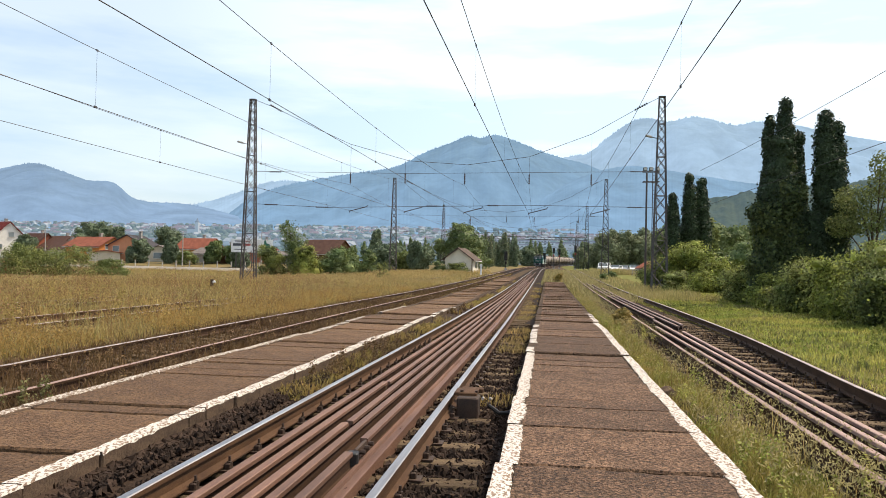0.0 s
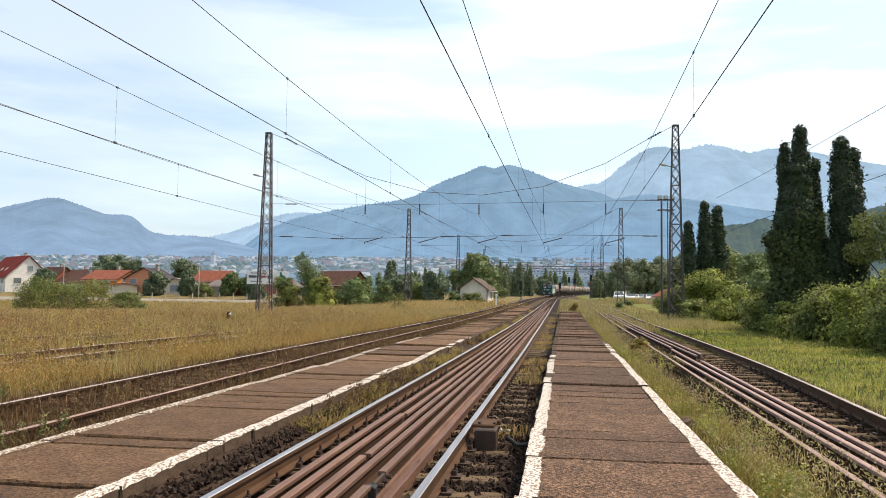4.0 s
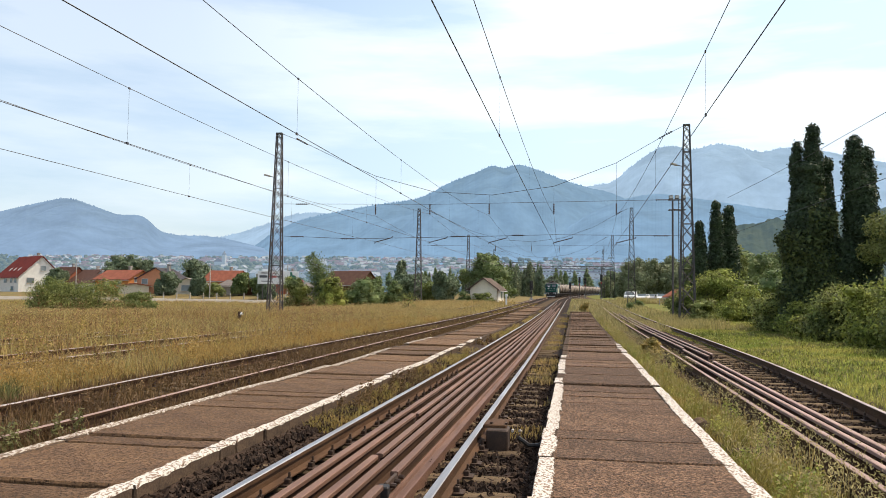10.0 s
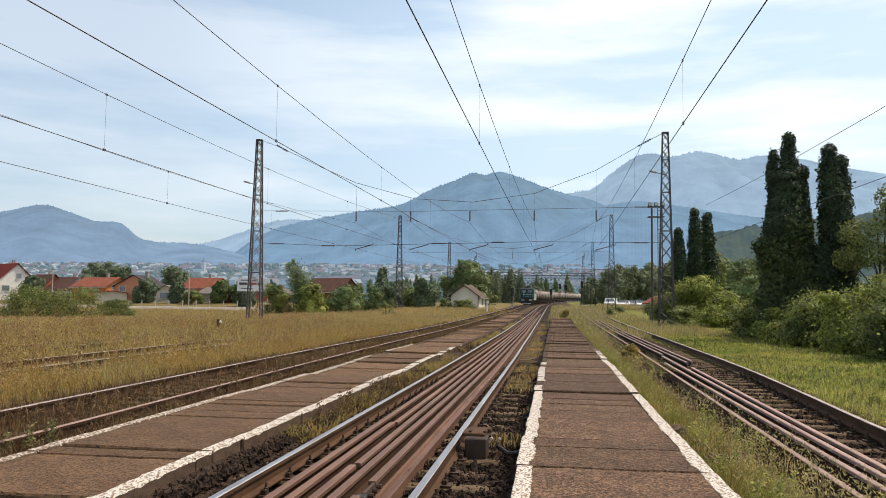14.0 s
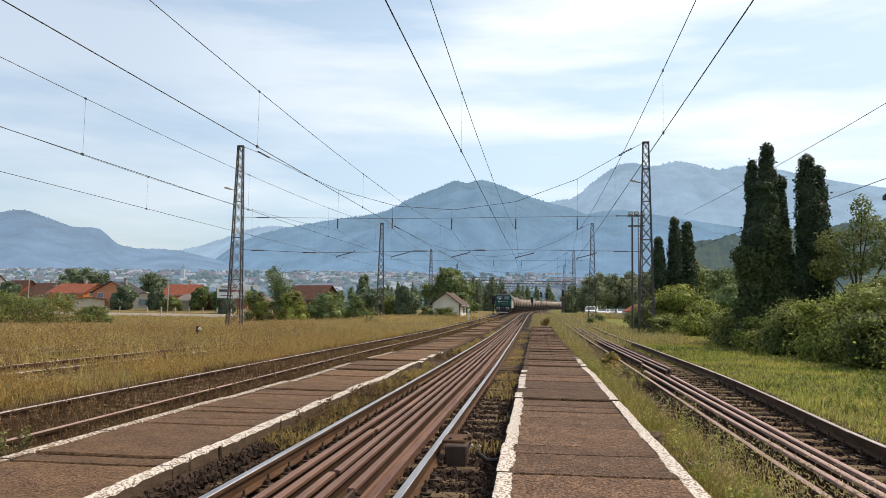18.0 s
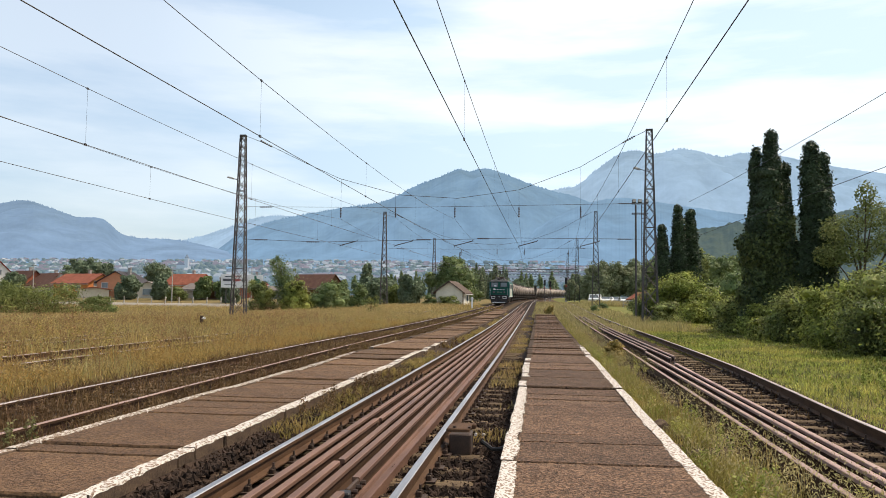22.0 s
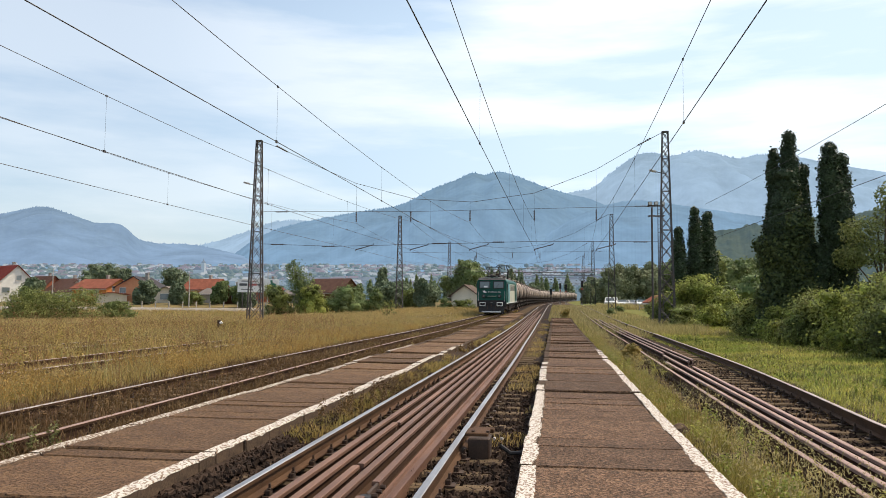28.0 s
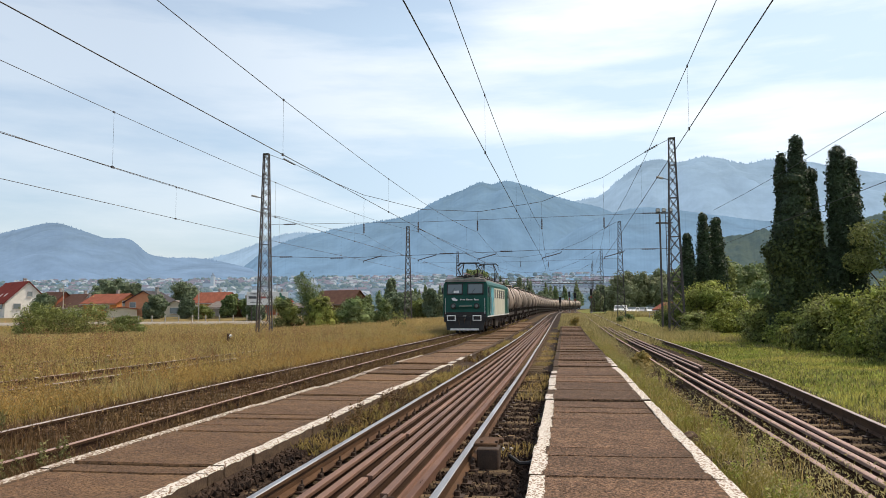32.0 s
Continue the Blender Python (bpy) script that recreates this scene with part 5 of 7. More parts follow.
def build_bush(label, x, y, w, d, h, n, size, material, seed, name="bush", group="", lobes_n=9, dz=0.0, solid=True):
    r = random.Random(seed)
    lobes = blob_lobes(r, w, d, h, 0.0, lobes_n)
    lobes += [(a * 1.2, b * 1.2, h * 0.2, w * 0.2, d * 0.2, h * 0.24) for a, b, *_ in lobes[:5]]
    bush = thing(name, label, "bush", pose(x, y, ground_z(x, y) + dz), group)
    for k in range(3):
        a = r.uniform(0, 6.28)
        part("stem", Shape().tube([(0.1 * math.cos(a), 0.1 * math.sin(a), -0.2), (w * 0.15 * math.cos(a), d * 0.15 * math.sin(a), h * 0.6)], 0.045, 5, 0.015), M["bark"], bush)
    part("leaves", leaves("leaves", lobes, n, size, seed, M[material], inner=0.62 if solid else 0.15, ragged=0.5), None, bush)
    if solid:
        part("inner_foliage", core(lobes, 0.62, seed), M[material], bush)
    return bush


# hedge of brambles and shrubs on the far side of the lawn
HEDGE = (
    (12, 21.5, 5, 5, 3.2, 26250, 0.058, "bramble"), (11.7, 26.5, 4.6, 5.5, 3, 26250, 0.058, "dark_bush"), (12.3, 30.5, 5.2, 5, 3.0, 26250, 0.058, "bramble"),
    (11.6, 34.5, 4.2, 5, 1.95, 22750, 0.063, "dark_bush"), (11.2, 38.5, 3.8, 4.5, 1.6, 21000, 0.063, "bramble"), (11.2, 43, 4, 5, 1.7, 19250, 0.068, "dark_bush"),
    (11.8, 48, 4.4, 5, 1.8, 15750, 0.072, "dark_bush"), (12.8, 60, 4.6, 5.5, 2.65, 15750, 0.081, "bramble"), (11, 63, 4.8, 5.5, 3.25, 15750, 0.081, "bramble"), (9.8, 66, 4, 5, 2.55, 14000, 0.081, "dark_bush"),
    (16.5, 27, 5.5, 7, 3.8, 15750, 0.072, "dark_bush"), (16.8, 35, 5.5, 7, 3.0, 15750, 0.072, "dark_bush"), (15.5, 17, 5, 6, 3.4, 12250, 0.072, "dark_bush"), (17, 52, 6, 9, 3.2, 10500, 0.090, "dark_bush"),
    (16.5, 68, 6, 9, 3.4, 10500, 0.099, "tree_leaf"), (9.3, 71, 2.6, 3.5, 1.55, 7000, 0.081, "dark_bush"),
)
for k, (x, y, w, d, h, n, s, mt) in enumerate(HEDGE):
    build_bush("dense sunlit bramble bush at the lawn's edge" if mt == "bramble" else "dense dark-leaved shrub at the lawn's edge", x, y, w, d, h, n, s, mt, 100 + k, group="hedge bushes")

rt = random.Random(5)
build_tree("tree", "light-leaved young tree behind the hedge", pose(15.0, 38, ground_z(15, 38)), 7.4, 3.0,
           [(-0.9, 0, 5.2, 1.0, 1.0, 0.7), (0.6, 0.3, 5.9, 0.9, 0.9, 0.8), (0.1, -0.3, 6.8, 0.5, 0.5, 0.7), (1.3, 0, 4.6, 1.1, 1.1, 0.7), (-0.3, 0.4, 4.2, 1.1, 1.1, 0.7), (1.9, 0.2, 5.4, 0.8, 0.8, 0.6), (-1.3, 0.3, 4.0, 0.8, 0.8, 0.6)],
           9000, 0.065, "pale_leaf", 71, trunk_r=0.11, inner=0.35, core_factor=0)
build_tree("tree", "light-leaved young tree behind the hedge", pose(20.5, 41, ground_z(20, 41)), 7.0, 3.0, blob_lobes(rt, 5, 5, 7.0, 2.6, 9), 4500, 0.08, "tree_leaf", 72, trunk_r=0.12, inner=0.4, core_factor=0)

# trees and bushes on the village side and down the line: (kind, x, y, width, height, material)
GROVE = (
    ("open_tree", -31.4, 92, 4.6, 6.9, "tree_leaf"), ("bush", -29.4, 90, 4.6, 3.4, "bramble"), ("bush", -33.5, 90, 5.0, 3.4, "dark_bush"), ("bush", -26.0, 93, 5.0, 3.2, "tree_leaf"), ("bush", -23.6, 98, 4.0, 2.9, "tree_leaf"),
    ("open_bush", -48.5, 66, 6.0, 3.0, "dark_bush"), ("open_bush", -46.0, 68, 6.5, 3.0, "dark_bush"), ("open_bush", -51.0, 68, 5.0, 2.4, "pale_leaf"), ("open_bush", -43.2, 71, 4.5, 1.9, "pale_leaf"),
    ("tree", -18.8, 165, 13.0, 9.5, "tree_leaf"), ("tree", -21.5, 128, 4.6, 4.7, "blue_leaf"), ("tree", -25.5, 135, 4.5, 3.2, "pale_leaf"), ("tree", -29.5, 140, 6.0, 4.6, "blue_leaf"), ("tree", -33, 145, 5, 4.4, "blue_leaf"),
    ("tree", -37.5, 142, 5, 4.2, "tree_leaf"), ("tree", -42, 150, 4.5, 3.2, "willow"), ("tree", -35.5, 128, 3.4, 2.6, "bramble"), ("tree", -38.5, 168, 3.4, 7.4, "blue_leaf"),
    ("tree", -76.0, 147, 3.6, 4.4, "blue_leaf"), ("tree", -83.2, 147, 5.0, 4.3, "blue_leaf"), ("bush", -71.5, 145, 4.5, 2.6, "pale_leaf"), ("tree", -68.0, 149, 4, 4.2, "tree_leaf"), ("tree", -108.5, 148, 5.0, 5.2, "blue_leaf"),
    ("tree", -136, 190, 8, 6.4, "blue_leaf"), ("tree", -131, 208, 15, 10.6, "blue_leaf"), ("tree", -107, 205, 12, 9.4, "blue_leaf"), ("tree", -119, 200, 5, 8.6, "blue_leaf"), ("tree", -58.5, 140, 4, 3.2, "blue_leaf"), ("tree", -64, 150, 4, 3.6, "tree_leaf"),
    ("tree", -13.5, 296, 7, 6.5, "blue_leaf"), ("tree", -8.6, 322, 7, 6.8, "blue_leaf"), ("tree", 10.4, 252, 4.6, 6.4, "willow"), ("tree", 13.0, 262, 6, 7.6, "blue_leaf"), ("tree", 14.2, 300, 6, 8.6, "willow"), ("tree", 18.6, 305, 8, 9.0, "blue_leaf"), ("tree", 12.2, 168, 8, 8.2, "willow"), ("tree", 16.0, 170, 8, 8.9, "willow"), ("tree", 20.2, 172, 9, 8.4, "willow"), ("tree", 24.5, 174, 9, 8.0, "willow"),
    ("tree", 27, 170, 10, 9.5, "tree_leaf"), ("tree", 34, 180, 12, 9.5, "tree_leaf"), ("tree", 24, 105, 7, 6.5, "tree_leaf"), ("tree", 30, 115, 8, 7.0, "dark_bush"), ("tree", 18.4, 96, 4.5, 7.6, "pale_leaf"),
)
for k, (kind, x, y, w, h, mt) in enumerate(GROVE):
    r = random.Random(300 + k)
    if kind == "open_tree":
        build_tree("tree", "feathery young tree beside the mast", pose(x, y, ground_z(x, y)), h, h * 0.4, blob_lobes(r, w, w, h, h * 0.15, 12), 6500, 0.10, mt, 300 + k, group="deciduous trees", inner=0.3, core_factor=0)
    elif kind == "open_bush":
        build_bush("airy feathery green bush in the dry meadow", x, y, w, w * 0.9, h, 11000, 0.075, mt, 300 + k, group="meadow bushes", lobes_n=12, solid=False)
    elif kind == "bush":
        build_bush("leafy roundish bush at the meadow's edge", x, y, w, w * 0.9, h, 7000, 0.085, mt, 300 + k, group="meadow bushes", lobes_n=13)
    else:
        lobes = blob_lobes(r, w, w, h, h * 0.02, 16)
        build_tree("tree", "broad green deciduous tree near the houses" if x < 0 else "grey-green deciduous tree beyond the tracks", pose(x, y, ground_z(x, y) + 0.0), h, h * 0.3, lobes, 9500 if w >= 9 else 6500, 0.13 + y * 0.0006, mt, 300 + k,
                   group="deciduous trees", inner=0.62, core_factor=0.66)
# rows of poplars and mixed trees far down the line
for k in range(56):
    r = random.Random(500 + k)
    x, y = -33 + k * 0.62 + r.uniform(-0.5, 0.5), 268 + r.uniform(-25, 45)
    if x > -11:
        x, y = -52 + 2.6 * (x + 11), 330 + r.uniform(0, 60)
    h = r.uniform(8.6, 11.2)
    tree = thing("poplar", "slim poplar in a row down the line", "tree", pose(x, y, ground_z(x, y)), "row of poplars")
    part("trunk", Shape().tube([(0, 0, -0.3), (0, 0, h * 0.8)], 0.14, 6, 0.04), M["bark"], tree)
    lobes = column_lobes(r, h, r.uniform(0.9, 1.5), 0.4, n=10, blunt=4.5)
    part("crown", leaves("crown", lobes, 1600, 0.26, 500 + k, M["willow" if k % 3 == 0 else "blue_leaf"], inner=0.6, ragged=0.4), None, tree)
    part("inner_foliage", core(lobes, 0.72, k), M["blue_leaf"], tree)
# belt of trees along the river behind the far curve
for k in range(46):
    r = random.Random(640 + k)
    x, y = -115 + k * 3.1 + r.uniform(-2, 2), 455 + r.uniform(-25, 30)
    if x > track_x(TRAIN_X, y) - 7:
        x, y = track_x(TRAIN_X, y) + 9 + r.uniform(0, 40), y - 60
    h = r.uniform(8, 14)
    lobes = column_lobes(r, h, r.uniform(1.6, 3.0), 0.3, n=9)
    tree = thing("tree", "hazy green tree in a belt behind the far tracks", "tree", pose(x, y, ground_z(x, y) - 0.5), "far tree belt")
    part("trunk", Shape().tube([(0, 0, -0.3), (0, 0, h * 0.8)], 0.2, 6, 0.05), M["bark"], tree)
    part("crown", leaves("crown", lobes, 1100, 0.42, 640 + k, M["willow" if k % 2 else "tree_leaf"], inner=0.6, ragged=0.4), None, tree)
    part("inner_foliage", core(lobes, 0.78, k), M["tree_leaf"], tree)
# leafy seeded weeds standing in the meadow
rw = random.Random(41)
for nm, lab, mt, n_, area, n_leaf, sz in (("meadow_weeds", "tall branching dry plants with brown seed heads", "sorrel", 640, (-24, -8.8, 9, 52), 24000, 0.022), ("meadow_weeds", "dark brown dock plants gone to seed in the meadow", "dock", 800, (-26, -8.8, 8, 48), 20000, 0.024), ("meadow_herbs", "green leafy herbs among the dry grass", "mixed_grass", 420, (-24, -8.4, 7, 45), 13000, 0.032),
                                          ("track_herbs", "rusty brown dry herbs between the rails", "weed", 700, (-7.4, -5.1, 4.6, 40), 22000, 0.018), ("track_herbs", "low green herbs beside the goods track", "herb", 620, (-8.6, -5.3, 4.6, 11), 26000, 0.020), ("platform_herbs", "dry brown weeds at the foot of the middle platform", "weed", 170, (-3.24, -2.75, 3.6, 30), 8000, 0.016), ("lawn_herbs", "dark leafy clover clumps in the green grass", "bramble", 300, (5.2, 11, 9, 38), 16000, 0.022),
                                          ("verge_herbs", "small leafy herbs in the verge", "green_grass", 150, (1.45, 2.4, 5, 30), 7000, 0.016)):
    lobes = []
    for _ in range(n_):
        y = area[2] + (area[3] - area[2]) * rw.random() ** 1.4
        x = rw.uniform(area[0], area[1])
        if noise.noise((x * 0.22, y * 0.13, n_)) < (0.02 if mt == "dock" else -0.1):
            continue
        s_ = rw.uniform(0.6, 1.3) * (1.9 if mt == "sorrel" else 1.0 if area[1] < -8 else 0.5)
        lobes.append((x, y, ground_z(x, y) + 0.30 * s_, 0.11 * s_, 0.11 * s_, 0.36 * s_))
    tagged(new(nm, leaves(nm, lobes, n_leaf, sz, n_, M[mt], inner=0.2)), lab, "weeds", kind="stuff")
# lone dead-looking shrub in the meadow
build_bush("small dark open shrub standing in the meadow", -15.4, 70, 1.9, 1.9, 1.7, 800, 0.06, "dark_bush", 90, lobes_n=7, solid=False)
build_bush("small green shrub beside the loading track", 2.05, 22, 0.7, 0.9, 0.6, 700, 0.04, "mixed_grass", 91)
build_bush("low leafy shrub at the end of the walkway", 1.0, 74, 0.9, 0.9, 0.9, 700, 0.07, "mixed_grass", 92)
build_bush("low weedy shrub around the foot of the mast", 8.9, 55.5, 3.0, 2.4, 1.5, 5000, 0.06, "dark_bush", 97)
build_bush("low leafy shrub beside the loading track", 6.6, 92, 1.3, 1.3, 0.7, 700, 0.08, "tree_leaf", 93)
build_bush("low leafy shrub beside the parking place", 8.6, 106, 1.5, 1.5, 0.8, 700, 0.08, "tree_leaf", 94)



# ---- goods train: electric locomotive and tank wagons ----
M.update(
    loco_green=mat("green_paint", (0.004, 0.075, 0.056), (0.004, 0.052, 0.040), scale=1.2, rough=0.42, bump=0.05, grain=20, stain=0.18),
    loco_cream=mat("cream_paint", (0.50, 0.50, 0.41), (0.40, 0.40, 0.33), scale=1.0, rough=0.5, bump=0.05, grain=15, stain=0.12),
    loco_teal=mat("teal_paint", (0.10, 0.34, 0.42), (0.08, 0.28, 0.36), scale=1.0, rough=0.5, bump=0.05),
    loco_black=mat("black_paint", (0.018, 0.020, 0.024), (0.035, 0.032, 0.030), scale=2.0, rough=0.55, bump=0.1),
    loco_roof=mat("grey_roof", (0.20, 0.20, 0.195), (0.12, 0.11, 0.10), scale=1.5, rough=0.7, bump=0.1),
    lining=mat("white_lining", (0.70, 0.71, 0.70), (0.55, 0.55, 0.54), rough=0.5, bump=0),
    pane=glass("dark_glass", (0.13, 0.155, 0.16), 0.06),
    lens=glass("lamp_glass", (0.45, 0.45, 0.42), 0.12),
    tank=mat("dusty_tank_paint", (0.31, 0.25, 0.205), (0.17, 0.13, 0.105), scale=0.7, rough=0.6, bump=0.08, grain=9, stain=0.2, vary=0.28, stretch=(1, 1, 0.5)),
    under=mat("grimy_underframe", (0.055, 0.045, 0.038), (0.03, 0.025, 0.022), scale=3, rough=0.85, bump=0.2),
    copper=mat("bus_bar", (0.20, 0.07, 0.045), (0.12, 0.05, 0.04), rough=0.5, metal=0.4, bump=0),
)


for key in ("loco_green", "loco_black"):
    M[key].node_tree.nodes["Principled BSDF"].inputs["Specular IOR Level"].default_value = 0.22     # weathered gloss


def wheelset(name, parent, y, r):
    """Axle with two wheels, turning about its own axle."""
    sh = Shape()
    for s in (-1, 1):
        sh.lathe((0, 0, 0), "x", [(s * 0.70, r + 0.03), (s * 0.73, r + 0.03), (s * 0.735, r), (s * 0.83, r - 0.008), (s * 0.83, r - 0.07), (s * 0.80, r * 0.5), (s * 0.84, r * 0.3), (s * 0.86, 0.09)], 20)
    sh.lathe((0, 0, 0), "x", [(-0.95, 0.07), (0.95, 0.07)], 8)
    ob = part(name, sh, M["under"], parent)
    ob.location = (0, y, r)
    return ob


def side_panel(x0, pts, t=0.012):
    """A flat plate on the side wall: outline of (along, up) at x0."""
    s = 1 if x0 > 0 else -1
    n = len(pts)
    vs = [(x0, a, b) for a, b in pts] + [(x0 + s * t, a, b) for a, b in pts]
    return Shape().add(vs, [tuple(range(n)), tuple(range(2 * n - 1, n - 1, -1))] + [(i, (i + 1) % n, n + (i + 1) % n, n + i) for i in range(n)])


def front_plate(y, x0, x1, z0, z1, t=0.03, slope=0.0, out=-1):
    """A plate on an end wall; slope leans its top back."""
    vs = [(x, y + d * out + (z - z0) * slope * -out, z) for d in (0.0, t) for x, z in ((x0, z0), (x1, z0), (x1, z1), (x0, z1))]
    return Shape().add(vs, [(0, 1, 2, 3), (7, 6, 5, 4), (0, 4, 5, 1), (1, 5, 6, 2), (2, 6, 7, 3), (3, 7, 4, 0)])


def build_locomotive():
    """Six-axle electric locomotive; its driving end faces -y. Origin on the rails at its middle."""
    L, W = 18.0, 3.06
    h0, h1 = 1.12, 3.62
    loco = thing("locomotive", "dark green electric locomotive with a cream side panel hauling tank wagons", "locomotive")
    # body: rounded cross-section drawn out, cab ends leaning back above the waist
    prof = [(-W / 2, h0), (W / 2, h0), (W / 2, h1 - 0.28), (W / 2 - 0.10, h1 - 0.08), (W / 2 - 0.34, h1 + 0.06), (0.6, h1 + 0.17), (-0.6, h1 + 0.17), (-W / 2 + 0.34, h1 + 0.06), (-W / 2 + 0.10, h1 - 0.08), (-W / 2, h1 - 0.28)]
    sh = Shape()
    rings = ((-L / 2, 0.985, 0.0), (-L / 2 + 0.12, 1.0, 0.0), (L / 2 - 0.12, 1.0, 0.0), (L / 2, 0.985, 0.0))
    for y, k, _ in rings:
        for a, b in prof:
            lean = 0.30 * max(0, (b - 2.35)) / 1.4
            sh.v.append((a * k, y + (lean if y < 0 else -lean), b))
    n = len(prof)
    for i in range(3):
        sh.f += [(i * n + k, i * n + (k + 1) % n, (i + 1) * n + (k + 1) % n, (i + 1) * n + k) for k in range(n)]
    sh.f += [tuple(range(n - 1, -1, -1)), tuple(3 * n + k for k in range(n))]
    body = part("body", sh, M["loco_green"], loco)
    part("roof", Shape().box((0, 0, h1 + 0.14), (1.9, L - 1.4, 0.16), bevel=0.05), M["loco_roof"], loco)
    part("cab_roof_edge", Shape().box((0, -L / 2 + 0.62, h1 + 0.06), (2.72, 0.75, 0.16), bevel=0.06), M["loco_roof"], loco, "pale cab roof edge")
    f = -L / 2
    sl = 0.30 / 1.4
    for x0, x1 in ((-1.26, -0.16), (0.16, 1.26)):
        w = part("windscreen_frame", front_plate(f + 0.10, x0, x1, 2.66, 3.42, 0.05, sl), M["loco_black"], body)
        part("windscreen", front_plate(f + 0.045 + 0.012, x0 + 0.07, x1 - 0.07, 2.73, 3.35, 0.03, sl), M["pane"], body)
        part("wiper", Shape().tube([(x0 + 0.25, f + 0.02, 2.66), (x0 + 0.55, f + 0.1, 3.1)], 0.012, 4), M["loco_black"], body)
    for s in (-1, 1):
        part("cab_mirror", Shape().box((s * 1.60, f + 0.35, 2.95), (0.06, 0.14, 0.42), bevel=0.02), M["loco_black"], loco)
        part("grab_rail", Shape().tube([(s * 1.36, f - 0.05, 1.35), (s * 1.36, f - 0.02, 2.4)], 0.018, 5), M["lining"], loco)
        bf = part("buffer", Shape().lathe((s * 0.87, f, 1.07), "y", [(-0.44, 0.10), (-0.12, 0.10), (-0.11, 0.14), (0.1, 0.14)], 14).box((s * 0.87, f - 0.47, 1.07), (0.60, 0.05, 0.38), bevel=0.02), M["lining"], loco, "rectangular buffer with a pale rim")
        part("buffer_face", Shape().box((s * 0.87, f - 0.50, 1.07), (0.47, 0.02, 0.25), bevel=0.008), M["loco_black"], bf)
        ring = part("lamp_ring", Shape().lathe((s * 0.80, f - 0.01, 1.88), "y", [(-0.12, 0.14), (-0.10, 0.19), (0.06, 0.19)], 16), M["loco_black"], loco)
        part("headlight", Shape().lathe((s * 0.80, f - 0.125, 1.88), "y", [(-0.02, 0.08), (0.0, 0.125), (0.02, 0.125)], 14), M["pane"], ring)
    part("paper", front_plate(f + 0.035, -0.78, -0.42, 2.76, 2.92, 0.012, sl), M["lining"], body, "white paper behind the windscreen")
    part("handrail_bar", Shape().box((0, f - 0.06, 1.88), (1.3, 0.10, 0.20), bevel=0.03), M["loco_green"], loco)
    # company lettering and emblem as plain shapes
    emblem = [(-0.86, 2.26), (-0.60, 2.20), (-0.46, 2.30), (-0.62, 2.36), (-0.72, 2.46), (-0.92, 2.40)]
    k = len(emblem)
    part("emblem", Shape().add([(x, f + 0.012 - 0.022 + (z - 2.35) * sl * 0.9, z) for x, z in emblem], [tuple(range(k))]).box((-0.70, f - 0.004, 2.32), (0.2, 0.02, 0.05)), M["lining"], body)
    for x, w, h in ((-0.16, 0.34, 0.11), (0.30, 0.44, 0.11), (0.78, 0.30, 0.14)):
        for k in range(4):
            part("lettering_bar", Shape().box((x - w / 2 + w * (k + 0.5) / 4, f + 0.010, 2.30 + (0.018 if k == 0 else 0.0)), (w / 4 - 0.03, 0.05, h if k == 0 else h * 0.66)), M["lining"], body)
    part("number_bar", Shape().box((0.05, f - 0.115, 1.88), (0.9, 0.014, 0.05)), M["loco_cream"], body)
    # lower front, coupling and snow plough
    part("apron", front_plate(f + 0.03, -1.46, 1.46, 0.80, 1.46, 0.05), M["loco_black"], loco)
    part("buffer_beam", Shape().box((0, f + 0.05, 1.02), (2.85, 0.28, 0.36), bevel=0.03), M["loco_black"], loco)
    part("coupling_hook", Shape().tube([(0, f, 1.05), (0, f - 0.28, 1.04), (0, f - 0.34, 0.9), (0, f - 0.3, 0.72)], 0.05, 6), M["iron"], loco)
    part("plate", front_plate(f - 0.055, -0.09, 0.09, 0.98, 1.22, 0.02), M["lining"], loco)
    plough = Shape().add([(-1.32, f - 0.1, 0.86), (1.32, f - 0.1, 0.86), (1.22, f - 0.25, 0.24), (-1.22, f - 0.25, 0.24), (-1.32, f + 0.02, 0.86), (1.32, f + 0.02, 0.86), (1.22, f - 0.12, 0.24), (-1.22, f - 0.12, 0.24)],
                         [(0, 1, 2, 3), (7, 6, 5, 4), (0, 4, 5, 1), (1, 5, 6, 2), (2, 6, 7, 3), (3, 7, 4, 0)])
    part("snow_plough", plough, M["loco_black"], loco)
    part("plough_edge", Shape().box((0, f - 0.27, 0.30), (1.95, 0.035, 0.13)), M["lining"], loco, "white-painted plough edge")
    # sides
    for s in (-1, 1):
        x = s * W / 2
        part("cream_panel", side_panel(x, [(-5.4, 1.2), (4.6, 1.2), (4.6, 3.2), (-4.4, 3.2), (-5.0, 2.3)]), M["loco_cream"], body, "cream side panel")
        part("teal_swoosh", side_panel(x, [(-6.9, 1.16), (-5.9, 1.16), (-5.3, 2.2), (-4.7, 3.2), (-6.1, 3.2), (-6.7, 2.3)], 0.02), M["loco_teal"], body)
        part("teal_swoosh", side_panel(x, [(-5.2, 3.2), (-4.5, 2.5), (-4.2, 1.7), (-4.7, 1.16), (-5.3, 1.16), (-4.9, 2.0)], 0.018), M["loco_teal"], body)
        part("sill_line", side_panel(x, [(-9.0, 1.12), (9.0, 1.12), (9.0, 1.2), (-9.0, 1.2)], 0.024), M["lining"], body)
        for y in (-8.3, 8.3):
            part("cab_window", side_panel(x, [(y - 0.42, 2.5), (y + 0.42, 2.5), (y + 0.42, 3.2), (y - 0.42, 3.2)], 0.02), M["pane"], body)
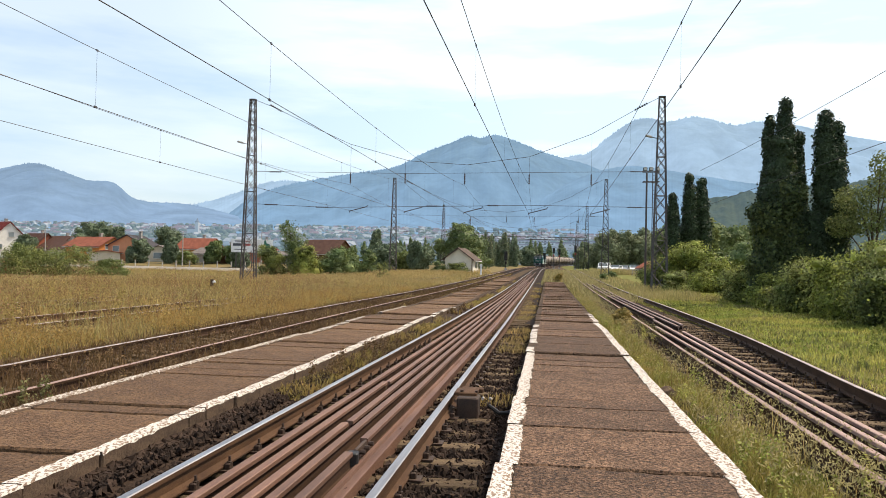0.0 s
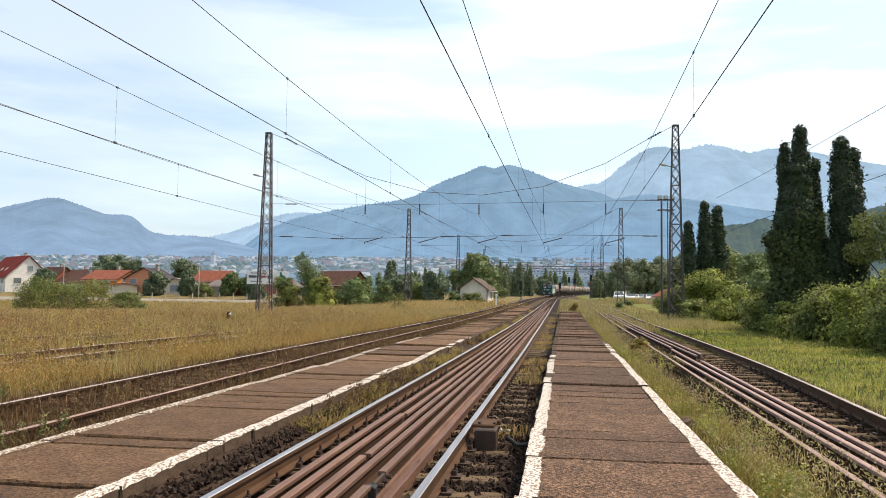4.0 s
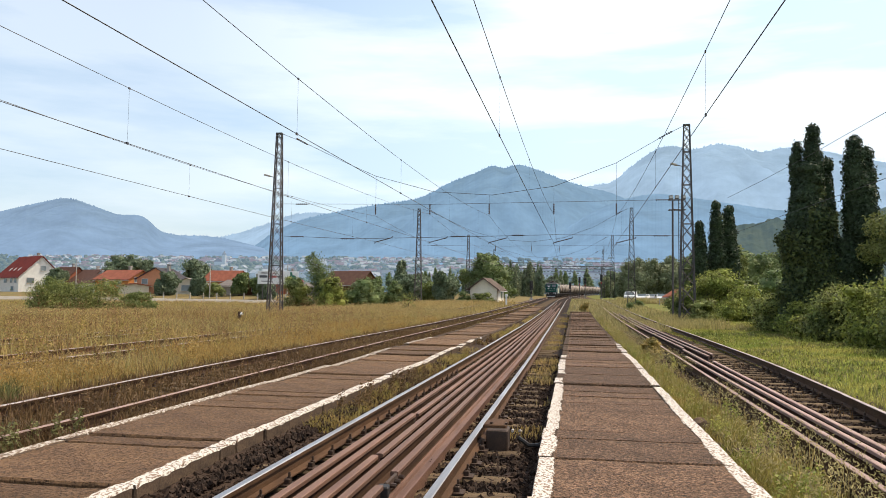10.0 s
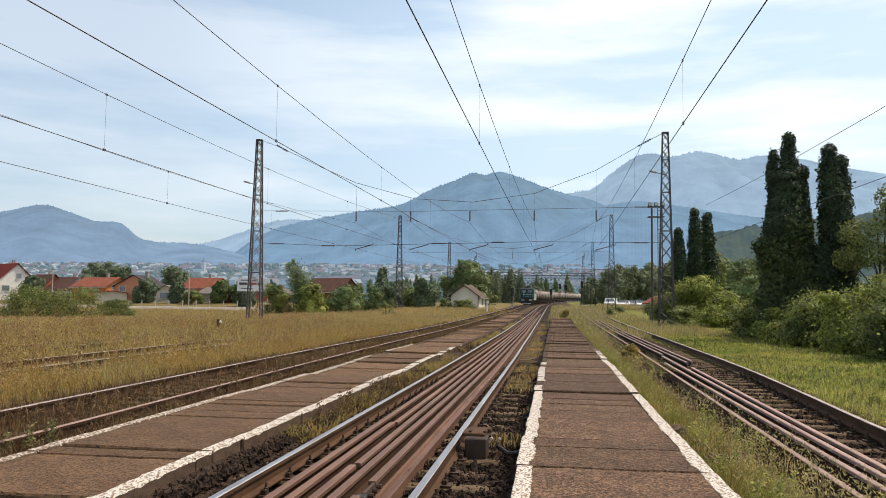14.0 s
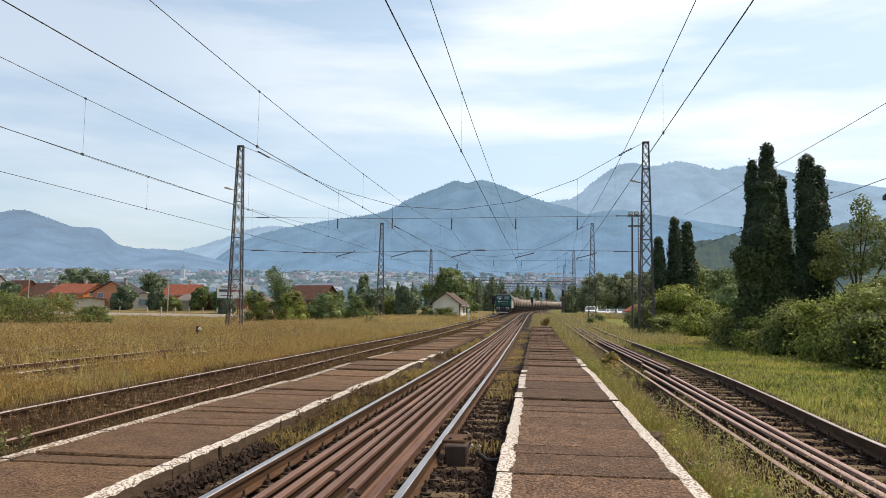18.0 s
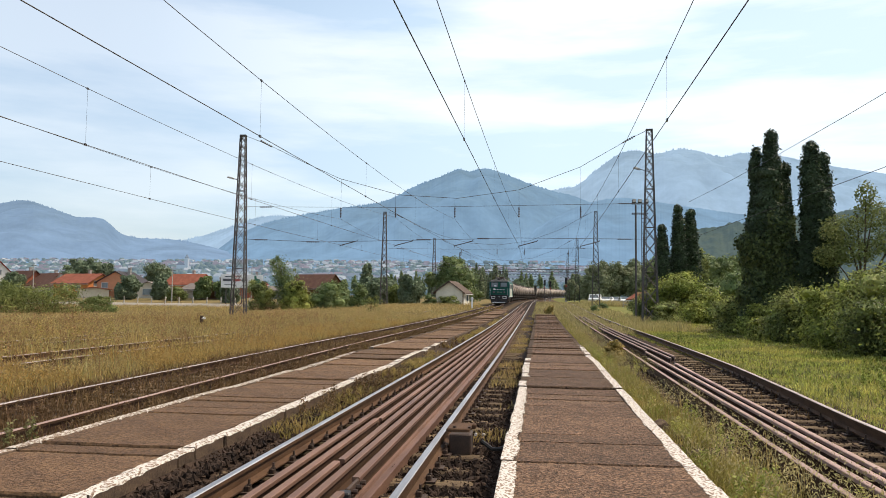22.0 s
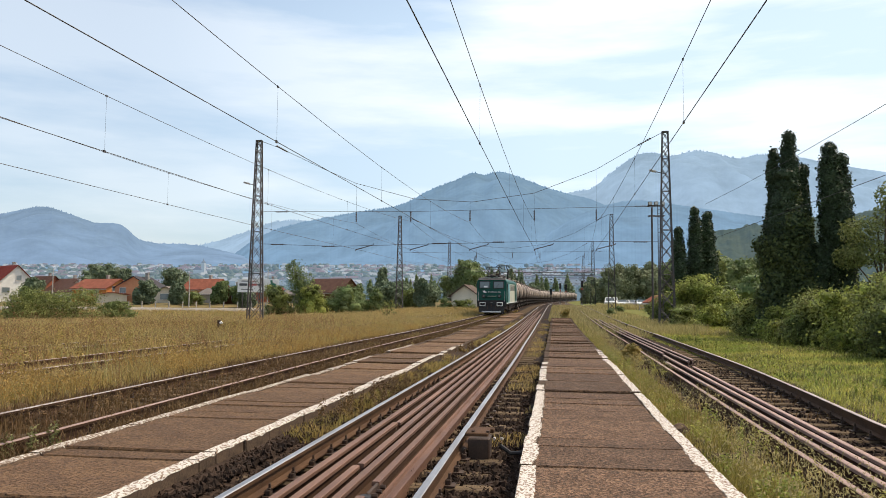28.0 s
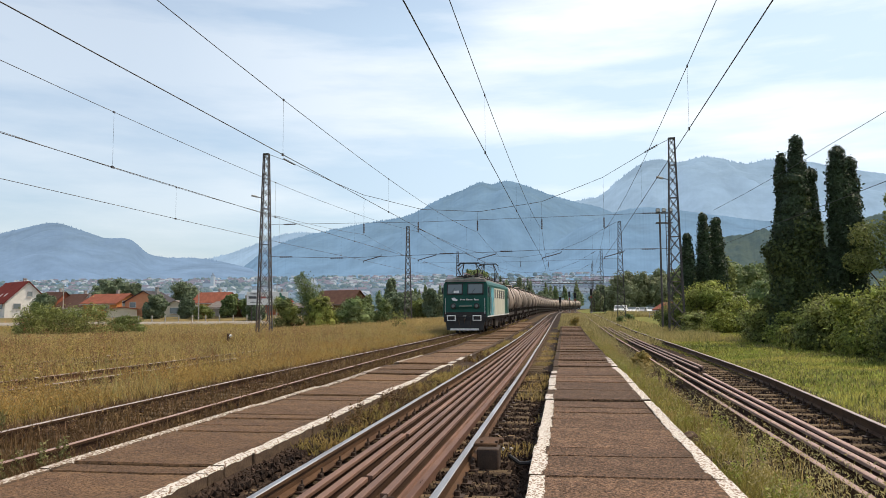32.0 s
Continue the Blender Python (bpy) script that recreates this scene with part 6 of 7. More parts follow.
        for y in (-7.35, 7.35):
            part("cab_door", side_panel(x, [(y - 0.36, 1.3), (y + 0.36, 1.3), (y + 0.36, 3.2), (y - 0.36, 3.2)], 0.03), M["loco_green"], body)
            part("door_window", side_panel(x, [(y - 0.22, 2.5), (y + 0.22, 2.5), (y + 0.22, 3.1), (y - 0.22, 3.1)], 0.036), M["pane"], body)
            for d in (-0.46, 0.46):
                part("grab_rail", Shape().tube([(x + s * 0.07, y + d, 1.3), (x + s * 0.07, y + d, 2.5)], 0.016, 5), M["lining"], loco)
            for z in (0.5, 0.8, 1.06):
                part("step", Shape().box((x - s * 0.04, y, z), (0.2, 0.5, 0.03)), M["loco_black"], loco)
        for y in (-3.6, -1.8, 0.0, 1.8, 3.6):
            g = part("ventilation_grille", side_panel(x, [(y - 0.5, 2.45), (y + 0.5, 2.45), (y + 0.5, 3.1), (y - 0.5, 3.1)], 0.03), M["loco_roof"], loco)
            for q in range(5):
                part("slat", Shape().box((x + s * 0.035, y, 2.52 + q * 0.125), (0.02, 0.96, 0.05)), M["loco_roof"], g)
    part("underframe", Shape().box((0, 0, 1.03), (2.7, L - 0.5, 0.24)), M["under"], loco)
    part("equipment_box", Shape().box((0, 0, 0.62), (2.6, 2.4, 0.66), bevel=0.05), M["under"], loco)
    # bogies
    for by in (-5.3, 5.3):
        bogie = part("bogie", Shape().box((1.14, by, 0.72), (0.14, 5.9, 0.36), bevel=0.04).box((-1.14, by, 0.72), (0.14, 5.9, 0.36), bevel=0.04).box((0, by - 1.1, 0.75), (2.2, 0.3, 0.3)).box((0, by + 1.1, 0.75), (2.2, 0.3, 0.3)), M["under"], loco)
        for d in (-2.2, 0.0, 2.2):
            wheelset("wheelset", bogie, by + d, 0.625)
            for s in (-1, 1):
                part("axle_box", Shape().box((s * 1.16, by + d, 0.62), (0.22, 0.42, 0.36), bevel=0.05), M["iron"], bogie)
                part("spring", Shape().lathe((s * 1.14, by + d + 0.42, 0.9), "z", [(-0.16, 0.09), (0.16, 0.09)], 8), M["iron"], bogie)
    # roof gear: two pantographs, insulators and bus bars
    for y, up in ((-6.3, 0.95), (6.3, 1.55)):
        z = h1 + 0.34
        pan = thing_part("pantograph", loco)
        part("base_frame", Shape().tube([(-0.75, y - 0.9, z), (0.75, y - 0.9, z), (0.75, y + 0.9, z), (-0.75, y + 0.9, z), (-0.75, y - 0.9, z)], 0.05, 5), M["loco_black"], pan)
        for s in (-1, 1):
            part("foot_insulator", Shape().lathe((s * 0.75, y - 0.9, z - 0.2), "z", [(0, 0.07), (0.05, 0.1), (0.08, 0.06), (0.12, 0.1), (0.16, 0.06), (0.2, 0.05)], 8), M["insul"], pan)
            part("foot_insulator", Shape().lathe((s * 0.75, y + 0.9, z - 0.2), "z", [(0, 0.07), (0.05, 0.1), (0.08, 0.06), (0.12, 0.1), (0.16, 0.06), (0.2, 0.05)], 8), M["insul"], pan)
            for d in (-1, 1):
                part("lower_arm", Shape().tube([(s * 0.55, y + d * 0.15, z), (s * 0.68, y + d * 1.05, z + up * 0.5)], 0.045, 5), M["loco_black"], pan)
                part("upper_arm", Shape().tube([(s * 0.68, y + d * 1.05, z + up * 0.5), (s * 0.42, y + d * 0.1, z + up)], 0.034, 5), M["loco_black"], pan)
        for d in (-0.16, 0.16):
            part("collector_strip", Shape().tube([(-0.86, y + d, z + up - 0.16), (-0.66, y + d, z + up + 0.03), (0.66, y + d, z + up + 0.03), (0.86, y + d, z + up - 0.16)], 0.045, 6), M["loco_black"], pan)
    for y in (-4.4, -3.0, -1.2, 0.8, 2.6, 4.4):
        for x in (-0.5, 0.5):
            part("roof_insulator", Shape().lathe((x, y, h1 + 0.2), "z", [(0, 0.1), (0.1, 0.14), (0.14, 0.08), (0.22, 0.13), (0.28, 0.07), (0.42, 0.05)], 8), M["insul"], loco)
    part("bus_bar", Shape().tube([(-0.5, -6.0, h1 + 0.62), (-0.5, -4.4, h1 + 0.64), (-0.5, 4.4, h1 + 0.64), (-0.5, 6.0, h1 + 0.62)], 0.025, 5), M["copper"], loco)
    part("breaker", Shape().box((0.1, -2.0, h1 + 0.5), (0.5, 0.9, 0.5), bevel=0.06), M["iron"], loco)
    part("roof_lamp", Shape().lathe((0, -L / 2 + 0.52, h1 + 0.24), "y", [(-0.16, 0.13), (-0.14, 0.16), (0.14, 0.14)], 12), M["loco_black"], loco)
    part("cab_visor", Shape().box((0, -L / 2 + 0.30, h1 - 0.06), (2.86, 0.34, 0.07), bevel=0.02), M["loco_roof"], loco, "pale visor over the windscreens")
    part("front_valve_pipe", Shape().tube([(-0.42, -L / 2 - 0.02, 1.0), (-0.42, -L / 2 - 0.14, 0.9), (-0.38, -L / 2 - 0.16, 0.6)], 0.03, 6), M["iron"], loco)
    part("front_valve_pipe", Shape().tube([(0.42, -L / 2 - 0.02, 1.0), (0.42, -L / 2 - 0.14, 0.9), (0.38, -L / 2 - 0.16, 0.6)], 0.03, 6), M["iron"], loco)
    part("horn", Shape().lathe((0.5, -L / 2 + 0.9, h1 + 0.3), "y", [(-0.3, 0.1), (0.1, 0.04)], 8), M["loco_roof"], loco)
    return loco


def thing_part(name, parent):
    """A part made of pieces: a small base plate that carries them."""
    return part(name, Shape().box((0, 0, 3.86), (0.12, 0.12, 0.02)), M["iron"], parent)


def build_tank_wagon():
    """Four-axle tank wagon; origin on the rails at its middle."""
    L, R, zc = 9.9, 1.38, 2.52
    wagon = thing("tank_wagon", "dusty brown-grey railway tank wagon on two bogies", "wagon", group="tank wagons")
    n = 28
    end = [(-L / 2, 0.02), (-L / 2 + 0.02, 0.5), (-L / 2 + 0.10, 0.95), (-L / 2 + 0.25, 1.22), (-L / 2 + 0.42, R)]
    tank = part("tank", Shape().lathe((0, 0, zc), "y", end + [(a * -1, b) for a, b in reversed(end)], n), M["tank"], wagon, smooth=True)
    for y in (-3.9, 3.9):
        part("tank_band", Shape().lathe((0, 0, zc), "y", [(y - 0.045, R + 0.002), (y - 0.045, R + 0.018), (y + 0.045, R + 0.018), (y + 0.045, R + 0.002)], n), M["under"], tank)
    part("manhole", Shape().lathe((0, 0, zc + R - 0.05), "z", [(0, 0.36), (0.24, 0.36), (0.24, 0.42), (0.3, 0.42), (0.36, 0.2)], 14), M["tank"], wagon)
    part("catwalk", Shape().box((0, 0, zc + R + 0.10), (0.7, 3.2, 0.04)), M["under"], wagon)
    for s in (-1, 1):
        part("catwalk_rail", Shape().tube([(s * 0.36, -1.6, zc + R + 0.1), (s * 0.36, -1.6, zc + R + 0.5), (s * 0.36, 1.6, zc + R + 0.5), (s * 0.36, 1.6, zc + R + 0.1)], 0.018, 4), M["under"], wagon)
        for y in (-0.25, 0.25):
            part("ladder_rail", Shape().tube([(s * 1.55, y, 1.1), (s * 1.52, y, zc), (s * 1.1, y, zc + 1.1), (s * 0.4, y, zc + R + 0.12)], 0.018, 4), M["under"], wagon)
        for q in range(6):
            part("ladder_rung", Shape().tube([(s * 1.54, -0.25, 1.25 + q * 0.26), (s * 1.54, 0.25, 1.25 + q * 0.26)], 0.014, 4), M["under"], wagon)
        part("side_sill", Shape().box((s * 1.12, 0, 1.08), (0.12, L + 0.5, 0.26)), M["under"], wagon)
        for y in (-L / 2 - 0.55, L / 2 + 0.55):
            d = 1 if y > 0 else -1
            part("buffer", Shape().lathe((s * 0.87, y - d * 0.32, 1.04), "y", [(0, 0.12), (d * 0.3, 0.10), (d * 0.33, 0.22), (d * 0.37, 0.2)], 10), M["under"], wagon)
    for y in (-3.9, -1.3, 1.3, 3.9):
        part("saddle", Shape().box((0, y, 1.36), (2.1, 0.22, 0.42)), M["under"], wagon)
    for y in (-L / 2 - 0.2, L / 2 + 0.2):
        part("end_beam", Shape().box((0, y, 1.05), (2.6, 0.16, 0.36)), M["under"], wagon)
        part("end_platform_rail", Shape().tube([(-1.2, y, 1.2), (-1.2, y, 2.2), (1.2, y, 2.2), (1.2, y, 1.2)], 0.02, 4), M["under"], wagon)
    part("drain_pipe", Shape().tube([(0, 0, 1.3), (0, 0, 0.75), (0.7, 0, 0.75)], 0.09, 8), M["under"], wagon)
    for by in (-4.05, 4.05):
        bogie = part("bogie", Shape().box((1.02, by, 0.52), (0.12, 2.5, 0.26), bevel=0.04).box((-1.02, by, 0.52), (0.12, 2.5, 0.26), bevel=0.04).box((0, by, 0.72), (2.2, 0.4, 0.24)), M["under"], wagon)
        for d in (-0.9, 0.9):
            wheelset("wheelset", bogie, by + d, 0.46)
    return wagon


WAGONS = 24
locomotive = build_locomotive()
first_wagon = build_tank_wagon()
wagons = [first_wagon] + [copy_thing(first_wagon, pose(0, 0, 0)) for _ in range(WAGONS - 1)]
WAGON_PITCH, FIRST_GAP = 12.9, 15.6
# where the locomotive's middle is along the line, time by time
TRAIN_Y = [(0.0, 276.0), (6.0, 237.0), (9.0, 217.0), (13.0, 189.5), (19.0, 149.0), (23.0, 121.5), (28.0, 87.3), (32.0, 61.0)]


# ---- village, station hut and town ----
def plaster(name, c):
    return mat(name, c, tuple(k * 0.82 for k in c), scale=0.8, rough=0.9, bump=0.15, grain=12, stain=0.1)


def tiles(name, c):
    return mat(name, c, tuple(k * 0.68 for k in c), scale=0.9, rough=0.85, bump=0.4, grain=8, stain=0.2)


M.update(
    wall_white=plaster("white_plaster", (0.72, 0.70, 0.66)), wall_orange=plaster("orange_plaster", (0.58, 0.24, 0.08)), wall_terra=plaster("terracotta_plaster", (0.52, 0.26, 0.15)),
    wall_cream=plaster("cream_plaster", (0.55, 0.50, 0.40)), wall_grey=plaster("grey_plaster", (0.32, 0.30, 0.28)), wall_brick=plaster("red_wall", (0.34, 0.12, 0.07)),
    roof_red=tiles("red_roof_tiles", (0.17, 0.03, 0.022)), roof_orange=tiles("orange_roof_tiles", (0.27, 0.095, 0.06)), roof_pale=tiles("pale_sheet_roof", (0.62, 0.60, 0.57)), roof_brown=tiles("brown_roof_tiles", (0.11, 0.06, 0.045)),
    roof_hut=tiles("weathered_brown_roof", (0.115, 0.085, 0.068)), roof_dark=tiles("dark_roof", (0.06, 0.055, 0.06)), roof_grey=tiles("grey_roof_sheet", (0.22, 0.19, 0.17)),
    frame=mat("window_frame", (0.55, 0.53, 0.50), rough=0.6, bump=0), wood=mat("brown_boards", (0.12, 0.065, 0.035), (0.08, 0.045, 0.025), scale=4, rough=0.8, stretch=(1, 1, 8)),
    hut_wall=plaster("pale_hut_plaster", (0.72, 0.67, 0.56)), asphalt=mat("pale_road", (0.36, 0.33, 0.28), (0.28, 0.25, 0.21), scale=0.5, rough=0.95, grain=20),
    board=mat("board_white", (0.62, 0.64, 0.65), (0.56, 0.58, 0.60), rough=0.5, bump=0), board_ink=mat("board_lettering", (0.06, 0.07, 0.09), rough=0.6, bump=0),
    board_red=mat("board_red", (0.40, 0.08, 0.07), rough=0.6, bump=0), board_green=mat("board_green", (0.02, 0.14, 0.10), rough=0.6, bump=0),
    car_white=mat("white_car_paint", (0.70, 0.71, 0.72), (0.64, 0.65, 0.66), rough=0.3, bump=0), car_grey=mat("silver_car_paint", (0.38, 0.39, 0.41), rough=0.3, metal=0.3, bump=0),
    car_dark=mat("dark_car_paint", (0.05, 0.06, 0.08), rough=0.3, bump=0), tyre=mat("tyre", (0.02, 0.02, 0.02), rough=0.9, bump=0),
    signal_red=lamp_mat("red_signal_light", (1.0, 0.05, 0.03), 2.5), post_red=mat("red_post_paint", (0.40, 0.06, 0.05), rough=0.6, bump=0),
)


def gable_house(label, x, y, turn, w, d, eave, ridge, wall, roof, windows=(), attic=(), chimney=True, porch=None, over=0.5, cat="house", name="house", skylights=0, ridge_off=0.0):
    """House with its gable towards -y before turning; w across the gable, d along the ridge. windows: (x, z, w, h) on the gable wall."""
    h = thing(name, label, cat, pose(x, y, ground_z(x, y) - 0.1, 0, 0, turn))
    ro = ridge_off
    vs = [(-w / 2, 0, -0.5), (w / 2, 0, -0.5), (w / 2, 0, eave), (ro, 0, ridge), (-w / 2, 0, eave)]
    vs += [(a, d, c) for a, b, c in vs]
    part("wall", Shape().add(vs, [(0, 1, 2, 3, 4), (9, 8, 7, 6, 5), (0, 5, 6, 1), (1, 6, 7, 2), (4, 9, 5, 0), (2, 7, 8, 3), (3, 8, 9, 4)]), M[wall], h)
    for s in (-1, 1):
        ex = s * w / 2
        sl = (eave - ridge) / (ex - ro)
        e2 = ex + s * over
        z2 = ridge + sl * (e2 - ro)
        t = 0.16
        q = [(ro, -over, ridge + 0.02), (e2, -over, z2 + 0.02), (e2, d + over, z2 + 0.02), (ro, d + over, ridge + 0.02)]
        rf = part("roof", Shape().add(q + [(a, b, c + t) for a, b, c in q], [(0, 1, 2, 3), (7, 6, 5, 4), (0, 4, 5, 1), (1, 5, 6, 2), (2, 6, 7, 3), (3, 7, 4, 0)]), M[roof], h)
        part("gutter", Shape().tube([(e2, -over, z2 - 0.02), (e2, d + over, z2 - 0.02)], 0.07, 6), M["frame"], rf)
        if skylights and s < 0:
            for k in range(skylights):
                yy = d * (0.3 + 0.2 * k)
                xm = ro + (e2 - ro) * 0.62
                zm = ridge + sl * (xm - ro) + t + 0.05
                part("skylight", Shape().box((xm, yy, zm), (1.0, 0.8, 0.08), Euler((0, -math.atan(sl), 0)).to_matrix()), M["frame"], rf)
    for k, (a, z, ww, hh) in enumerate(windows):
        win = part("window", Shape().box((a, -0.03, z), (ww + 0.2, 0.12, hh + 0.2)), M["frame"], h)
        part("pane", Shape().box((a, -0.08, z), (ww, 0.06, hh)), M["pane"], win)
        part("sill", Shape().box((a, -0.12, z - hh / 2 - 0.1), (ww + 0.3, 0.22, 0.07)), M["frame"], win)
    for yy, z, ww, hh in attic:
        for s in (-1, 1):
            win = part("window", Shape().box((s * w / 2, yy, z), (0.12, ww + 0.2, hh + 0.2)), M["frame"], h)
            part("pane", Shape().box((s * (w / 2 + 0.05), yy, z), (0.06, ww, hh)), M["pane"], win)
    if chimney:
        ch = part("chimney", Shape().box((w * 0.15, d * 0.45, ridge + 0.25), (0.6, 0.6, 1.5)), M["wall_grey"], h)
        part("chimney_cap", Shape().box((w * 0.15, d * 0.45, ridge + 1.05), (0.75, 0.75, 0.12)), M["concrete"], ch)
    if porch:
        px, pz, pw, pd, mtl = porch
        part("porch_roof", Shape().box((px, -pd / 2, pz), (pw, pd + 0.4, 0.2), Euler((0.12, 0, 0)).to_matrix()), M[mtl], h)
        for a in (px - pw / 2 + 0.2, px + pw / 2 - 0.2):
            part("porch_post", Shape().box((a, -pd + 0.1, pz / 2 - 0.2), (0.16, 0.16, pz)), M["wood"], h)
    return h


# the nearer houses, as they stand along the road
gable_house("white two-storey house with a dark red roof and skylights", -129.6, 170, 57, 10.2, 15, 3.9, 8.9, "wall_white", "roof_red", ((0.4, 5.9, 1.1, 1.1), (3.0, 2.9, 2.2, 1.2), (-2.4, 2.9, 1.6, 1.2)),
            ((2, 2.9, 1.4, 1.2), (5, 2.9, 1.4, 1.2), (9, 2.9, 2.0, 1.2), (4, 0.9, 1.8, 1.0)), skylights=3)
gable_house("low house under a faded red-brown roof", -131.5, 187, 66, 7, 9, 3.4, 6.7, "wall_brick", "roof_brown", ((0, 3.6, 1.2, 1.0),))
gable_house("weathered house with a hipped brown roof", -122.5, 184, 62, 8.5, 10, 3.0, 6.0, "wall_grey", "roof_brown", ((-1.5, 2, 1.1, 1.1), (1.5, 2, 1.1, 1.1)))
gable_house("small white house with a brown roof", -112.8, 171, 56, 5.6, 9, 2.6, 4.6, "wall_white", "roof_brown", ((0.3, 2.4, 1.6, 1.4),), chimney=True)
gable_house("bright orange house with an orange tiled roof", -101.5, 168, 74, 7.6, 11, 3.4, 5.5, "wall_orange", "roof_orange", ((-1.4, 3.3, 1.3, 1.1), (1.6, 3.3, 1.6, 1.1), (0.0, 1.0, 1.4, 1.0)), ((3, 2.2, 1.4, 1.1), (7, 2.2, 1.4, 1.1)), porch=(-1.0, 2.3, 5.0, 2.2, "roof_orange"))
gable_house("terracotta house with solar panels on a dark roof", -95.0, 163, 8, 8.4, 10, 3.6, 6.0, "wall_terra", "roof_dark", ((2.6, 2.9, 1.3, 1.1), (-2.4, 2.9, 1.3, 1.1)), ((3, 2.6, 1.2, 1.1), (6.5, 2.6, 1.2, 1.1), (3, 0.6, 1.4, 1.1)))
gable_house("pale garage building beside the terracotta house", -84.5, 158, 10, 5.5, 6, 2.6, 3.6, "wall_cream", "roof_grey", ((0, 1.5, 2.2, 1.2),), chimney=False)
gable_house("pale low outbuilding with a flat orange roof", -97.0, 158, 38, 6, 4, 1.9, 2.3, "wall_cream", "roof_orange", (), chimney=False)
gable_house("house with a bright orange roof behind trees", -82.5, 182, 78, 7.0, 9, 3.5, 5.9, "wall_terra", "roof_orange", ((0, 3.4, 1.2, 1.0),))
gable_house("grey-roofed shed with a pale gable", -73.5, 165, 60, 5, 7, 2.2, 3.4, "wall_grey", "roof_grey", (), chimney=False)
gable_house("old timber house with a dark sagging roof", -66.0, 152, 30, 6.5, 7, 2.1, 3.6, "wood", "roof_dark", ((0, 1.4, 1.0, 0.9),))
gable_house("small house with a red roof and white trim", -79.5, 205, 15, 8, 8, 4.0, 6.4, "wall_brick", "roof_red", ((-1.5, 3.4, 1.2, 1.0), (1.5, 3.4, 1.2, 1.0)))
gable_house("large barn with a dark red-brown roof", -53.0, 195, 68, 9, 12, 3.0, 6.4, "wood", "roof_brown", (), chimney=False, name="barn", cat="barn")
gable_house("low shed with a pale sheet roof", -55.5, 176, 80, 4, 8, 2.2, 3.0, "wall_grey", "roof_grey", (), chimney=False, name="shed", cat="shed")
# the station hut beside the line
hut = gable_house("small pale plastered railway hut with a brown gable roof", -13.1, 112, -6, 4.0, 5.2, 2.1, 3.55, "hut_wall", "roof_hut", (), (), chimney=False, over=0.45, name="hut", cat="hut")
part("door", Shape().box((2.03, 1.2, 0.85), (0.1, 0.95, 2.0)), M["wall_white"], hut)
part("drain_pipe", Shape().tube([(2.07, -0.08, 0), (2.07, -0.08, 2.1)], 0.05, 6), M["wood"], hut)
part("side_window", Shape().box((2.03, 3.4, 1.2), (0.1, 0.9, 0.9)), M["pane"], hut)
build_bush("clipped dark bush against the hut wall", -12.6, 109.5, 3.6, 1.8, 1.5, 1600, 0.09, "dark_bush", 95)
build_bush("dark bush beside the hut", -15.8, 111, 2.6, 2.0, 1.6, 1400, 0.09, "tree_leaf", 96)
single("white_post", Shape().box((0, 0, 0.55), (0.22, 0.22, 1.3), bevel=0.04).box((0, 0, 1.25), (0.34, 0.3, 0.3), bevel=0.05), M["board"], "short white marker post beside the line", "post", pose(-8.7, 100, rise(100) - 0.2))

# road and fence in front of the houses
road = Shape().sweep([(-3.6, -0.8), (3.6, -0.8), (2.4, 0.0), (-2.4, 0.0)], [(-140 + k * 6, 124 + 5 * math.sin(k * 0.25) * 0.4, ground_z(-140 + k * 6, 124) + 0.5) for k in range(17)])
single("road", road, M["asphalt"], "pale dusty village road behind the meadow", "road", kind="structure")
fence = thing("fence", "thin wire fence on concrete posts along the road", "fence")
for k in range(26):
    x = -100 + k * 2.6
    part("fence_post", Shape().box((x, 130, ground_z(x, 130) + 0.7), (0.14, 0.14, 1.7)), M["concrete"], fence)
for z in (0.5, 0.9, 1.3):
    part("fence_wire", Shape().tube([(-100 + k * 13, 130, ground_z(-100 + k * 13, 130) + z) for k in range(6)], 0.012, 4), M["wire"], fence)
for x, y, h in ((-70, 140, 6.5), (-84, 150, 6.5), (-58, 150, 7.0), (-113, 160, 7.5)):
    pole = thing("utility_pole", "bare grey concrete utility pole", "pole", pose(x, y, ground_z(x, y)), "utility poles")
    part("shaft", Shape().tube([(0, 0, -0.3), (0, 0, h)], 0.13, 7, 0.08), M["concrete"], pole)
    part("cross_arm", Shape().box((0, 0, h - 0.4), (1.2, 0.08, 0.08)), M["galvan"], pole)

# billboard behind the mast
board = thing("billboard", "wide white billboard with dark lettering and a green figure shape", "billboard", pose(-50.0, 125, ground_z(-50, 125), 0, 0, 22))
part("panel", Shape().box((0, 0, 4.35), (6.9, 0.16, 2.25), bevel=0.02), M["board"], board)
for x, z, w, h, mt in ((-2.3, 5.1, 1.1, 0.16, "board_ink"), (-0.9, 5.1, 0.9, 0.14, "board_red"), (-2.5, 4.5, 1.3, 0.42, "board_ink"), (-0.9, 4.5, 1.2, 0.34, "board_red"), (0.4, 4.5, 0.9, 0.34, "board_ink"), (-1.9, 3.7, 2.0, 0.12, "board_ink")):
    part("lettering_bar", Shape().box((x, -0.10, z), (w, 0.02, h)), M[mt], board)
part("picture_shape", Shape().add([(1.7, -0.1, 3.3), (2.7, -0.1, 3.3), (3.1, -0.1, 4.1), (2.9, -0.1, 4.7), (2.35, -0.1, 4.85), (2.3, -0.1, 5.35), (1.95, -0.1, 5.3), (2.0, -0.1, 4.7), (1.55, -0.1, 4.2)], [tuple(range(9))]).box((2.2, -0.09, 4.0), (0.5, 0.01, 0.5)), M["board_green"], board)
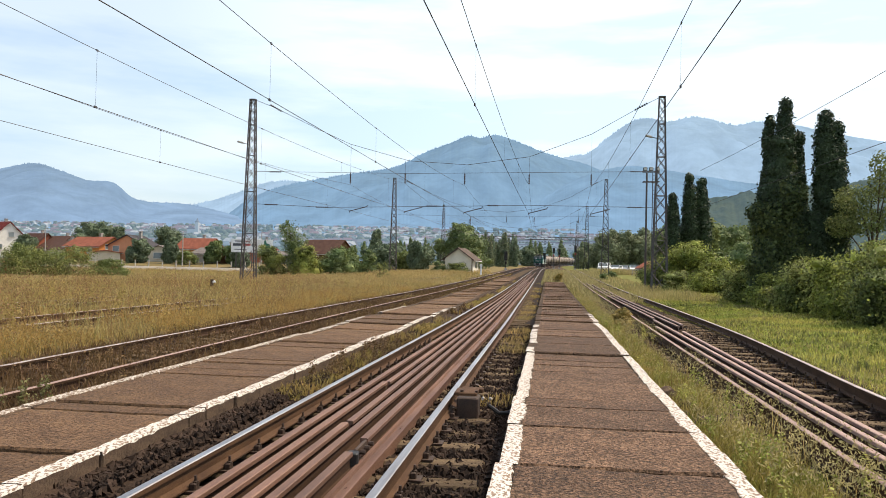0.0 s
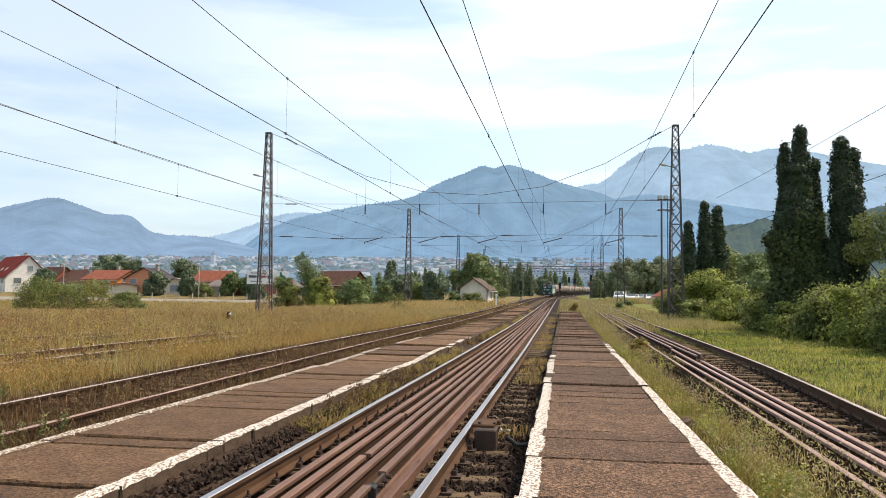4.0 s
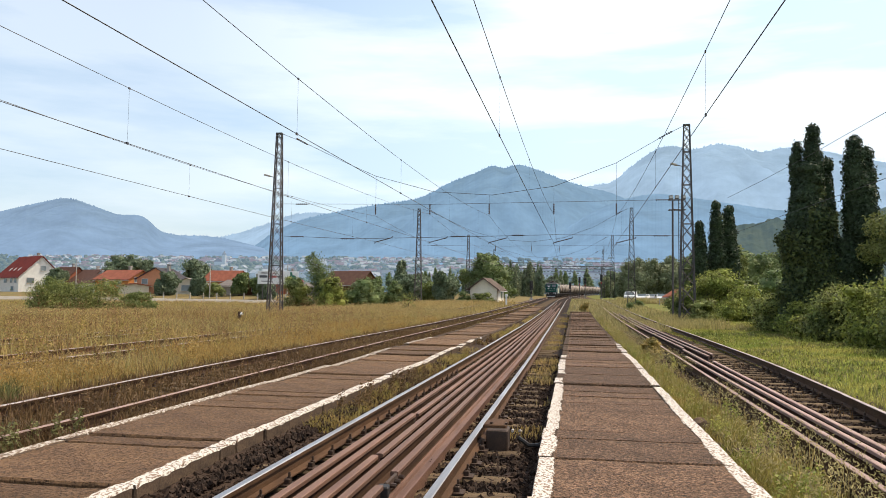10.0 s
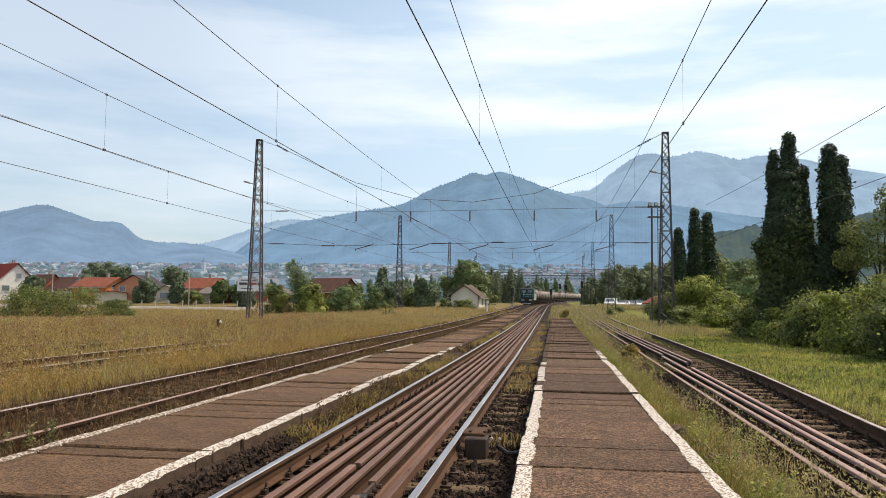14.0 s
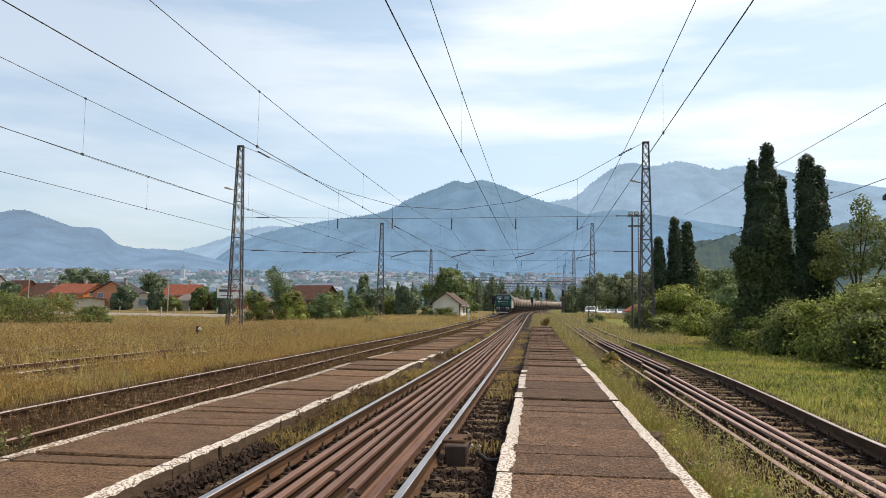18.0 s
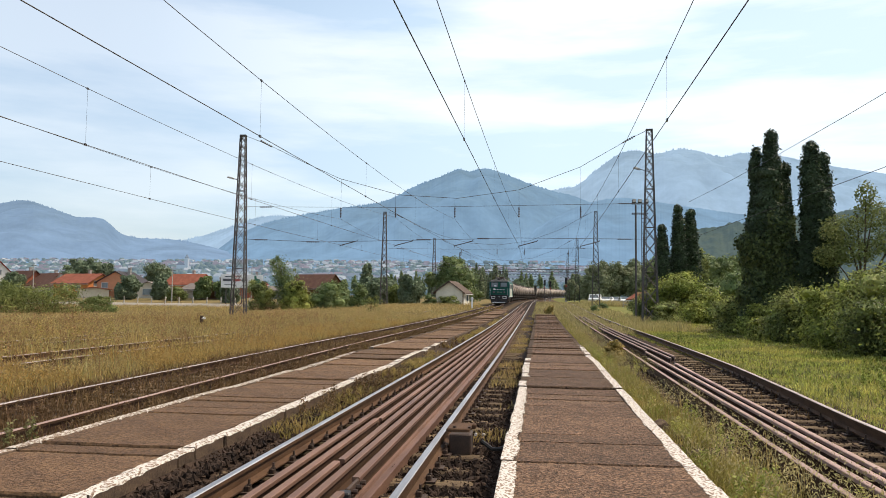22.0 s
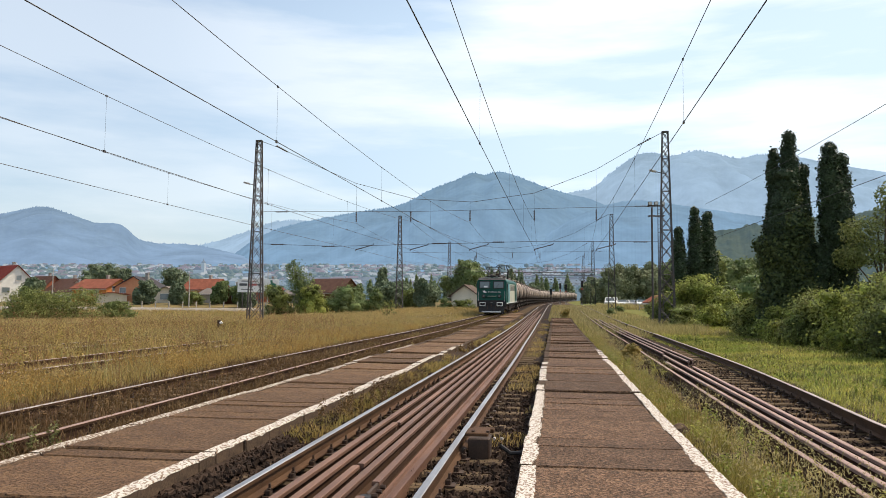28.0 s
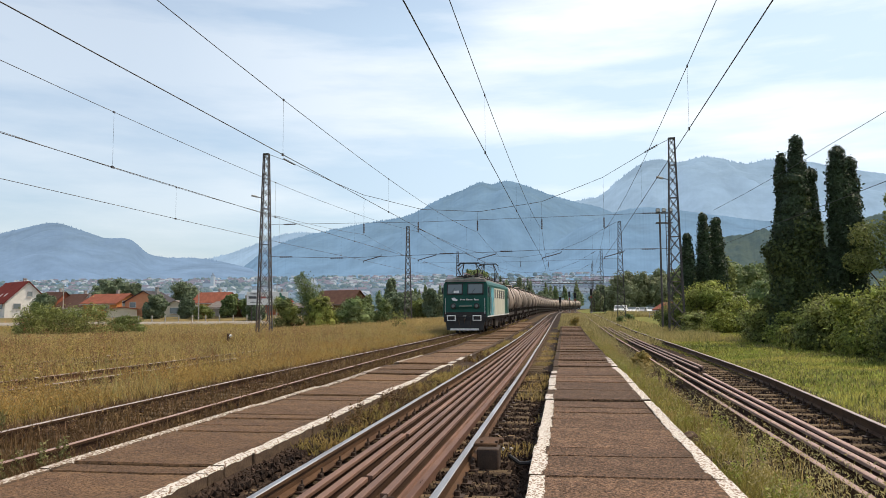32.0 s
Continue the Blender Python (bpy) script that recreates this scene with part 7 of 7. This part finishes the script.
for x in (-2.6, 0, 2.6):
    part("post", Shape().box((x, 0.12, 1.9), (0.16, 0.16, 4.6)), M["galvan"], board)


# far town on the slope: many small houses and long blocks
TOWN_WALLS = ("wall_white", "wall_cream", "wall_white", "wall_grey", "wall_terra")
TOWN_ROOFS = ("roof_pale", "roof_orange", "roof_pale", "roof_grey", "roof_brown")


def town_house(k, w, d, eave, ridge):
    """Small house far off: walls and two-sided roof."""
    h = thing("house", "small pale house with a tiled roof in the town", "house", pose(0, 0, -500), "houses of the far town")
    vs = [(-w / 2, 0, -3), (w / 2, 0, -3), (w / 2, 0, eave), (0, 0, ridge), (-w / 2, 0, eave)]
    vs += [(a, d, c) for a, b, c in vs]
    part("wall", Shape().add(vs, [(0, 1, 2, 3, 4), (9, 8, 7, 6, 5), (0, 5, 6, 1), (1, 6, 7, 2), (4, 9, 5, 0)]), M["t_" + TOWN_WALLS[k]], h)
    sh = Shape()
    for s in (-1, 1):
        q = [(0, -0.4, ridge + 0.1), (s * (w / 2 + 0.5), -0.4, eave - 0.2), (s * (w / 2 + 0.5), d + 0.4, eave - 0.2), (0, d + 0.4, ridge + 0.1)]
        sh.add(q + [(a, b, c + 0.3) for a, b, c in q], [(0, 1, 2, 3), (7, 6, 5, 4), (0, 4, 5, 1), (1, 5, 6, 2), (2, 6, 7, 3), (3, 7, 4, 0)])
    part("roof", sh, M["t_" + TOWN_ROOFS[k]], h)
    return h


def veiled(src, haze_glow, share):
    """A copy of a surface with emission mixed in that stands for a kilometre of haze."""
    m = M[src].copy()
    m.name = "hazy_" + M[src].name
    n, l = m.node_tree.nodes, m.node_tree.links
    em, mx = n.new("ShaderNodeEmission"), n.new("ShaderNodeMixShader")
    em.inputs["Color"].default_value = (*haze_glow, 1)
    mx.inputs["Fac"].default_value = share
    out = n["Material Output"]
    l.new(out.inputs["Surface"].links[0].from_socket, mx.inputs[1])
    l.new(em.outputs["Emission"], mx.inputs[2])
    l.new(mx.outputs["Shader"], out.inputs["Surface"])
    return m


# bluish haze colour that the town's walls, roofs and trees emit
TOWN_HAZE = (0.23, 0.33, 0.44)
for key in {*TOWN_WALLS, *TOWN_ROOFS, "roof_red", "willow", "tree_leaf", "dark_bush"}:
    M["t_" + key] = veiled(key, TOWN_HAZE if key[:5] in ("wall_", "roof_") else (0.16, 0.245, 0.33), 0.62)
rt = random.Random(77)
protos = [town_house(k, rt.uniform(7, 9), rt.uniform(8, 12), rt.uniform(3.5, 5), rt.uniform(5.5, 7.5)) for k in range(5)]
placed, spread = 0, []
while placed < 900:
    y = rt.uniform(620, 950) if placed % 6 == 0 else 950 + 930 * rt.random() ** 0.85
    x = rt.uniform(-0.78, 0.075) * y
    if noise.noise((x * 0.006, y * 0.006, 8)) < -0.12 and y > 700:
        continue
    spread.append((y, x, rt.choice((0, 20, 70, 90, 110)) + rt.uniform(-12, 12)))
    placed += 1
spread.sort()
far_town = [Shape() for _ in range(4)]
for n, (y, x, turn) in enumerate(spread):
    m = pose(x, y, ground_z(x, y), 0, 0, turn)
    k = n % 5
    if n < 5:
        protos[k].matrix_basis = m
    elif n < 250:
        copy_thing(protos[k], m)
    else:
        # wall and roof of a small house, by turns pale or tiled
        for ob in protos[k].children:
            sh = far_town[(0 if k in (0, 2) else 1) if ob.name.startswith("wall") else (2 if k in (0, 2) else 3)]
            sh.add([m @ v.co for v in ob.data.vertices], [tuple(p.vertices) for p in ob.data.polygons])
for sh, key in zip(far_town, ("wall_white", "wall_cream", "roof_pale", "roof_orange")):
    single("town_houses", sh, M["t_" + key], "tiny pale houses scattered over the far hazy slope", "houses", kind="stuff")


def town_block(label, x, y, w, h, turn, wall, roof, cols, storeys):
    b = thing("apartment_block", label, "building", pose(x, y, ground_z(x, y), 0, 0, turn), "apartment blocks")
    part("wall", Shape().box((0, 6, h / 2 - 1), (w, 12, h + 2)), M[wall], b)
    part("roof", Shape().box((0, 6, h + 0.5), (w + 1, 13, 1.2)), M[roof], b)
    for r in range(storeys):
        for c in range(cols):
            part("window", Shape().box((-w / 2 + w * (c + 0.5) / cols, -0.02, h * (r + 0.6) / storeys), (w / cols * 0.5, 0.1, h / storeys * 0.45)), M["pane"], b)
    return b


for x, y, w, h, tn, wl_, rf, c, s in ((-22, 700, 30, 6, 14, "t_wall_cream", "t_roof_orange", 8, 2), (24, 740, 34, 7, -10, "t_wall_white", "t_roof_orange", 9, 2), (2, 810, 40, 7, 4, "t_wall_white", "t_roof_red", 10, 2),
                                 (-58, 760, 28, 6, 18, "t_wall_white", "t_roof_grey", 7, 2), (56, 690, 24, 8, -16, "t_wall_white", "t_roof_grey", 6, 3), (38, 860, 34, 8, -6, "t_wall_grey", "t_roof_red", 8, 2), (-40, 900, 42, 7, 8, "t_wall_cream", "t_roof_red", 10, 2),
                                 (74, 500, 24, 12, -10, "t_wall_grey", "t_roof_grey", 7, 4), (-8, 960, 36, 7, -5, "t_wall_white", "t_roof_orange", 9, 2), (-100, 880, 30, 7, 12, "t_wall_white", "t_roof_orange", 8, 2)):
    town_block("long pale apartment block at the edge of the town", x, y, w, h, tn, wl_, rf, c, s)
church = thing("church", "white church with a tall tower in the town", "church", pose(-552, 1150, ground_z(-552, 1150)))
part("tower", Shape().box((0, 0, 9), (5.5, 5.5, 26)), M["t_wall_white"], church)
part("spire", Shape().lathe((0, 0, 22), "z", [(0, 3.6), (1.5, 3.2), (4, 1.2), (7, 0.1)], 8), M["t_roof_grey"], church)
part("nave", Shape().box((-9, 8, 4), (14, 20, 14)), M["t_wall_white"], church)
part("nave_roof", Shape().add([(-17, -3, 11), (-1, -3, 11), (-9, -3, 17), (-17, 19, 11), (-1, 19, 11), (-9, 19, 17)], [(0, 1, 2), (5, 4, 3), (0, 2, 5, 3), (1, 4, 5, 2), (0, 3, 4, 1)]), M["t_roof_red"], church)
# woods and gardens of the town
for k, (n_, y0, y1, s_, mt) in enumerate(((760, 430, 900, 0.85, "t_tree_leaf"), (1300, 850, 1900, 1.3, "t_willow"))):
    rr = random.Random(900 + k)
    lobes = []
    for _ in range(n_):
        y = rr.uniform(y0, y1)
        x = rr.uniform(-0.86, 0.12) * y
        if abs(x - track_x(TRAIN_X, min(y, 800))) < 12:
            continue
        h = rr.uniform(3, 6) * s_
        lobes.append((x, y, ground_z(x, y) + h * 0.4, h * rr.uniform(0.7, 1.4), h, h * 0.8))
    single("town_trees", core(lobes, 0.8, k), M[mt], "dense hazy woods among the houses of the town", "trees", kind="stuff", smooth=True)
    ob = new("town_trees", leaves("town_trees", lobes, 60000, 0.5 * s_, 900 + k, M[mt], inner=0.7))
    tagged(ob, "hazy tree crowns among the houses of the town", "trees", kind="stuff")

# building behind the trees on the bush side
flats = thing("apartment_building", "white and red apartment building behind the trees", "building", pose(42.6, 80, ground_z(39, 80), 0, 0, -14))
part("wall", Shape().box((0, 6, 7.4), (11, 12, 15.2)), M["wall_white"], flats)
part("red_band", Shape().box((-3.2, -0.04, 7.0), (4.4, 0.12, 12.0)), M["wall_brick"], flats)
part("roof", Shape().box((0, 6, 15.2), (12, 13, 0.5)), M["roof_dark"], flats)
for r_ in range(5):
    for c_ in range(3):
        part("window", Shape().box((-3.6 + c_ * 3.6, -0.1, 2.0 + r_ * 2.8), (1.5, 0.14, 1.4)), M["pane"], flats)
    part("balcony", Shape().box((-3.2, -0.6, 0.9 + r_ * 2.8), (3.6, 1.2, 0.9)), M["wall_white"], flats)
gable_house("low white outbuilding behind the hedge", 21.3, 90, 20, 3.0, 4, 2.6, 3.1, "wall_white", "roof_grey", (), chimney=False, name="outbuilding", cat="building")
gable_house("small pinkish house with an orange roof beyond the parking place", 16.4, 116, 25, 2.8, 3.5, 1.5, 2.3, "wall_cream", "roof_orange", ((0, 1.2, 0.8, 0.8),), chimney=False)


# ---- cars on the parking place ----
def build_car(label, x, y, turn, paint, van=False):
    car = thing("van" if van else "car", label, "van" if van else "car", pose(x, y, ground_z(x, y) + 0.02, 0, 0, turn), "parked cars")
    L, W = (4.6, 1.85) if van else (4.2, 1.72)
    if van:
        side = [(-L / 2, 0.4), (L / 2, 0.4), (L / 2, 1.0), (L / 2 - 0.7, 1.15), (L / 2 - 1.35, 1.85), (-L / 2 + 0.1, 1.9), (-L / 2, 1.5)]
    else:
        side = [(-L / 2, 0.35), (L / 2, 0.35), (L / 2, 0.75), (L / 2 - 0.25, 0.86), (L / 2 - 1.1, 0.95), (L / 2 - 1.75, 1.42), (-L / 2 + 1.0, 1.44), (-L / 2 + 0.2, 0.98), (-L / 2, 0.9)]
    n = len(side)
    vs = [(-W / 2, a, b) for a, b in side] + [(W / 2, a, b) for a, b in side]
    part("body", Shape().add(vs, [tuple(range(n)), tuple(range(2 * n - 1, n - 1, -1))] + [(i, n + i, n + (i + 1) % n, (i + 1) % n) for i in range(n)]), M[paint], car)
    t = 1.62 if van else 1.2
    for s in (-1, 1):
        part("side_window", Shape().box((s * (W / 2 + 0.005), 0.1 if van else -0.1, t), (0.02, L * 0.42, 0.36)), M["pane"], car)
        for yy in (-L / 2 + 0.8, L / 2 - 0.85):
            wh = part("wheel", Shape().lathe((s * (W / 2 - 0.06), yy, 0.31), "x", [(-0.1, 0.18), (-0.1, 0.31), (0.1, 0.31), (0.1, 0.18)], 14), M["tyre"], car)
            part("rim", Shape().lathe((s * (W / 2 - 0.06), yy, 0.31), "x", [(-0.105, 0.1), (-0.105, 0.18), (0.105, 0.18), (0.105, 0.1)], 10), M["car_grey"], wh)
        part("headlight", Shape().box((s * 0.62, L / 2 + 0.005, 0.72), (0.34, 0.03, 0.16)), M["lens"], car)
        part("tail_light", Shape().box((s * 0.68, -L / 2 - 0.005, 0.82), (0.24, 0.03, 0.16)), M["post_red"], car)
    part("rear_window", Shape().box((0, -L / 2 + (0.02 if van else 0.52), 1.55 if van else 1.22), (W * 0.8, 0.06, 0.4), Euler((0 if van else 0.9, 0, 0)).to_matrix()), M["pane"], car)
    part("windscreen", Shape().box((0, L / 2 - (1.0 if van else 1.42), 1.5 if van else 1.2), (W * 0.85, 0.05, 0.7), Euler((0.75, 0, 0)).to_matrix()), M["pane"], car)
    return car


build_car("white van parked beyond the tracks", 10.6, 150, 168, "car_white", van=True)
for k, (x, y, p) in enumerate(((12.6, 147, "car_white"), (14.3, 150, "car_grey"), (16.0, 147, "car_white"), (17.8, 151, "car_dark"), (19.6, 148, "car_grey"))):
    build_car({"car_white": "white car parked on the grass", "car_grey": "silver car parked on the grass", "car_dark": "dark car parked on the grass"}[p], x, y, 160 + k * 7, p)
rail_fence = thing("fence", "low pale rail fence beside the parking place", "fence")
for k in range(9):
    part("fence_post", Shape().box((12.5 + k * 1.3, 118 - k * 1.6, ground_z(13, 112) + 0.5), (0.12, 0.12, 1.1)), M["concrete"], rail_fence)
for z in (0.55, 0.95):
    part("fence_rail", Shape().tube([(12.5, 118, ground_z(13, 112) + z), (22.9, 105.2, ground_z(13, 112) + z)], 0.05, 5), M["concrete"], rail_fence)


# ---- signals, gantry, lighting mast ----
def build_signal(x, y, h, red):
    s = thing("railway_signal", "tall colour-light signal on a post" + (" showing red" if red else ""), "signal", pose(x, y, rise(y) - 0.2), "signals")
    part("post", Shape().tube([(0, 0, 0), (0, 0, h)], 0.09, 8), M["galvan"], s)
    head = part("signal_head", Shape().box((0, -0.12, h - 0.8), (0.62, 0.16, 1.7), bevel=0.05), M["loco_black"], s)
    for k in range(4):
        part("lamp_hood", Shape().lathe((0, -0.28, h - 0.2 - k * 0.4), "y", [(-0.12, 0.13), (0.1, 0.15)], 10), M["loco_black"], head)
        part("lamp", Shape().lathe((0, -0.22, h - 0.2 - k * 0.4), "y", [(-0.02, 0.1), (0.02, 0.1)], 10), M["signal_red"] if red and k == 1 else M["pane"], head)
    part("name_plate", Shape().box((0, -0.14, h - 2.2), (0.36, 0.05, 0.45)), M["post_red"] if h > 5 else M["loco_black"], s)
    part("base", Shape().box((0, 0, 0.1), (0.6, 0.6, 0.5)), M["concrete"], s)
    for k in range(int(h / 0.4) - 2):
        part("rung", Shape().box((0, 0.22, 0.6 + k * 0.4), (0.36, 0.03, 0.03)), M["galvan"], s)
    return s


for x, y, h, red in ((7.2, 210, 6.4, True), (1.6, 232, 6.2, False), (-8.2, 150, 3.6, False), (-1.0, 205, 4.2, False), (3.4, 240, 6.0, False)):
    build_signal(x, y, h, red)
gantry = thing("gantry", "long steel lattice gantry spanning the far tracks", "gantry")
gy, gz = 300.0, 13.7
for x in (-25.0, 10.6):
    for dx in (-0.5, 0.5):
        part("leg", Shape().tube([(x + dx, gy, 1.2), (x + dx * 0.5, gy, gz)], 0.12, 5), M["galvan"], gantry)
for dz in (0.0, -1.0):
    part("chord", Shape().tube([(-29, gy, gz + dz), (15, gy, gz + dz)], 0.13, 5), M["galvan"], gantry)
for k in range(29):
    part("brace", Shape().tube([(-28 + k * 1.5, gy, gz if k % 2 else gz - 1), (-26.5 + k * 1.5, gy, gz - 1 if k % 2 else gz)], 0.06, 4), M["galvan"], gantry)

lm = thing("lighting_mast", "steel lighting mast with a ladder and a head of floodlights", "lamp", pose(7.75, 62, rise(62) - 0.2))
part("column", Shape().tube([(-0.18, 0, -0.2), (-0.18, 0, 9.2)], 0.085, 8, 0.07), M["galvan"], lm)
for s in (0.28, 0.62):
    part("ladder_rail", Shape().tube([(s, 0, 0.4), (s, 0, 9.2)], 0.03, 5), M["galvan"], lm)
for k in range(29):
    part("rung", Shape().tube([(0.28, 0, 0.6 + k * 0.3), (0.62, 0, 0.6 + k * 0.3)], 0.018, 4), M["galvan"], lm)
part("basket", Shape().tube([(-0.45, -0.3, 8.5), (0.75, -0.3, 8.5), (0.75, 0.4, 8.5), (-0.45, 0.4, 8.5), (-0.45, -0.3, 8.5)], 0.035, 5).tube([(-0.45, -0.3, 9.3), (0.75, -0.3, 9.3), (0.75, 0.4, 9.3), (-0.45, 0.4, 9.3), (-0.45, -0.3, 9.3)], 0.03, 5), M["galvan"], lm)
for x, y in ((-0.35, -0.35), (0.1, -0.4), (0.6, -0.35)):
    fl = part("floodlight", Shape().box((x, y, 9.45), (0.32, 0.24, 0.3), bevel=0.05), M["loco_black"], lm)
    part("lamp_glass", Shape().box((x, y - 0.13, 9.45), (0.26, 0.02, 0.22)), M["lens"], fl)
# small lamp on an arm at each near mast
for x, y, z, s in ((MAST_L - 0.35, 57, 10.65, -1), (MAST_R - 0.3, 57, 11.1, -1)):
    ml = thing("mast_lamp", "small grey lamp on a short arm clamped to the mast", "lamp", pose(x, y, z))
    part("arm", Shape().tube([(0.2, 0, -0.1), (s * 0.35, 0, 0.05)], 0.03, 5), M["galvan"], ml)
    part("lamp_head", Shape().box((s * 0.6, 0, 0.12), (0.5, 0.2, 0.14), Euler((0, 0.25, 0)).to_matrix(), bevel=0.04), M["concrete"], ml)


# ---- small things by the track ----
box = thing("track_box", "rusty iron track connection box bolted beside the rail", "box", pose(-0.83, 8.35, -0.2))
part("body", Shape().box((0, 0, 0.08), (0.23, 0.30, 0.30), bevel=0.012), M["iron"], box)
part("lid", Shape().box((-0.04, 0.16, 0.245), (0.25, 0.34, 0.035), bevel=0.01), M["rust"], box)
part("cover_plate", Shape().box((-0.02, 0.60, 0.20), (0.26, 0.14, 0.05), bevel=0.01), M["rust"], box)
part("cable_clamp", Shape().lathe((0.15, 0.05, 0.2), "y", [(-0.03, 0.016), (0.03, 0.016)], 8), M["concrete"], box)
for a in (-1, 1):
    part("bolt", Shape().lathe((0.08 * a, 0.05, 0.262), "z", [(0, 0.018), (0.02, 0.018)], 6), M["iron"], box)
single("cable", Shape().tube([(-0.62, 8.45, -0.08), (-0.5, 8.4, -0.15), (-0.4, 8.38, -0.14), (-0.3, 8.38, -0.1)], 0.022, 6), M["loco_black"], "short black cable from the box to the walkway", "cable")
single("litter", Shape().lathe((0, 0, 0), "z", [(-0.02, 0.01), (-0.01, 0.03), (0.01, 0.02), (0.015, 0.004)], 5), M["concrete"], "small crumpled white scrap on the ballast", "litter", pose(-0.66, 9.3, -0.15))
mark = thing("marker_post", "small dark marker post with a white cap in the grass", "post", pose(-17.1, 37.5, ground_z(-17, 37) - 0.12))
part("post", Shape().box((0, 0, 0.35), (0.12, 0.12, 0.8)), M["iron"], mark)
part("white_cap", Shape().lathe((0.12, 0, 0.62), "z", [(-0.05, 0.06), (0, 0.10), (0.05, 0.06), (0.08, 0.02)], 10), M["board"], mark)
block = Shape().box((0, 0, 0), (0.09, 0.12, 0.10), bevel=0.01)
single("rail_chock", block, M["loco_black"], "dark block wedged at the end of a spare rail", "block", pose(-1.50, 5.95, -0.10, 0, 0, 8))
single("fishplate", Shape().box((0, 0, 0), (0.03, 0.5, 0.09), bevel=0.008).lathe((0.03, -0.15, 0), "x", [(-0.02, 0.02), (0.03, 0.02)], 6).lathe((0.03, 0.0, 0), "x", [(-0.02, 0.02), (0.03, 0.02)], 6).lathe((0.03, 0.15, 0), "x", [(-0.02, 0.02), (0.03, 0.02)], 6),
       M["iron"], "bolted iron fishplate at a rail joint", "fishplate", pose(-1.495, 6.25, -0.085))
single("sleeper_board", Shape().box((0, 0, 0), (0.55, 0.24, 0.1), bevel=0.02), M["sleeper"], "grey old sleeper end lying in the verge", "sleeper", pose(1.78, 5.35, -0.17))


def rubble(x, y, z, size, seed, label):
    """A broken lump of concrete: a box with knocked-off corners."""
    r = random.Random(seed)
    bm = bmesh.new()
    bmesh.ops.create_icosphere(bm, subdivisions=2, radius=1.0)
    for v in bm.verts:
        k = 0.78 + 0.3 * noise.noise(v.co * 1.3 + Vector((seed, 0, 0)))
        v.co = Vector([max(-0.72, min(0.72, c)) * k * q for c, q in zip(v.co, size)])
    me = bpy.data.meshes.new("concrete_lump")
    bm.to_mesh(me)
    bm.free()
    me.materials.append(M["kerb"])
    ob = new("concrete_lump", me)
    ob.matrix_basis = pose(x, y, z, r.uniform(-12, 12), r.uniform(-12, 12), r.uniform(0, 180))
    return tagged(ob, label, "rubble", "broken kerb lumps")


for x, y, z, size, seed in ((1.46, 9.75, -0.08, (0.16, 0.22, 0.16), 1), (1.60, 9.35, -0.15, (0.12, 0.17, 0.11), 2), (1.52, 8.9, -0.17, (0.10, 0.13, 0.09), 3), (1.72, 8.75, -0.19, (0.13, 0.10, 0.07), 4), (1.55, 10.2, -0.16, (0.11, 0.15, 0.10), 5)):
    rubble(x, y, z, size, seed, "dark broken lump of concrete fallen from the platform edge")


# ---- what moves: the train draws in along its track ----
def on_track(y):
    """Pose of a vehicle whose middle stands at y on the train's track."""
    d = 4.0
    x0, x1 = track_x(TRAIN_X, y - d), track_x(TRAIN_X, y + d)
    z0, z1 = rise(y - d), rise(y + d)
    yaw = -math.degrees(math.atan2(x1 - x0, 2 * d))
    return pose((x0 + x1) / 2, y, (z0 + z1) / 2 - 0.0, math.degrees(math.atan2(z1 - z0, 2 * d)), 0, yaw)


def motions():
    times = [k * 0.5 for k in range(65)]
    walk(locomotive, [(t, on_track(curve_at(TRAIN_Y, t))) for t in times])
    for i, wagon in enumerate(wagons):
        walk(wagon, [(t, on_track(curve_at(TRAIN_Y, t) + FIRST_GAP + i * WAGON_PITCH)) for t in times])
    fine = [k * 32.0 / 360 for k in range(361)]
    for car in (locomotive, *wagons[:3]):
        for ob in car.children_recursive:
            if ob.name.startswith("wheelset"):
                place, r = ob.location.copy(), ob.location.z
                walk(ob, [(t, pose(*place, math.degrees((curve_at(TRAIN_Y, 0.0) - curve_at(TRAIN_Y, t)) / r) % 360.0)) for t in fine])


motions()
